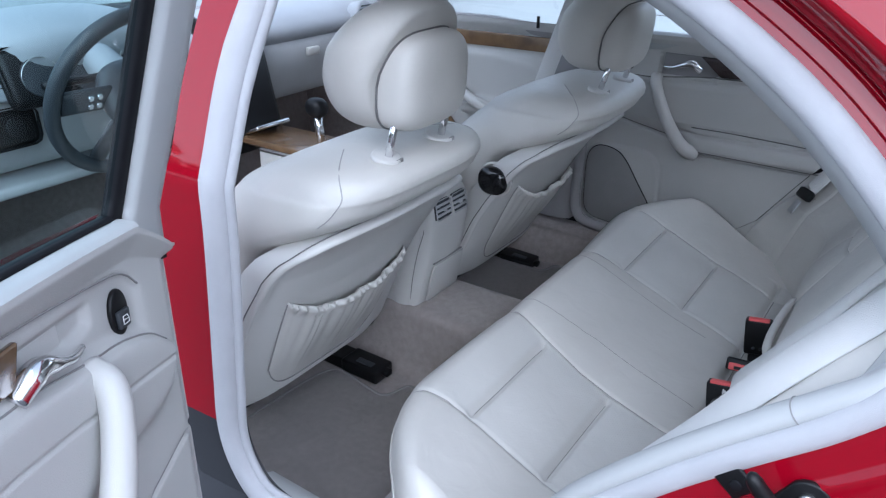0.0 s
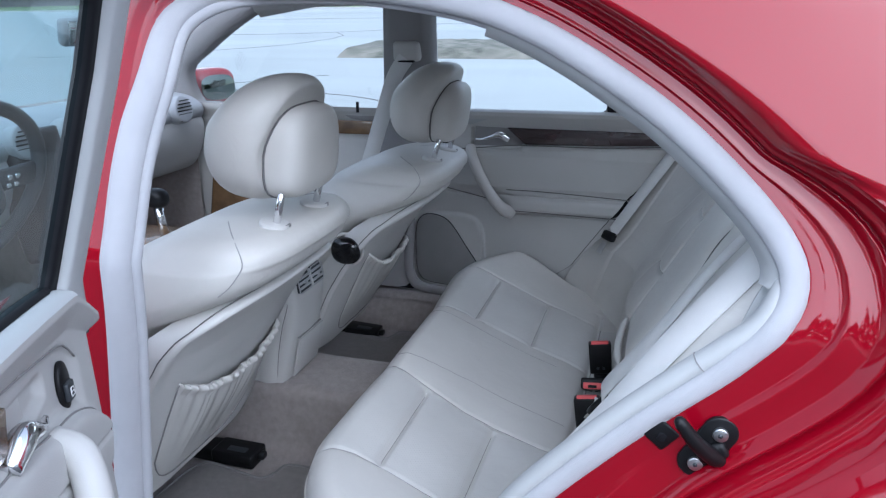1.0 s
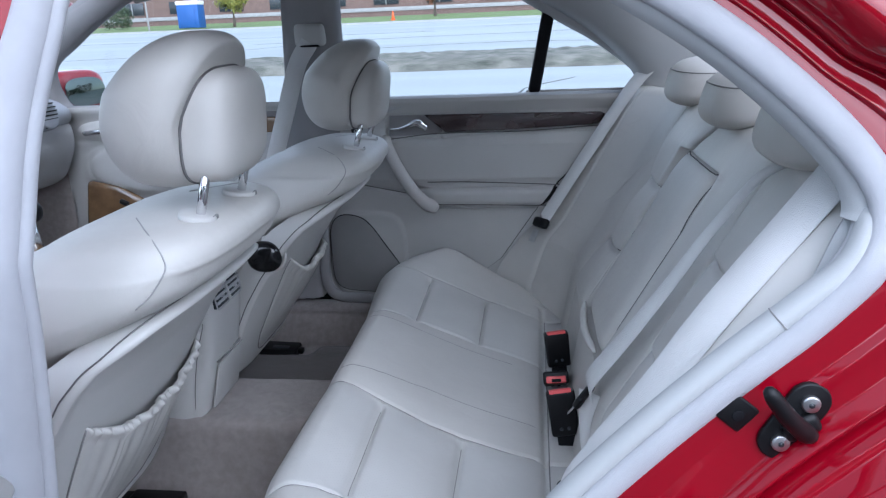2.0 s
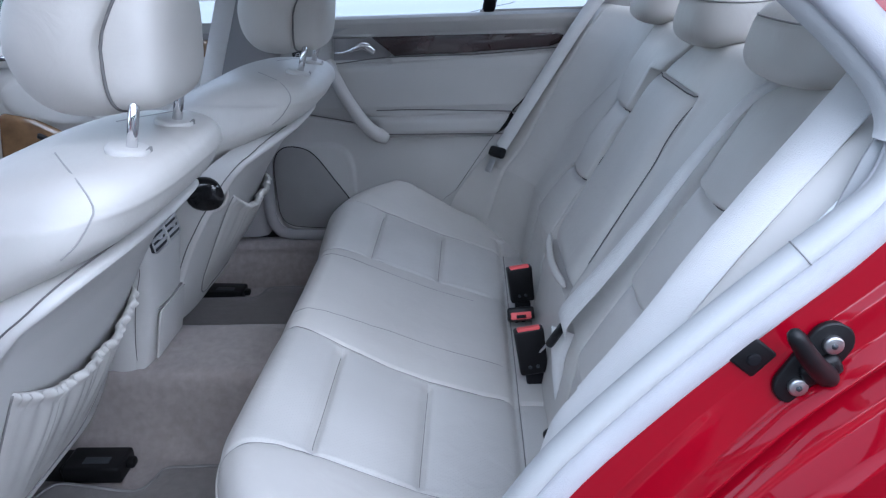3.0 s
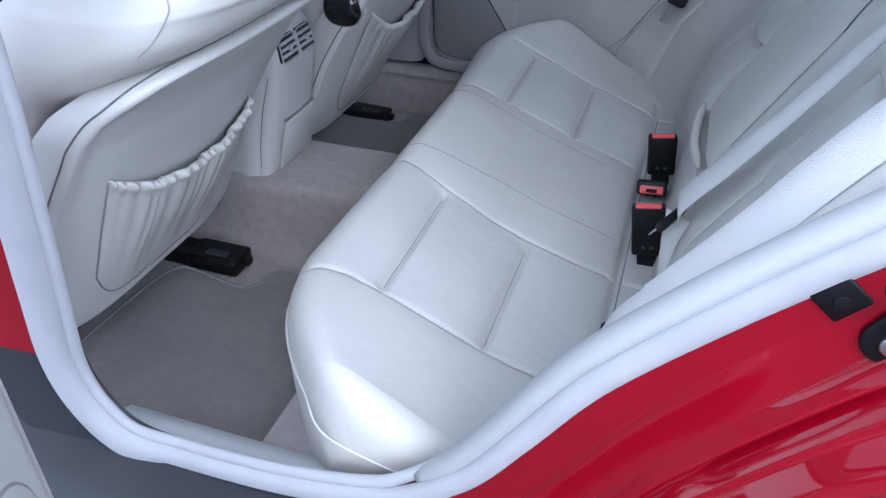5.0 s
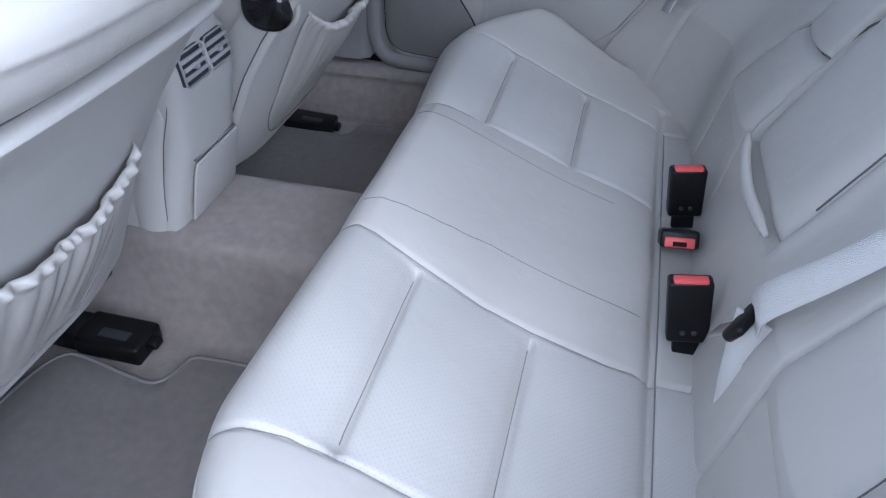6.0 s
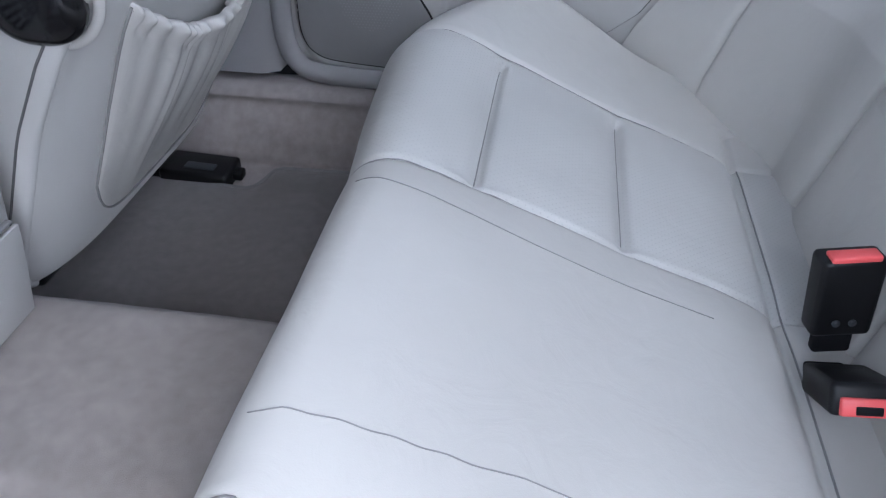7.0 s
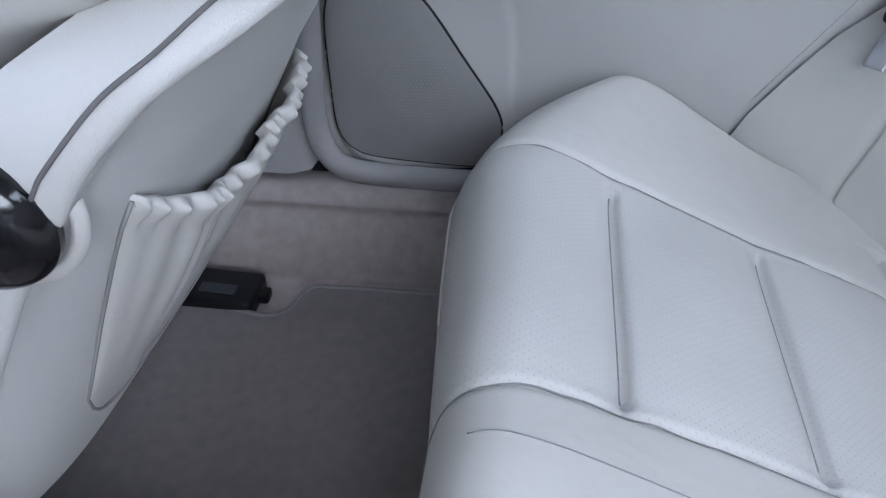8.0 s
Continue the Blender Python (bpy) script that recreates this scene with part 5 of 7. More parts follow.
    # headrest: wrapped front cushion and rear pad
    def cut(p):
        q = p.copy()
        q[..., 0] += 0.22 * q[..., 2] * (q[..., 2] > 0) + 0.35 * np.maximum(q[..., 2] - 0.04, 0)
        lim = 0.045 + 0.50 * np.maximum(q[..., 2], 0) + 0.05 * np.minimum(q[..., 2], 0)
        q[..., 0] = np.where(q[..., 0] > lim, lim + 0.12 * (q[..., 0] - lim), q[..., 0])
        q[..., 1] *= 1 - 0.10 * np.clip(-q[..., 2] / 0.12, 0, 1)
        q[..., 2] = np.where(q[..., 2] < 0, q[..., 2] * 0.83, q[..., 2])
        return q
    v, f = blob((-0.574, SEAT_Y, 1.080), (0.082, 0.122, 0.116), 2.5, 80, 50, shape=cut)
    hr = solid("headrest", v, f, M_LEATHER, seat)
    def padshape(p):
        q = p.copy()
        q[..., 1] *= 1 - 0.75 * q[..., 2]
        q[..., 0] += 0.10 * q[..., 2]
        return q
    v, f = blob((-0.510, SEAT_Y, 1.070), (0.050, 0.090, 0.077), 3.6, 60, 36, shape=padshape)
    solid("pad", v, f, M_LEATHER, hr, "rear headrest pad")
    ring = []
    for k in np.linspace(0, 2 * np.pi, 72, endpoint=False):
        zz1 = 1.070 + 0.0775 * math.copysign(abs(math.sin(k)) ** 0.56, math.sin(k))
        yy1 = 0.0905 * math.copysign(abs(math.cos(k)) ** 0.56, math.cos(k)) * (1 - 0.06 * (zz1 - 1.07) / 0.08)
        r1 = zz1 - 1.080
        ring.append((-0.574 + 0.045 + 0.50 * max(r1, 0) + 0.05 * min(r1, 0) + 0.003, SEAT_Y + yy1, zz1))
    # dark ring paints the shade where the pad meets the cushion
    v, f = tube(ring, 0.0020, 6, True, up=(1, 0, 0))
    solid("pad_gap", v, f, M_GAP, hr, "dark tube painting the shaded gap round the headrest pad")
    for sg in (-1, 1):
        p0 = np.array([-0.527, SEAT_Y + sg * 0.0735, 0.945])
        v, f = tube([p0 + (0.0, 0, -0.01), p0 + (0.012, 0, 0.035), p0 + (0.022, 0, 0.075)], 0.0066, 14)
        solid("post", v, f, M_CHROME, hr, "chrome headrest post")
        bm = drum(0.0255, 0.012, (p0[0], p0[1], p0[2] + 0.007), (0, 12, 0), 28, 0.004)
        part("sleeve", bm, M_PLASTIC, hr, "round plastic post sleeve")
        part("latch", box((0.004, 0.018, 0.008), (p0[0] + 0.0222, p0[1] + 0.006, p0[2] + 0.004), 0.001), M_STITCH, hr)
    return seat


driver = front_seat(-1)
PASS_SHIFT = (0.010, 0.748, -0.014)
passenger = front_seat(1)
passenger.matrix_basis = pose(-0.95 + PASS_SHIFT[0], SEAT_Y + PASS_SHIFT[1], 0.24 + PASS_SHIFT[2], 0, 2.3, 0)
CAP = (-0.668, 0.106, 0.709)
v, f = blob(CAP, (0.040, 0.020, 0.036), 2.3, 40, 24)
knob = solid("side_cap", v, f, M_GLOSS, passenger, "glossy black round cap on the seat flank")
v, f = tube([(CAP[0] + 0.044 * math.cos(k), CAP[1] + 0.012, CAP[2] + 0.041 * math.sin(k)) for k in np.linspace(0, 2 * np.pi, 48, endpoint=False)], 0.0045, 12, True, up=(0, 1, 0))
solid("cap_bezel", v, f, M_LEATHER, passenger)
for ob in passenger.children:
    if ob.name.startswith("rail"):
        ob.location += Vector((-0.005, 0.022, 0.006))


# ---- centre console ----
def build_console():
    c = thing("centre_console", (-0.76, 0.005, 0.41), "pale grey centre console with rear air vents", "console")
    y0 = 0.005
    lev = [(0.40, -0.768, 0.090), (0.44, -0.759, 0.088), (0.50, -0.745, 0.084), (0.54, -0.735, 0.081), (0.58, -0.728, 0.081), (0.62, -0.722, 0.083), (0.645, -0.721, 0.085), (0.665, -0.722, 0.085), (0.685, -0.726, 0.083), (0.700, -0.735, 0.080), (0.710, -0.750, 0.077), (0.716, -0.768, 0.075), (0.720, -0.80, 0.072), (0.720, -1.02, 0.075)]
    P = []
    for z, x, h in lev:
        P.append([(x - 0.10, y0 - h, z), (x - 0.03, y0 - h, z), (x - 0.008, y0 - h * 0.97, z), (x - 0.002, y0 - h * 0.86, z), (x + 0.001, y0 - h * 0.6, z), (x + 0.004, y0, z), (x + 0.001, y0 + h * 0.6, z), (x - 0.002, y0 + h * 0.86, z), (x - 0.008, y0 + h * 0.96, z), (x - 0.03, y0 + h, z), (x - 0.10, y0 + h, z)])
    P = np.array(P)
    P = np.stack([smooth_path(list(zip(*[P[:, j, k] for k in range(3)])), 70) for j in range(P.shape[1])], 1)
    solid("body", *sheet(P), M_PLASTIC, c)
    # upright column beside the outlet panel, with a shadow joint
    for sg in (-1, 1):
        col = smooth_path([(-0.815, y0 + sg * 0.082, 0.405), (-0.806, y0 + sg * 0.082, 0.48), (-0.790, y0 + sg * 0.079, 0.56), (-0.772, y0 + sg * 0.077, 0.62), (-0.775, y0 + sg * 0.074, 0.665)], 40)
        v, f = tube(col, np.interp(np.arange(40), [0, 30, 39], [0.030, 0.026, 0.014]), 16, False, (1.0, 0.42), up=(0, 1, 0))
        solid("column", v, f, M_PLASTIC, c)
        v, f = tube(col + np.array([0.028, sg * 0.005, 0]), 0.0008, 6)
        solid("joint", v, f, M_GAP, c)
    for sg in (-1, 1):
        S = np.array([[(x, y0 + sg * 0.086, 0.40), (x, y0 + sg * 0.078, 0.62), (x, y0 + sg * 0.072, 0.715)] for x in np.linspace(-0.79, -1.3, 6)])
        solid("side_panel", *sheet(S), M_PLASTIC, c)
    solid("top_panel", *sheet(np.array([[(x, y0 + k * 0.075, 0.722 + 0.004 * (1 - k * k)) for k in np.linspace(-1, 1, 9)] for x in np.linspace(-0.79, -1.3, 6)])), M_DASHLOW, c)
    part("arm_pad", box((0.30, 0.15, 0.06), (-0.90, y0, 0.745), 0.02, segments=3), M_LEATHER, c, "padded console lid")
    # flap in the rear face
    def face(u, v, w):
        x = np.interp(v, [0.40, 0.44, 0.50, 0.54, 0.58], [-0.768, -0.759, -0.745, -0.735, -0.728])
        return (float(x) + 0.005 + w, u, v)
    flap = part("flap", slab([(y0 - 0.060, 0.418), (y0 + 0.072, 0.418), (y0 + 0.072, 0.470), (y0 + 0.071, 0.505), (y0 + 0.069, 0.522), (y0 - 0.057, 0.522), (y0 - 0.060, 0.505), (y0 - 0.060, 0.470)], 0.005, face, 0.0015), M_PLASTIC, c, "flush ashtray flap")
    part("flap_grip", box((0.006, 0.122, 0.0035), (-0.7360, y0 + 0.006, 0.5250), 0.0012), M_STITCH, flap)
    # twin air outlets
    lean = (0, -14, 0)
    for sg in (-1, 1):
        yc = y0 - 0.004 + sg * 0.0325
        vent = part("air_vent", box((0.012, 0.059, 0.046), (-0.7235, yc, 0.670), 0.004, lean), M_WHEEL, c, "dark recessed air outlet")
        fr = [(-0.7165 - 0.0035 * b, yc + 0.0300 * a, 0.670 + 0.0235 * b) for a, b in ((-1, -0.8), (-0.8, -1), (0.8, -1), (1, -0.8), (1, 0.8), (0.8, 1), (-0.8, 1), (-1, 0.8))]
        v, f = tube(fr, 0.0016, 6, True, up=(1, 0, 0))
        solid("frame", v, f, M_DASHLOW, vent)
        for k in (-1, 0, 1):
            part("slat", box((0.011, 0.056, 0.0058), (-0.7185 - 0.002 * k, yc, 0.670 + 0.0115 * k), 0.0012, (0, -28, 0)), M_DASHLOW, vent)
        part("thumb_tab", box((0.010, 0.010, 0.008), (-0.7145, yc, 0.670), 0.002), M_DASHLOW, vent)
    part("outlet_divider", box((0.010, 0.007, 0.044), (-0.7185, y0 - 0.004, 0.670), 0.003, lean), M_PLASTIC, c)
    # gear lever and tray ahead
    part("gear_tray", box((0.34, 0.15, 0.02), (-1.20, y0, 0.735), 0.006), M_WOODL, c, "burl wood gear surround")
    lever = part("gear_lever", drum(0.012, 0.10, (-1.13, y0 - 0.01, 0.79), (0, -8, 0), 16, 0), M_CHROME, c)
    v, f = blob((-1.135, y0 - 0.01, 0.845), (0.032, 0.024, 0.026), 2.4, 24, 16)
    solid("gear_knob", v, f, M_BLACK, lever, "black knob with chrome band")
    part("ash_lid", box((0.10, 0.12, 0.012), (-1.36, y0, 0.755), 0.004, (0, -20, 0)), M_CHROME, c)


# ---- dashboard side ----
def build_dash():
    d = thing("dashboard", (-1.6, 0, 0.66), "two-tone grey dashboard with round side vents", "dashboard")
    def section(pts, mat, name, y0, y1, label="", n=24):
        pr = smooth_path(pts, 40)
        P = np.stack([np.stack([pr[:, 0], np.full(40, y), pr[:, 1]], 1) for y in np.linspace(y0, y1, n)])
        return solid(name, *sheet(P), mat, d, label)
    section([(-1.99, 0.985), (-1.80, 1.02), (-1.62, 1.03), (-1.52, 1.018), (-1.47, 0.99), (-1.462, 0.965), (-1.475, 0.945)], M_DASH, "top_pad", -0.70, 0.70)
    section([(-1.475, 0.945), (-1.468, 0.925), (-1.47, 0.88), (-1.49, 0.83), (-1.53, 0.775), (-1.62, 0.745), (-1.80, 0.74)], M_DASHLOW, "lower_panel", -0.70, 0.70)
    part("glovebox_latch", box((0.014, 0.055, 0.026), (-1.466, 0.33, 0.905), 0.005), M_PLASTIC, d, "grey glovebox latch")
    part("radio_panel", box((0.10, 0.24, 0.34), (-1.47, 0.0, 0.84), 0.02, (0, -12, 0)), M_BLACK, d, "black radio and climate panel")
    for y in (0.56, -0.62, -0.08, 0.08):
        vt = part("air_vent", drum(0.045, 0.05, (-1.462, y, 0.985), (0, 78, 0), 28, 0.006), M_DASH, d, "round dashboard air vent")
        for k in range(-3, 4):
            part("slat", box((0.004, 0.075 * math.sqrt(max(0.1, 1 - (k / 4) ** 2)), 0.004), (-1.436, y, 0.985 + 0.011 * k), 0.001), M_BLACK, vt)
    # instrument hood and dials
    v, f = blob((-1.57, -0.43, 1.035), (0.17, 0.215, 0.075), 2.6, 40, 20)
    solid("instrument_hood", v, f, M_DASH, d)
    part("instrument_panel", box((0.02, 0.38, 0.13), (-1.425, -0.43, 0.99), 0.02, (0, -18, 0)), M_BLACK, d)
    for y, r in ((-0.43, 0.055), (-0.545, 0.042), (-0.315, 0.042)):
        dial = part("dial", drum(r, 0.008, (-1.412, y, 0.988), (0, 72, 0), 32, 0.001), M_WHEEL, d)
        v, f = tube([(-1.407 + 0.30 * r * -math.sin(k) * 0.3, y + r * math.cos(k), 0.990 + r * math.sin(k) * 0.95) for k in np.linspace(0, 2 * np.pi, 32, endpoint=False)], 0.0015, 5, True, up=(1, 0, 0))
        solid("bezel", v, f, M_STEEL, dial)
    part("light_switch", drum(0.024, 0.02, (-1.462, -0.60, 0.88), (0, 80, 0), 24, 0.003), M_BLACK, d, "black rotary light switch")
    part("switch_plate", box((0.02, 0.13, 0.09), (-1.47, -0.61, 0.88), 0.02), M_BLACK, d)
    part("knee_panel", box((0.16, 0.52, 0.03), (-1.60, -0.42, 0.735), 0.01, (0, 12, 0)), M_DASHLOW, d)
    for y in (-0.32, -0.46):
        pd = part("pedal", box((0.02, 0.07, 0.09), (-1.66, y, 0.46), 0.006, (0, -25, 0)), M_RUBBER, d)
        for k in range(4):
            part("tread", box((0.006, 0.06, 0.006), (-1.652 - 0.008 * k, y, 0.43 + 0.018 * k), 0.001), M_STEEL, pd)
    # steering wheel
    s = thing("steering_wheel", (-1.36, -0.395, 0.92), "dark grey leather steering wheel with chrome buttons", "steering wheel")
    c, tilt = np.array([-1.285, -0.408, 0.945]), radians(24)
    ex, ez = np.array([0, 1, 0]), np.array([math.sin(tilt), 0, math.cos(tilt)])
    nrm = np.array([math.cos(tilt), 0, -math.sin(tilt)]) * 1.0
    rim = [c + 0.195 * (math.cos(k) * ex + math.sin(k) * ez) for k in np.linspace(0, 2 * np.pi, 72, endpoint=False)]
    v, f = tube(rim, 0.016, 14, True, (1.0, 1.05), up=tuple(nrm))
    solid("rim", v, f, M_WHEEL, s)
    R = (0, 90 - 66 + 0, 0)
    v, f = blob(c, (0.035, 0.085, 0.075), 2.6, 36, 22, turn=(0, -24 + 0, 0))
    hub = solid("hub", v, f, M_WHEEL, s)
    v, f = tube([c + nrm * 0.034 + 0.027 * (math.cos(k) * ex + math.sin(k) * ez) for k in np.linspace(0, 2 * np.pi, 36, endpoint=False)], 0.0022, 6, True, up=tuple(nrm))
    solid("emblem_ring", v, f, M_CHROME, hub, "plain chrome ring emblem")
    for sg in (-1, 1):
        P0, P1 = c + sg * ex * 0.06 + ez * 0.005, c + sg * ex * 0.178 + ez * 0.01
        v, f = tube([P0, (P0 + P1) / 2, P1], 0.022, 12, False, (1.3, 0.55), up=tuple(nrm))
        sp = solid("spoke", v, f, M_WHEEL, s)
        for i in (-1, 1):
            for j in (-1, 1):
                q = c + sg * ex * (0.110 + 0.010 * i) + ez * (0.012 + 0.010 * j) + nrm * 0.016
                v, f = blob(q, (0.004, 0.007, 0.006), 2.5, 14, 8)
                solid("button", v, f, M_CHROME, sp)
    for ang in (-60, -120):
        k = radians(ang)
        v, f = tube([c + 0.05 * (math.cos(k) * ex + math.sin(k) * ez), c + 0.175 * (math.cos(k) * ex + math.sin(k) * ez)], 0.018, 10, False, (1.2, 0.5), up=tuple(nrm))
        solid("spoke", v, f, M_WHEEL, s)
    v, f = tube([c - nrm * 0.02, c - nrm * 0.22], 0.04, 16)
    solid("column", v, f, M_DASH, s)
    v, f = tube([c - nrm * 0.08 - ex * 0.04, c - nrm * 0.07 - ex * 0.17 + ez * 0.01], 0.009, 8)
    solid("stalk", v, f, M_BLACK, s)
    # inside mirror
    m = thing("rear_view_mirror", (-1.22, 0.0, 1.27), "grey framed inside rear-view mirror", "mirror")
    part("housing", box((0.03, 0.25, 0.065), (-1.22, 0.0, 1.255), 0.014, (0, 8, -10), 3), M_DASH, m)
    part("glass", box((0.004, 0.235, 0.052), (-1.2035, 0.003, 1.253), 0.001, (0, 8, -10)), M_MIRROR, m)
    v, f = tube([(-1.235, 0, 1.28), (-1.26, 0, 1.335)], 0.01, 8)
    solid("stem", v, f, M_DASH, m)


# ---- doors ----
def door_panel_grid(side, place, x0, x1, z0, z1, bulge, nx=90, nz=70, rear_cut=None, drop=None):
    xs, zs = np.linspace(x0, x1, nx), np.linspace(z0, z1, nz)
    X, Z = np.meshgrid(xs, zs, indexing="ij")
    if rear_cut is not None:
        lim = np.interp(Z, [p[1] for p in rear_cut], [p[0] for p in rear_cut])
        X = x0 + (X - x0) * (lim - x0) / (x1 - x0)
    D = bulge(X, Z)
    if drop is not None:
        Z = Z - drop(X) * np.clip((Z - 0.90) / 0.087, 0, 1)
    return place(X, D, Z)


REAR_CUT = [(-0.30, 0.40), (-0.17, 0.50), (-0.08, 0.63), (0.0, 0.74), (0.10, 0.84), (0.18, 0.91), (0.235, 0.96), (0.245, 0.985)]


def rear_door(side, place, label, x_front=-0.735):
    """A rear door with its lining. place(x, d, z) maps the closed door's length, depth into the cabin and height to the world."""
    d = thing("rear_door", tuple(np.ravel(place(np.array(-0.62), np.array(0.0), np.array(0.42)))), label, "car door")
    def bulge(X, Z):
        b = 0.0 * X
        b += 0.030 * np.exp(-((Z - 0.695) / 0.030) ** 4) * (1 / (1 + np.exp(-(X + 0.385) / 0.010)))            # armrest ledge
        b += 0.014 * np.clip((0.90 - Z) / 0.05, 0, 1) * np.clip((Z - 0.72) / 0.03, 0, 1) * np.clip((X + 0.60) / 0.1, 0, 1)
        b += 0.018 * np.clip((Z - 0.945) / 0.03, 0, 1)                                                        # belt roll
        b += groove(Z - 0.722, 0.004, 0.010) * (X > -0.46)
        b += groove(Z - (0.705 - 0.20 * (X + 0.46)), 0.004, 0.009) * (X < -0.44)
        b += groove(Z - 0.662, 0.004, 0.010) * (X > -0.37)
        b += groove(Z - np.interp(X, [-0.6, -0.3, 0.2], [0.856, 0.873, 0.892]), 0.003, 0.004)
        b -= 0.010 * ((X > -0.50) & (X < -0.335) & (Z > 0.868) & (Z < 0.938))                       # handle recess
        # speaker pocket
        q = np.abs((X + 0.580) / 0.112) ** 4 + np.abs((Z - 0.515) / 0.125) ** 4
        b += 0.012 / (1 + np.exp(np.clip((q - 1.25) * 14, -50, 50)))
        return b
    def bulge_open(X, Z):
        sg = lambda k: 1 / (1 + np.exp(np.clip(-k, -50, 50)))
        b = 0.018 * np.clip((Z - 0.950) / 0.03, 0, 1) - 0.012 * np.clip((-0.672 - X) / 0.03, 0, 1) ** 2
        up = np.interp(X, [-0.66, -0.626, -0.605, -0.578, -0.404, 0.24], [0.86, 0.914, 0.932, 0.941, 0.950, 0.952])
        low = np.interp(X, [-0.68, -0.664, -0.655, -0.626, -0.59, -0.555, -0.504, -0.384, 0.24], [0.74, 0.812, 0.835, 0.854, 0.866, 0.873, 0.878, 0.893, 0.905])
        toe = np.interp(X, [-0.70, -0.664, -0.639, -0.60, -0.52, -0.40, 0.24], [0.86, 0.812, 0.776, 0.765, 0.760, 0.755, 0.75])
        b = b - 0.007 * sg((up - Z) / 0.0022) * sg((Z - low - 0.004) / 0.0022) * sg((X + 0.622) / 0.004)        # long handle recess
        b = b - 0.009 * sg((X + 0.532) / 0.002) * sg((0.926 - Z) / 0.002) * sg((Z - 0.897 - 0.25 * np.maximum(0, -X - 0.50)) / 0.002) * (X < -0.415)
        b = b + 0.017 * sg((low - Z) / 0.004) * sg((Z - toe) / 0.006) + groove(Z - low, 0.003, 0.004) * (X > -0.66)
        b = b + groove(Z - np.interp(X, [-0.66, -0.478, -0.368, 0.2], [0.815, 0.833, 0.845, 0.87]), 0.0022, 0.004) * (X > -0.66)
        b = b + groove(Z - np.interp(X, [-0.70, -0.674, -0.581, -0.45, 0.2], [0.69, 0.694, 0.671, 0.60, 0.55]), 0.004, 0.005)
        b = b + 0.012 * sg((0.745 - Z) / 0.008) * sg((X + 0.45) / 0.03)
        return b
    g = door_panel_grid(side, place, x_front, 0.245, 0.385 if side > 0 else 0.40, 0.987, bulge if side > 0 else bulge_open, 240, 280, REAR_CUT, None if side > 0 else lambda X: 0.048 * np.clip((-0.606 - X) / 0.09, 0, 1) ** 1.2)
    v, f = sheet(g)
    solid("lining", v, f, M_PANEL, d)
    if side < 0:
        rows = (([-0.622, -0.605, -0.578, -0.50, -0.404, -0.20], [0.918, 0.932, 0.941, 0.946, 0.950, 0.951]), ([-0.652, -0.626, -0.59, -0.555, -0.504, -0.384, -0.20], [0.836, 0.854, 0.866, 0.873, 0.878, 0.893, 0.898]),
                ([-0.674, -0.63, -0.581, -0.52, -0.45, -0.30], [0.694, 0.684, 0.671, 0.637, 0.60, 0.58]))
        for jx, jz in rows:
            pp = smooth_path(list(zip(jx, jz)), 50)
            drop_at = lambda x, z: z - 0.048 * np.clip((-0.606 - x) / 0.09, 0, 1) ** 1.2 * np.clip((z - 0.90) / 0.087, 0, 1)
            pth = np.stack([np.ravel(place(np.array(q[0]), bulge_open(np.array([[q[0]]]), np.array([[q[1]]]))[0, 0] + 0.0008, np.array(drop_at(q[0], q[1])))) for q in pp])
            v, f = tube(pth, 0.0012, 6)
            solid("joint", v, f, M_STITCH, d)
    # top roll to the glass
    xs = np.linspace(-0.66 if side > 0 else -0.615, 0.235, 40)
    P = np.stack([place(xs, np.full(40, dd), np.full(40, zz)) for dd, zz in (((0.018, 0.986), (0.012, 0.992), (-0.004, 0.994), (-0.02, 0.99)) if side > 0 else ((0.018, 0.986), (0.013, 0.9905), (0.0, 0.993), (-0.022, 0.993)))], 1)
    solid("belt_rail", *sheet(P), M_TRIM, d)
    # wood strip; the far door's darker wood has its shade painted in
    wood = [(-0.325, 0.889), (-0.12, 0.893), (0.09, 0.902), (0.118, 0.910), (0.130, 0.930), (0.118, 0.937), (-0.1, 0.939), (-0.385, 0.940)]
    if side < 0:
        wood = [(-0.400, 0.905), (-0.12, 0.908), (0.11, 0.915), (0.118, 0.940), (-0.1, 0.944), (-0.415, 0.943)]
    part("wood_strip", slab(wood, 0.009, lambda u, v, w: tuple(np.ravel(place(np.array(u), np.array((0.008 if side > 0 else -0.004) + w), np.array(v)))), 0.003), M_WOOD if side > 0 else M_WOODL, d, "glossy burl wood strip")
    # handle bowl and chrome lever; the far bowl's darker colour stands for shade
    bowl = [(-0.495, 0.872), (-0.36, 0.876), (-0.335, 0.888), (-0.372, 0.936), (-0.49, 0.938)]
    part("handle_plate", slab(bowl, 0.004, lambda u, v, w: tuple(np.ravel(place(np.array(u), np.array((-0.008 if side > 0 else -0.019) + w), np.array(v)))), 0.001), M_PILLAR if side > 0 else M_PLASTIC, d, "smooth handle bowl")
    pts = np.array([(-0.488, 0.006, 0.900), (-0.46, 0.013, 0.902), (-0.43, 0.018, 0.912), (-0.405, 0.016, 0.918), (-0.380, 0.008, 0.900)])
    if side < 0:
        pts = pts + np.array([-0.016, -0.006, -0.006])
    pp = smooth_path(pts, 24)
    path = np.stack([np.ravel(place(np.array(p[0]), np.array(p[1]), np.array(p[2]))) for p in pp])
    v, f = tube(path, np.interp(np.arange(24), [0, 10, 18, 23], [0.003, 0.006, 0.013, 0.011]), 12)
    solid("door_handle", v, f, M_CHROME, d, "chrome release lever")
    # window switch
    sd = 0.0 if side > 0 else -0.006
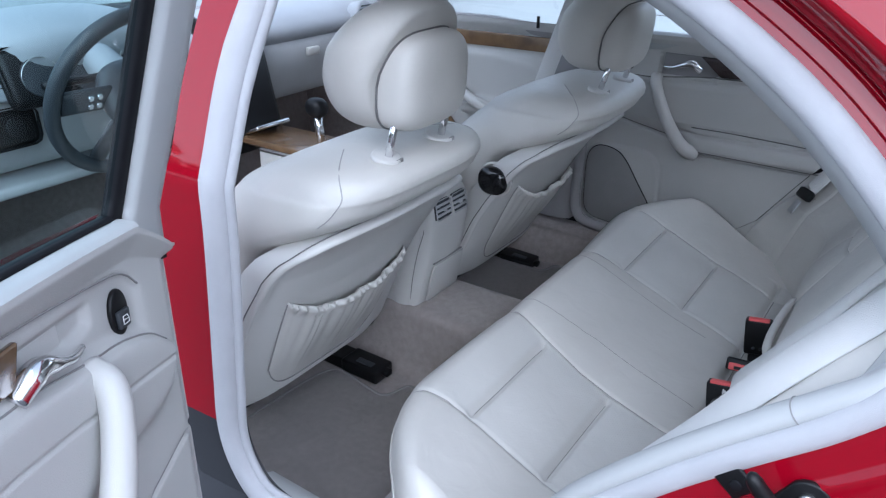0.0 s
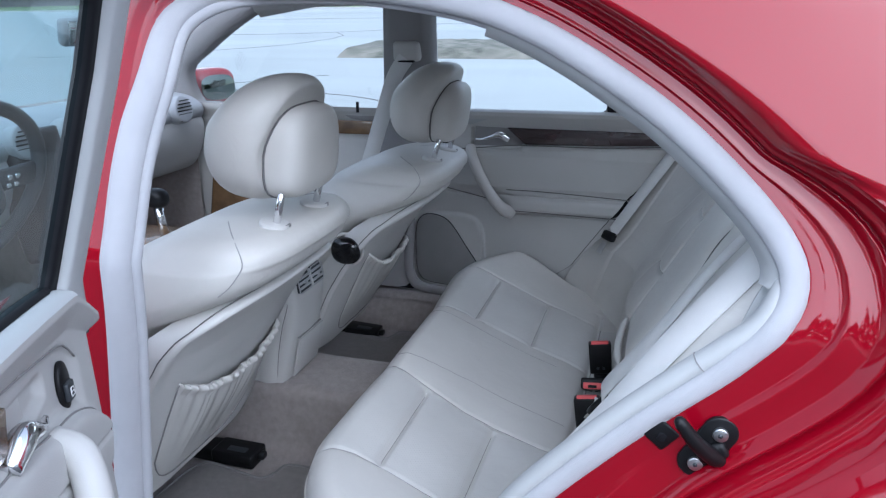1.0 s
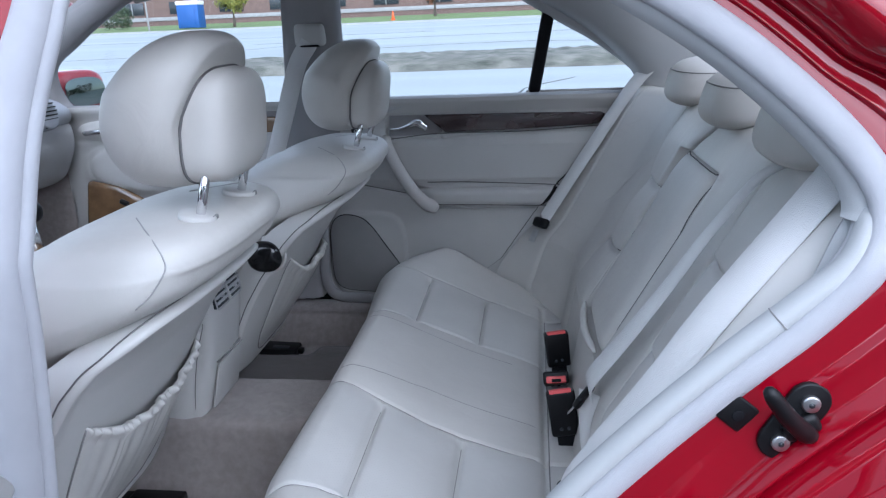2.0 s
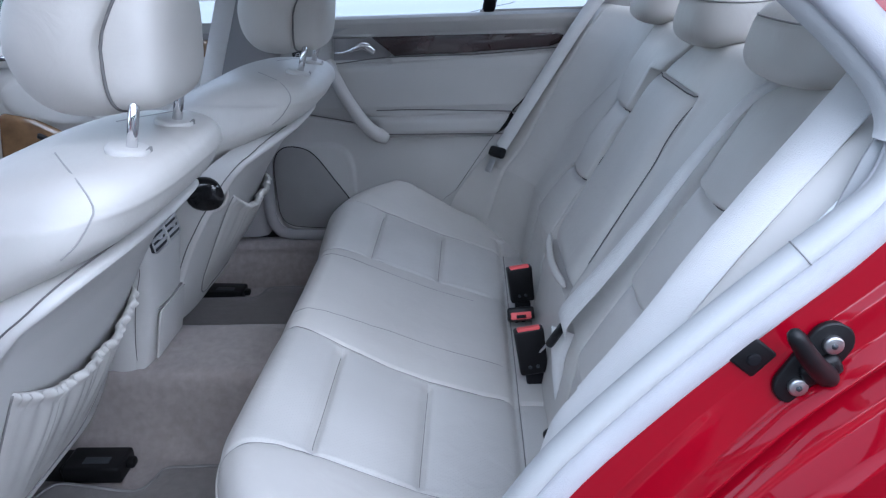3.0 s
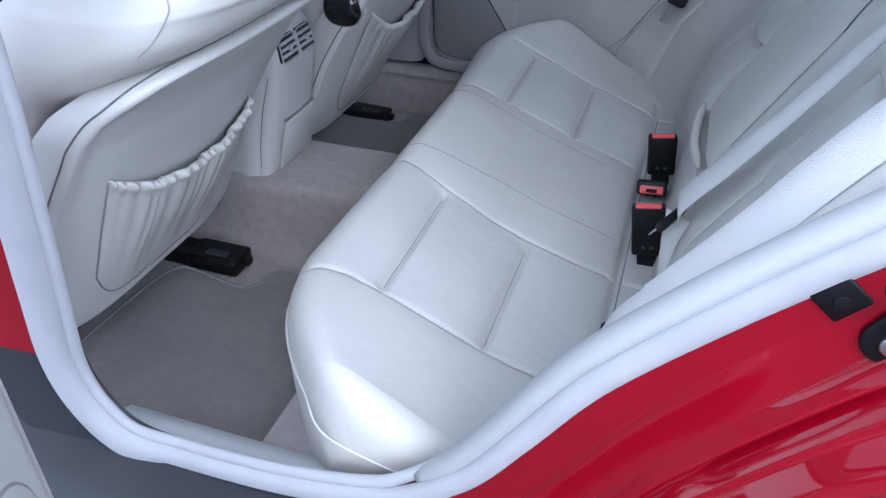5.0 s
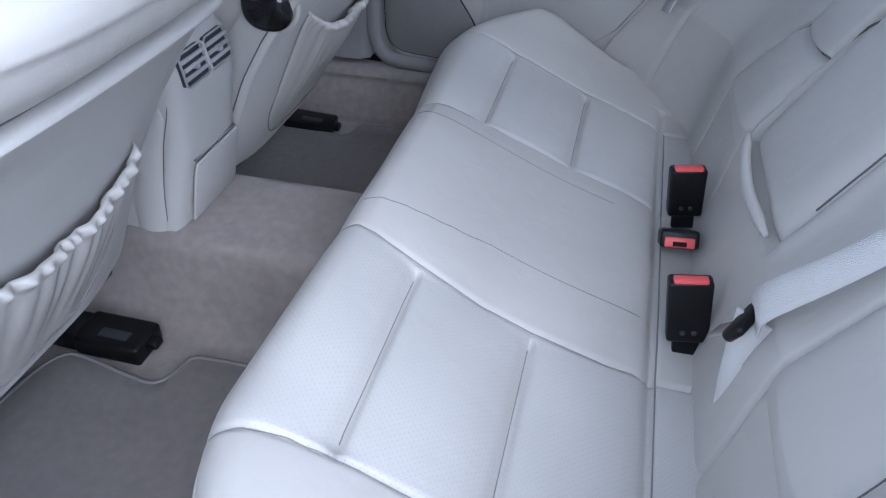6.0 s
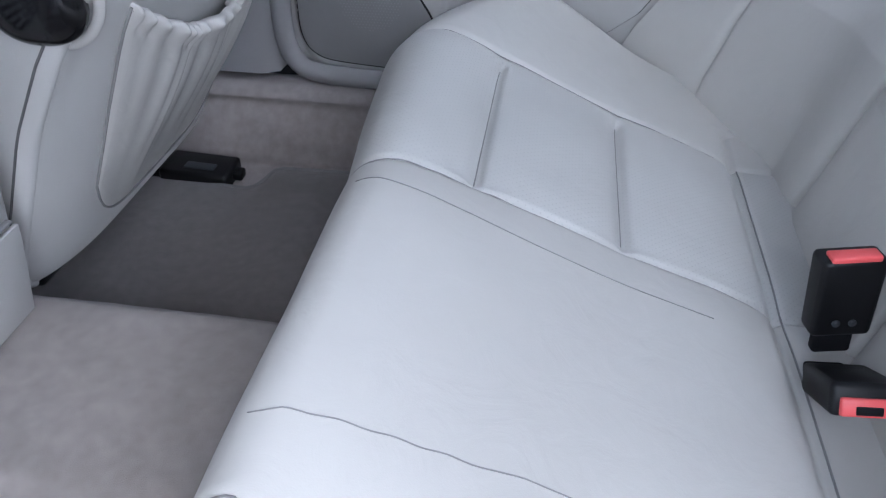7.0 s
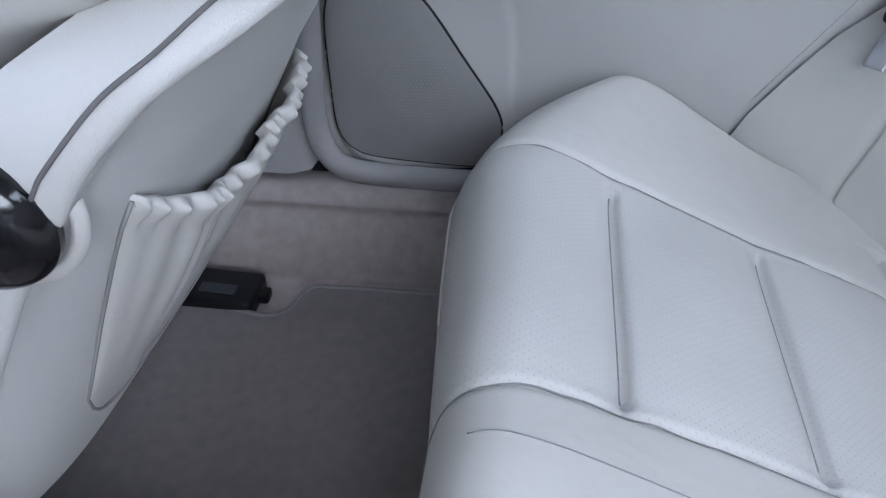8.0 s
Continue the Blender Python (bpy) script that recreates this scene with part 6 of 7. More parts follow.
    sx, sz = (0.0, 0.0) if side > 0 else (0.010, -0.006)
    here = lambda X, D, Z: place(X + sx, D, Z + sz)
    sw = part("window_switch", slab([(-0.590 + 0.017 * math.cos(k), 0.905 + 0.026 * math.sin(k)) for k in np.linspace(0, 2 * np.pi, 24, endpoint=False)], 0.006, lambda u, v, w: tuple(np.ravel(here(np.array(u), np.array(sd - 0.001 + w), np.array(v)))), 0.002), M_BLACK, d, "black oval window switch")
    part("switch_key", slab([(-0.600, 0.888), (-0.580, 0.888), (-0.579, 0.908), (-0.601, 0.908)], 0.006, lambda u, v, w: tuple(np.ravel(here(np.array(u), np.array(sd + 0.004 + w), np.array(v)))), 0.002), M_WHEEL, sw)
    mark = []
    for a0, b0 in (((-0.5955, 0.893), (-0.5845, 0.893)), ((-0.5845, 0.893), (-0.5845, 0.902)), ((-0.5845, 0.902), (-0.593, 0.902)), ((-0.593, 0.902), (-0.5955, 0.8975)), ((-0.5955, 0.8975), (-0.5955, 0.893)), ((-0.5955, 0.8975), (-0.5845, 0.8975))):
        pth = [np.ravel(here(np.array(a0[0]), np.array(sd + 0.0105), np.array(a0[1]))), np.ravel(here(np.array(b0[0]), np.array(sd + 0.0105), np.array(b0[1])))]
        mark.append(tube(pth, 0.0006, 4, up=(0, 0, 1) if abs(a0[1] - b0[1]) < 0.001 else (1, 1, 0)))
    vv, ff = [], []
    for v, f in mark:
        ff += [tuple(i + len(vv) for i in q) for q in f]
        vv += list(v)
    solid("switch_symbol", vv, ff, M_WHITE, sw, "white window symbol")
    # pull handle
    pp = smooth_path([(-0.505, 0.0, 0.868), (-0.495, 0.028, 0.852), (-0.465, 0.040, 0.79), (-0.425, 0.042, 0.725), (-0.390, 0.034, 0.683), (-0.365, 0.012, 0.668)], 40)
    path = np.stack([np.ravel(place(np.array(p[0]), np.array(p[1]), np.array(p[2]))) for p in pp])
    v, f = tube(path, np.interp(np.arange(40), [0, 6, 30, 39], [0.017, 0.0165, 0.018, 0.022]), 14)
    solid("pull_handle", v, f, M_PLASTIC, d, "smooth grey pull handle")
    # speaker grille; on the far door panel and gasket are coloured darker for shade
    out = [tuple(p) for p in smooth_path([(-0.690, 0.60), (-0.693, 0.50), (-0.689, 0.437), (-0.665, 0.408), (-0.62, 0.399), (-0.515, 0.394), (-0.484, 0.402), (-0.474, 0.43), (-0.476, 0.472), (-0.522, 0.545), (-0.568, 0.612), (-0.605, 0.638), (-0.660, 0.640)], 60, True)]
    if side < 0:
        out = [(x + 0.03, z - 0.02) for x, z in out]
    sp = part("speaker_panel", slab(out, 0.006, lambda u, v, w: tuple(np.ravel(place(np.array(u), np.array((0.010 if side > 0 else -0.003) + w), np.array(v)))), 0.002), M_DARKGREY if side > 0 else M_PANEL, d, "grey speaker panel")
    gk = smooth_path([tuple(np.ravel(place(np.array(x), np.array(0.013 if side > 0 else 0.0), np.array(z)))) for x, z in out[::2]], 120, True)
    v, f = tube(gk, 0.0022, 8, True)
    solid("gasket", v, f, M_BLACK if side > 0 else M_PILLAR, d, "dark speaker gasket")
    dots_v, dots_f = [], []
    for i in range(-11, 12):
        for j in range(-11, 12):
            u, v = 0.0052 * (i + 0.5 * (j % 2)), 0.0045 * j
            if u * u + v * v < 0.050 ** 2:
                n = len(dots_v)
                dots_v += [np.ravel(place(np.array(-0.575 + u + 0.0011 * math.cos(k)), np.array(0.0168 if side > 0 else 0.0036), np.array(0.505 + v + 0.0011 * math.sin(k)))) for k in np.linspace(0, 2 * np.pi, 6, endpoint=False)]
                dots_f.append(tuple(range(n, n + 6)))
    solid("grille_holes", dots_v, dots_f, M_PILLAR, sp, "dark perforated speaker field", smooth=False)
    if side > 0:
        for nm, pts in (("joint", [(-0.384, 0.741), (-0.26, 0.740), (-0.03, 0.730), (0.02, 0.728)]), ("joint", [(-0.372, 0.677), (-0.25, 0.674), (-0.03, 0.668)]), ("joint", [(-0.62, 0.742), (-0.53, 0.722), (-0.455, 0.706)]), ("joint", [(-0.60, 0.868), (-0.50, 0.869), (-0.335, 0.884), (-0.10, 0.886), (0.13, 0.898)])):
            pp = smooth_path(pts, 50)
            pth = np.stack([np.ravel(place(np.array(q[0]), bulge(np.array([[q[0]]]), np.array([[q[1]]]))[0, 0] + 0.0006, np.array(q[1]))) for q in pp])
            v, f = tube(pth, 0.0016, 6)
            solid(nm, v, f, M_GAP, d)
    # lock pin
    path = [np.ravel(place(np.array(0.030), np.array(0.036 if side > 0 else 0.0), np.array(z))) for z in (0.972, 0.992, 1.004)]
    v, f = tube(path, np.array([0.0045, 0.0045, 0.006]), 10)
    solid("lock_pin", v, f, M_BLACK, d, "black lock pin")
    # pane divider
    a0, b0 = np.ravel(place(np.array(-0.072), np.array(-0.012), np.array(0.98))), np.ravel(place(np.array(-0.03), np.array(-0.012 - side_lean(1.21)), np.array(1.21)))
    v, f = tube([a0, (a0 + b0) / 2, b0], 0.017, 8, False, (1.0, 0.35), up=tuple(np.ravel(place(np.array(0.0), np.array(1.0), np.array(0.0))) - np.ravel(place(np.array(0.0), np.array(0.0), np.array(0.0)))))
    solid("pane_divider", v, f, M_RUBBER, d, "black window divider bar")
    # outer skin and edge
    def outer(X, Z):
        return place(X, -(ybody(Z) - 0.73), Z)
    xs, zs = np.linspace(-0.70, 0.245, 50), np.linspace(0.38, 0.975, 30)
    X, Z = np.meshgrid(xs, zs, indexing="ij")
    X = -0.70 + (X + 0.70) * (np.interp(Z, [p[1] for p in REAR_CUT], [p[0] for p in REAR_CUT]) + 0.10 + 0.70) / 0.945
    solid("outer_skin", *sheet(outer(X, Z)), M_RED, d, "glossy red outer panel")
    for col, mat, nm in ((0, M_RUBBER, "front_edge"), (-1, M_RED if side < 0 else M_RUBBER, "rear_edge")):
        a1, a2 = g[col], outer(X, Z)[col]
        a2 = np.stack([np.interp(g[col][:, 2], a2[:, 2], a2[:, k]) for k in range(3)], 1)
        solid(nm, *sheet(np.stack([a1, a1 * 0.5 + a2 * 0.5, a2], 1)), M_PANEL if col == 0 else mat, d)
    return d


def side_lean(z):
    return -0.35 * max(0.0, z - 0.97)


def build_doors():
    right = lambda X, D, Z: np.stack(np.broadcast_arrays(X, 0.735 - D, Z), -1)
    rear_door(1, right, "closed rear door, grey lining with wood strip and armrest")
    # the open door turns about its hinge on the centre pillar
    th = radians(60.5)
    hx, hy = -0.588, -0.878
    def left(X, D, Z):
        X, D, Z = np.broadcast_arrays(np.asarray(X, float), np.asarray(D, float), np.asarray(Z, float))
        # the hinges lean, so the door rises a little as it opens
        u, w = X + 0.745 - 0.154 * (Z - 0.7), D + 0.050 - 0.06 * (Z - 0.7)
        return np.stack([hx + u * math.cos(th) + w * math.sin(th), hy - u * math.sin(th) + w * math.cos(th), Z + 0.08 * np.tanh(1.92 * (X + 0.745))], -1)
    d = rear_door(-1, left, "open rear door, pale lining with chrome handle", -0.710)
    # window frame and glass of the open door
    lean = lambda Z: -0.35 * np.maximum(0, np.asarray(Z) - 0.985)
    inner = [(-0.606, 0.998), (-0.592, 0.998), (-0.20, 0.998), (0.10, 0.992), (0.20, 1.0), (0.195, 1.04), (0.08, 1.13), (-0.06, 1.215), (-0.2, 1.275), (-0.34, 1.305), (-0.53, 1.308), (-0.585, 1.285), (-0.600, 1.22)]
    outerl = [(-0.700, 0.925), (-0.605, 0.972), (-0.20, 0.965), (0.10, 0.960), (0.24, 0.97), (0.255, 1.04), (0.12, 1.165), (-0.03, 1.255), (-0.18, 1.32), (-0.34, 1.35), (-0.58, 1.355), (-0.684, 1.32), (-0.700, 1.22)]
    a, b = straight_path(inner), straight_path(outerl)
    P = lambda p, off: left(p[:, 0], off + 0.35 * np.maximum(0, p[:, 1] - 0.985), p[:, 1])
    at = lambda k, off: P(b * (1 - k) + a * k, off)
    solid("frame_lining", *sheet(np.stack([at(0, -0.008), at(0.06, 0.002), at(0.3, 0.006), at(0.68, 0.004), at(0.78, 0.001), at(0.80, -0.012)], 1), wrap_u=True), M_TRIM, d, "pale window frame lining")
    solid("glass_seal", *sheet(np.stack([at(0.80, -0.010), at(0.84, -0.007), at(0.95, -0.010), at(1.0, -0.012), at(1.0, -0.02)], 1), wrap_u=True), M_RUBBER, d, "black glass channel")
    solid("frame_outer", *sheet(np.stack([at(0, -0.009), at(0, -0.030), at(1.0, -0.024), at(1.0, -0.02)], 1), wrap_u=True), M_RUBBER, d)
    v, f = tube(at(-0.05, -0.012), 0.008, 8, True, up=(0.85, 0.53, 0))
    solid("frame_seal", v, f, M_RUBBER, d, "black door weatherstrip")
    g = P(a[::-2], -0.016)
    w = solid("glass", g, [tuple(range(len(g)))], M_GLASSD, d, "clear lightly tinted pane", smooth=False)
    w.visible_shadow = False
    # front right door lining
    fd = thing("front_door", (-1.1, 0.73, 0.42), "closed front door with grey lining and wood strip", "car door")
    def bulge(X, Z):
        b = 0.02 * np.clip((Z - 0.945) / 0.03, 0, 1)
        q = np.abs((X + 1.12) / 0.33) ** 2.5 + np.abs((Z - 0.80) / 0.085) ** 2.5
        b = b + 0.022 / (1 + np.exp((q - 1) * 9)) + groove(q - 1, 0.05, 0.006)
        b += 0.05 * np.exp(-((Z - 0.70) / 0.03) ** 4) * (X > -1.15)
        b += groove(Z - 0.885, 0.004, 0.004)
        return b
    g = door_panel_grid(1, right, -1.56, -0.80, 0.36, 0.99, bulge, 110, 80)
    solid("lining", *sheet(g), M_PANEL, fd)
    rgt = lambda o: (lambda u, v, w: (u, 0.735 - o - w, v))
    part("wood_strip", slab([(-1.18, 0.90), (-0.82, 0.90), (-0.82, 0.945), (-1.22, 0.945)], 0.008, rgt(0.004), 0.003), M_WOODL, fd, "glossy brown burl wood strip")
    part("handle_plate", slab([(-1.40 + 0.07 * math.cos(k), 0.915 + 0.03 * math.sin(k)) for k in np.linspace(0, 6.28, 24, endpoint=False)], 0.006, rgt(0.002), 0.002), M_PLASTIC, fd)
    pp = smooth_path([(-1.44, 0.715, 0.91), (-1.40, 0.705, 0.915), (-1.35, 0.712, 0.918)], 16)
    v, f = tube(pp, 0.008, 10)
    solid("door_handle", v, f, M_CHROME, fd, "chrome release lever")
    pp = smooth_path([(-1.24, 0.73, 0.83), (-1.22, 0.68, 0.81), (-1.12, 0.665, 0.75), (-1.02, 0.67, 0.71), (-0.98, 0.70, 0.70)], 30)
    v, f = tube(pp, 0.018, 12)
    solid("pull_handle", v, f, M_PLASTIC, fd)
    part("pocket", slab([(-1.50, 0.55), (-1.22, 0.55), (-1.17, 0.60), (-1.24, 0.68), (-1.36, 0.745), (-1.46, 0.765)], 0.03, rgt(0.0), 0.015), M_WOODL, fd, "tan burl lower panel")
    part("seat_knob", box((0.03, 0.014, 0.016), (-1.34, 0.70, 0.695), 0.005, (0, 25, 0)), M_BLACK, fd, "black oval knob")
    part("lock_pin", drum(0.005, 0.035, (-0.878, 0.70, 0.993), (0, 0, 0), 10, 0.001), M_BLACK, fd)
    xs, zs = np.linspace(-1.74, -0.71, 30), np.linspace(0.30, 0.965, 16)
    X, Z = np.meshgrid(xs, zs, indexing="ij")
    solid("outer_skin", *sheet(np.stack([X, ybody(Z), Z], -1)), M_RED, fd)
    # outside mirror; its glass colour paints the reflection of dark trees
    m = thing("door_mirror", (-1.50, 0.86, 0.98), "red door mirror, dark reflection put into its glass colour", "mirror")
    v, f = blob((-1.605, 0.942, 1.022), (0.056, 0.112, 0.070), 3.4, 40, 24, turn=(0, 0, -15))
    solid("housing", v, f, M_RED, m)
    out = [(0.080 * math.copysign(abs(math.cos(k)) ** 0.7, math.cos(k)), 1.022 + 0.046 * math.copysign(abs(math.sin(k)) ** 0.7, math.sin(k))) for k in np.linspace(0, 2 * np.pi, 40, endpoint=False)]
    part("glass", slab(out, 0.004, lambda u, v, w: (-1.548 + w + 0.259 * u - 0.065 * (v - 1.022), 0.928 + 0.966 * u, v), 0.001), M_MIRRORD, m)
    v, f = tube([(-1.60, 0.76, 0.985), (-1.60, 0.84, 0.99), (-1.605, 0.88, 1.0)], 0.03, 12, False, (1, 0.6))
    solid("arm", v, f, M_RED, m)


# ---- belts, buckles, striker, mats ----
def webbing(name, pts, width, parent, face=(1, 0, 0), n=60, thick=0.0012, label=""):
    p = smooth_path(pts, n)
    tan = np.gradient(p, axis=0)
    tan /= np.linalg.norm(tan, axis=1, keepdims=True)
    nrm = np.broadcast_to(np.array(face, float), p.shape) if np.ndim(face) == 1 else smooth_path(face, n)
    side = np.cross(tan, nrm)
    side /= np.linalg.norm(side, axis=1, keepdims=True)
    nn = np.cross(side, tan)
    wide = np.interp(np.linspace(0, 1, n), np.linspace(0, 1, np.size(width)), np.ravel(width))[:, None]
    rows = [p + side * wide / 2 * k + nn * thick * s for k, s in ((-1, 0), (-0.96, 1), (0, 1.2), (0.96, 1), (1, 0), (0.96, -1), (0, -1), (-0.96, -1))]
    return solid(name, *sheet(np.stack(rows, 1), wrap_v=True), M_WEB, parent, label)


def build_belts():
    back = lambda y, z, out=0.02: (0.044 + 0.56 * (z - 0.586) - out, y, z)
    nb = (-0.87, 0, 0.49)
    # right belt down the flank
    b = thing("seat_belt", (0.24, 0.66, 1.0), "grey rear seat belt hanging beside the seat wing", "seat belt", "rear seat belts")
    webbing("webbing", [(0.325, 0.645, 1.12), (0.216, 0.668, 1.035), (0.080, 0.672, 0.832), (-0.040, 0.676, 0.64)], 0.046, b, (-0.70, -0.60, 0.40))
    webbing("webbing", [(-0.040, 0.676, 0.64), (-0.02, 0.71, 0.58), (0.0, 0.71, 0.50), (0.01, 0.70, 0.42)], 0.046, b, (-0.70, -0.60, 0.40))
    tg = part("tongue", box((0.018, 0.058, 0.03), (-0.050, 0.670, 0.628), 0.008, (0, 30, 40)), M_BLACK, b, "black tongue grip")
    part("blade", box((0.003, 0.024, 0.04), (-0.070, 0.666, 0.592), 0.002, (0, 30, 40)), M_STEEL, tg, "steel latch blade")
    # centre belt over the backrest
    b = thing("seat_belt", (0.26, -0.20, 0.99), "grey belt running down over the backrest", "seat belt", "rear seat belts")
    webbing("webbing", [(0.36, -0.385, 0.985), (0.305, -0.378, 1.002), back(-0.368, 0.982, 0.022), back(-0.350, 0.90, 0.036), back(-0.332, 0.80, 0.038), back(-0.306, 0.70, 0.040), back(-0.276, 0.62, 0.040), (0.022, -0.262, 0.586)], (0.016, 0.013, 0.016, 0.023, 0.033, 0.044), b, [(-0.35, -0.9, 0.25), (-0.35, -0.9, 0.25), (-0.42, -0.85, 0.3), (-0.48, -0.78, 0.35), (-0.62, -0.60, 0.45), (-0.80, -0.3, 0.5)])
    webbing("webbing", [(0.022, -0.262, 0.586), (0.016, -0.262, 0.53), (0.020, -0.262, 0.46), (0.03, -0.262, 0.41)], (0.040, 0.022, 0.018, 0.018), b, (-0.5, -0.9, 0.2))
    tg = part("tongue", box((0.015, 0.056, 0.026), (0.014, -0.264, 0.582), 0.006, (20, 30, -25), 3, 0.8), M_BLACK, b, "black tongue grip")
    part("blade", box((0.003, 0.024, 0.042), (0.000, -0.252, 0.556), 0.002, (20, 35, -25)), M_STEEL, tg, "steel latch blade")
    # left belt, seen on edge beside the seat wing
    b = thing("seat_belt", (0.24, -0.655, 1.0), "grey seat belt lying along the seat wing", "seat belt", "rear seat belts")
    webbing("webbing", [(0.29, -0.625, 1.125), (0.228, -0.642, 1.04), (0.122, -0.644, 0.893), (0.062, -0.645, 0.800), (0.0, -0.640, 0.708)], 0.047, b, (-0.70, -0.45, 0.55))
    webbing("webbing", [(0.0, -0.640, 0.708), (-0.030, -0.630, 0.66), (-0.048, -0.622, 0.58), (-0.04, -0.62, 0.46)], (0.044, 0.024, 0.016, 0.016), b, (-0.70, -0.45, 0.55))
    part("tongue", box((0.020, 0.064, 0.014), (-0.019, -0.592, 0.640), 0.006, (-14, -20, -32), 3), M_BLACK, b, "black tongue grip")
    # buckles standing in the gap
    def buckle(x, y, z, rx, ry, rz, h, label, face):
        k = thing("belt_buckle", (x, y, z - h), label, "belt buckle", "rear belt buckles")
        m = pose(x, y, z, rx, ry, 0) @ pose(0, 0, 0, 0, 0, 90 + rz)
        bm = box((0.026, 0.052, h), (0, 0, -h / 2), 0.005, taper=1.06, segments=3)
        bm.transform(m)
        part("housing", bm, M_BLACK, k)
        if face == "top":
            bm = box((0.015, 0.042, 0.008), (-0.005, 0, -0.0005), 0.002)
        else:
            bm = box((0.008, 0.044, 0.022), (-0.0125, 0, -0.016), 0.002)
        bm.transform(m)
        button = part("button", bm, M_BUTTON, k, "red release button")
        if rx > 30:
            bm = box((0.007, 0.020, 0.004), (-0.007, 0, 0.0025), 0.001)
            bm.transform(m)
            part("slot", bm, M_RUBBER, button)
        bm = box((0.012, 0.034, 0.03), (0.002, 0, -h - 0.010), 0.003)
        bm.transform(m)
        part("stalk", bm, M_RUBBER, k)
        for i in (-1, 1):
            bm = drum(0.0035, 0.003, (-0.0135, 0.007 * i, -h + 0.016), (0, 90, 0), 10, 0)
            bm.transform(m)
            part("rivet", bm, M_WHEEL, k)
    buckle(-0.022, 0.164, 0.508, -6, -6, 8, 0.080, "black belt buckle with a red button by the seat back", "top")
    buckle(-0.024, 0.045, 0.455, 58, 0, 4, 0.070, "low black buckle lying with its red button forward", "top")
    buckle(-0.022, -0.112, 0.508, -10, -8, 4, 0.088, "black belt buckle with a red button by the seat back", "top")


def build_striker():
    s = thing("door_striker", (0.17, -0.755, 0.82), "black hook-shaped door striker with two screws", "door striker")
    b1, b2 = np.array([0.181, 0.846]), np.array([0.158, 0.805])
    ax = (b1 - b2) / np.linalg.norm(b1 - b2)
    nx = np.array([ax[1], -ax[0]])
    c = (b1 + b2) / 2
    out = []
    for k in np.linspace(0, 2 * np.pi, 40, endpoint=False):
        u, w = math.cos(k), math.sin(k)
        r = 0.0195
        cc = c + ax * (0.0235 if u > 0 else -0.0235)
        out.append(tuple(cc + ax * r * u + nx * r * w * (1.0)))
    on = lambda u, v, w: (u, -(float(yside(v)) + 0.004 + w), v)
    part("plate", slab(out, 0.007, on, 0.002), M_BLACK, s)
    # hook
    q = np.stack([c + nx * 0.020 - ax * 0.004, c + nx * 0.004, c - nx * 0.020 + ax * 0.008, c - nx * 0.044 + ax * 0.019, c - nx * 0.056 + ax * 0.025])
    h = [(k[0], y, k[1]) for k, y in zip(q, (-0.757, -0.766, -0.777, -0.782, -0.783))]
    v, f = tube(smooth_path(h, 30), np.interp(np.arange(30), [0, 4, 20, 26, 28, 29], [0.0075, 0.0100, 0.0082, 0.0074, 0.0055, 0.002]), 14, False, (1.0, 1.0), up=(0, 1, 0))
    solid("hook", v, f, M_BLACK, s)
    part("web", box((0.034, 0.012, 0.020), (c[0] + 0.006 * nx[0], -0.758, c[1] + 0.006 * nx[1]), 0.005, (0, -29, 0)), M_BLACK, s)
    for b in (b1, b2):
        sc = part("screw", drum(0.0085, 0.006, (b[0], -(0.745 + 0.013), b[1]), (90, 0, 0), 20, 0.0015), M_STEEL, s, "zinc socket screw")
        part("socket", drum(0.0028, 0.002, (b[0], -(0.745 + 0.0158), b[1]), (90, 0, 0), 6, 0), M_WHEEL, sc)
    p = thing("frame_plug", (0.118, -0.75, 0.82), "square black rubber plug in the door frame", "plug")
    part("cap", box((0.030, 0.005, 0.030), (0.119, -0.7495, 0.831), 0.0025, (0, 40, 0)), M_BLACK, p)
    part("button", drum(0.006, 0.004, (0.120, -0.752, 0.829), (90, 0, 0), 14, 0.001), M_RUBBER, p)


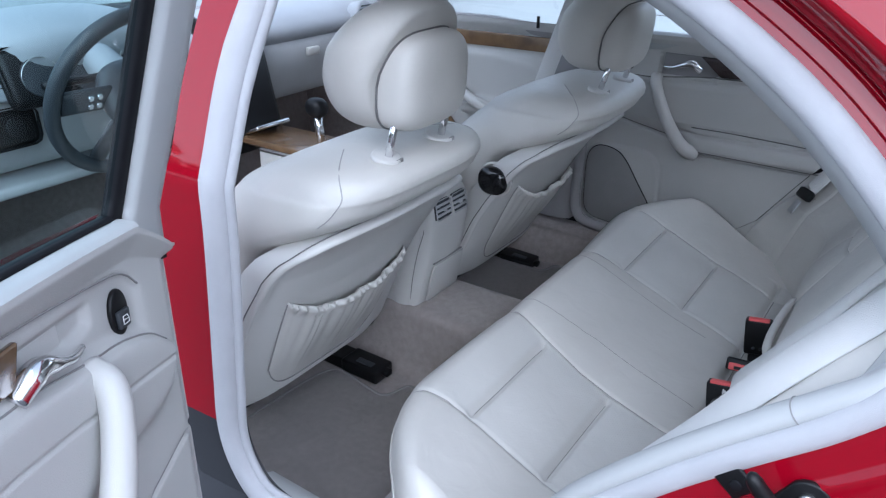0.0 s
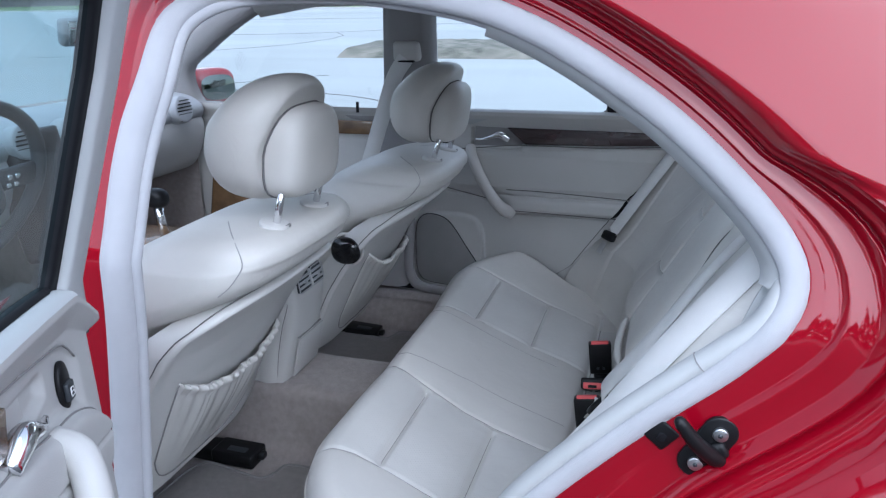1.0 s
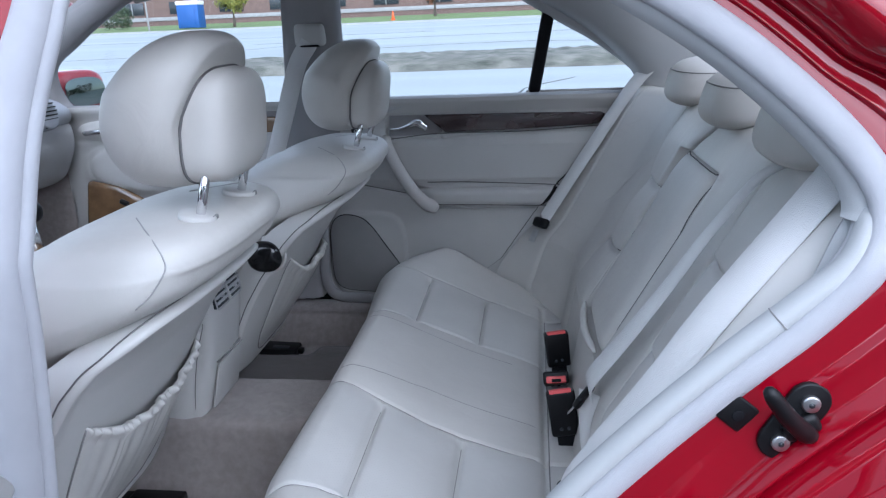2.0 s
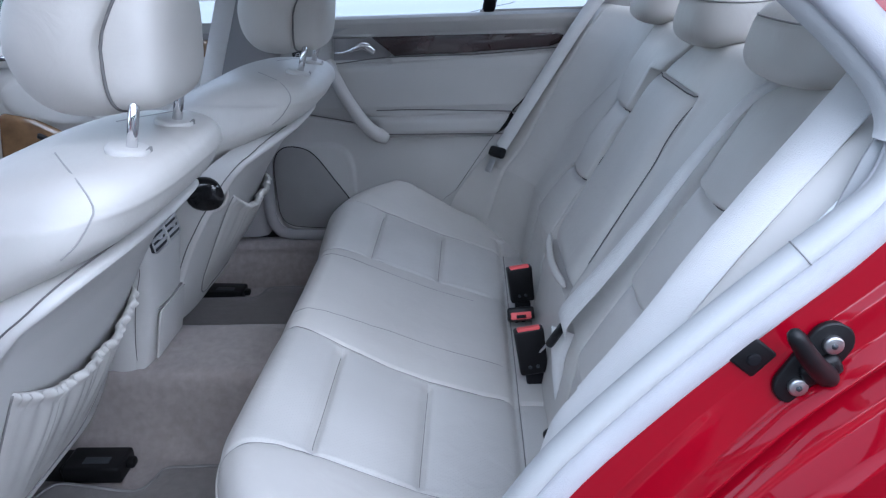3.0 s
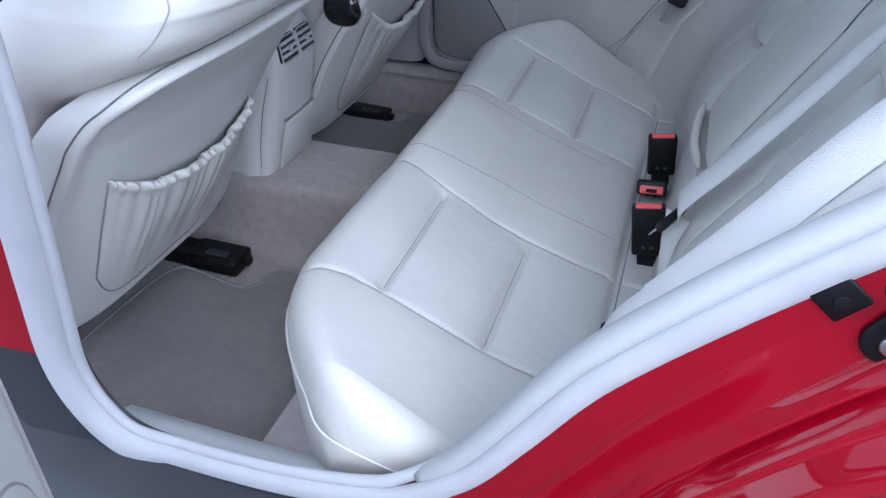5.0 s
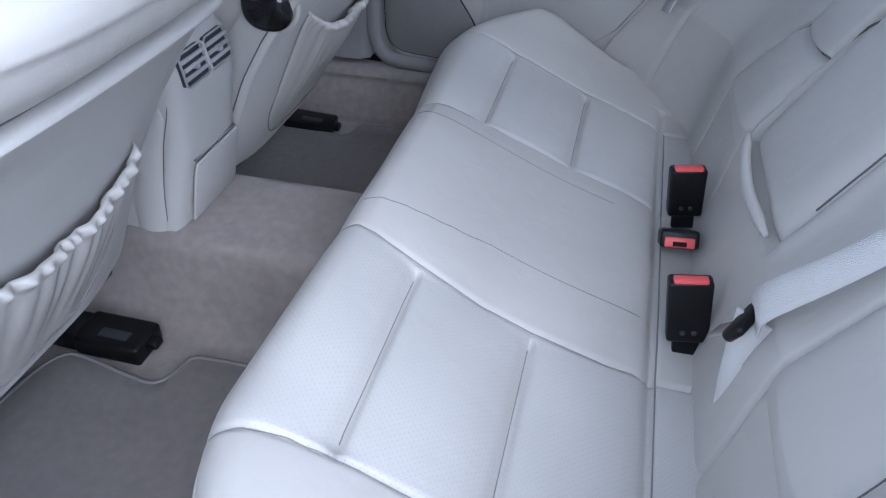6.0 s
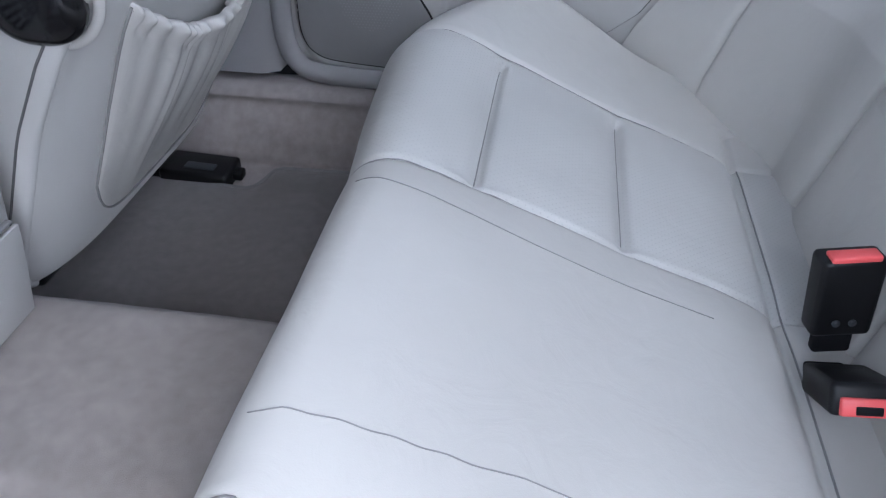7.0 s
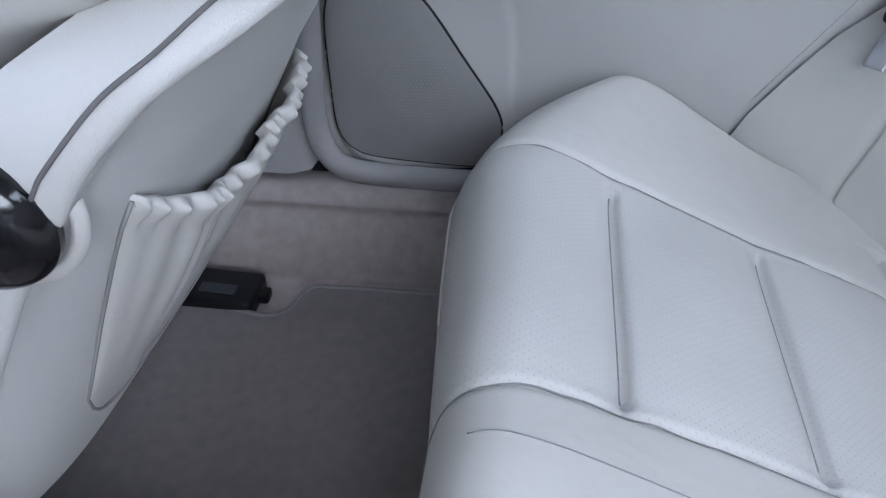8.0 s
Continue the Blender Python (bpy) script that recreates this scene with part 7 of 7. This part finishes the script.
def floor_mat(side, label):
    pts = [(-0.52, 0.20), (-0.515, 0.555), (-0.545, 0.605), (-0.60, 0.630), (-0.70, 0.640), (-0.742, 0.634), (-0.752, 0.610), (-0.78, 0.592), (-0.92, 0.566), (-0.945, 0.548), (-0.945, 0.40), (-0.935, 0.28), (-0.915, 0.236), (-0.89, 0.230), (-0.775, 0.250), (-0.745, 0.248), (-0.730, 0.225), (-0.722, 0.192), (-0.70, 0.184), (-0.56, 0.182)]
    if side > 0:
        pts = [(x, 0.775 - y + 0.02) for x, y in pts]
    p = smooth_path([(x, side * abs(y)) for x, y in pts], 120, True)
    m = thing("floor_mat", (-0.75, side * 0.4, 0.242), label, "floor mat", "rear floor mats")
    c = p.mean(0)
    rows = [np.stack([*(c + (p - c) * k).T, np.full(120, z)], 1) for k, z in ((1.0, 0.243), (0.998, 0.252), (0.985, 0.254), (0.8, 0.254), (0.5, 0.254), (0.2, 0.254), (0.0, 0.254))]
    solid("mat_carpet", *sheet(np.stack(rows, 1), wrap_u=True), M_MAT, m)
    v, f = tube(np.stack([p[:, 0], p[:, 1], np.full(120, 0.251)], 1), 0.005, 8, True)
    solid("binding", v, f, M_MATEDGE, m, "stitched pale edge binding")


build_console()
build_dash()
build_doors()
build_belts()
build_striker()
floor_mat(-1, "grey carpet floor mat with bound edge")
floor_mat(1, "grey carpet floor mat with bound edge")
# centre pillar belt on the far side
belt = thing("front_belt", (-0.70, 0.66, 0.5), "grey front seat belt in its pillar guide", "seat belt")
part("guide", box((0.085, 0.035, 0.06), (-0.672, 0.622, 1.175), 0.012, (0, 0, 0), 3), M_PLASTIC, belt, "grey belt height guide")
part("guide_slot", box((0.052, 0.02, 0.006), (-0.672, 0.612, 1.146), 0.002), M_BLACK, belt)
webbing("webbing", [(-0.672, 0.606, 1.155), (-0.711, 0.605, 1.097), (-0.752, 0.606, 0.985), (-0.793, 0.608, 0.871), (-0.83, 0.605, 0.76)], 0.048, belt, (0.25, -0.95, 0.1))
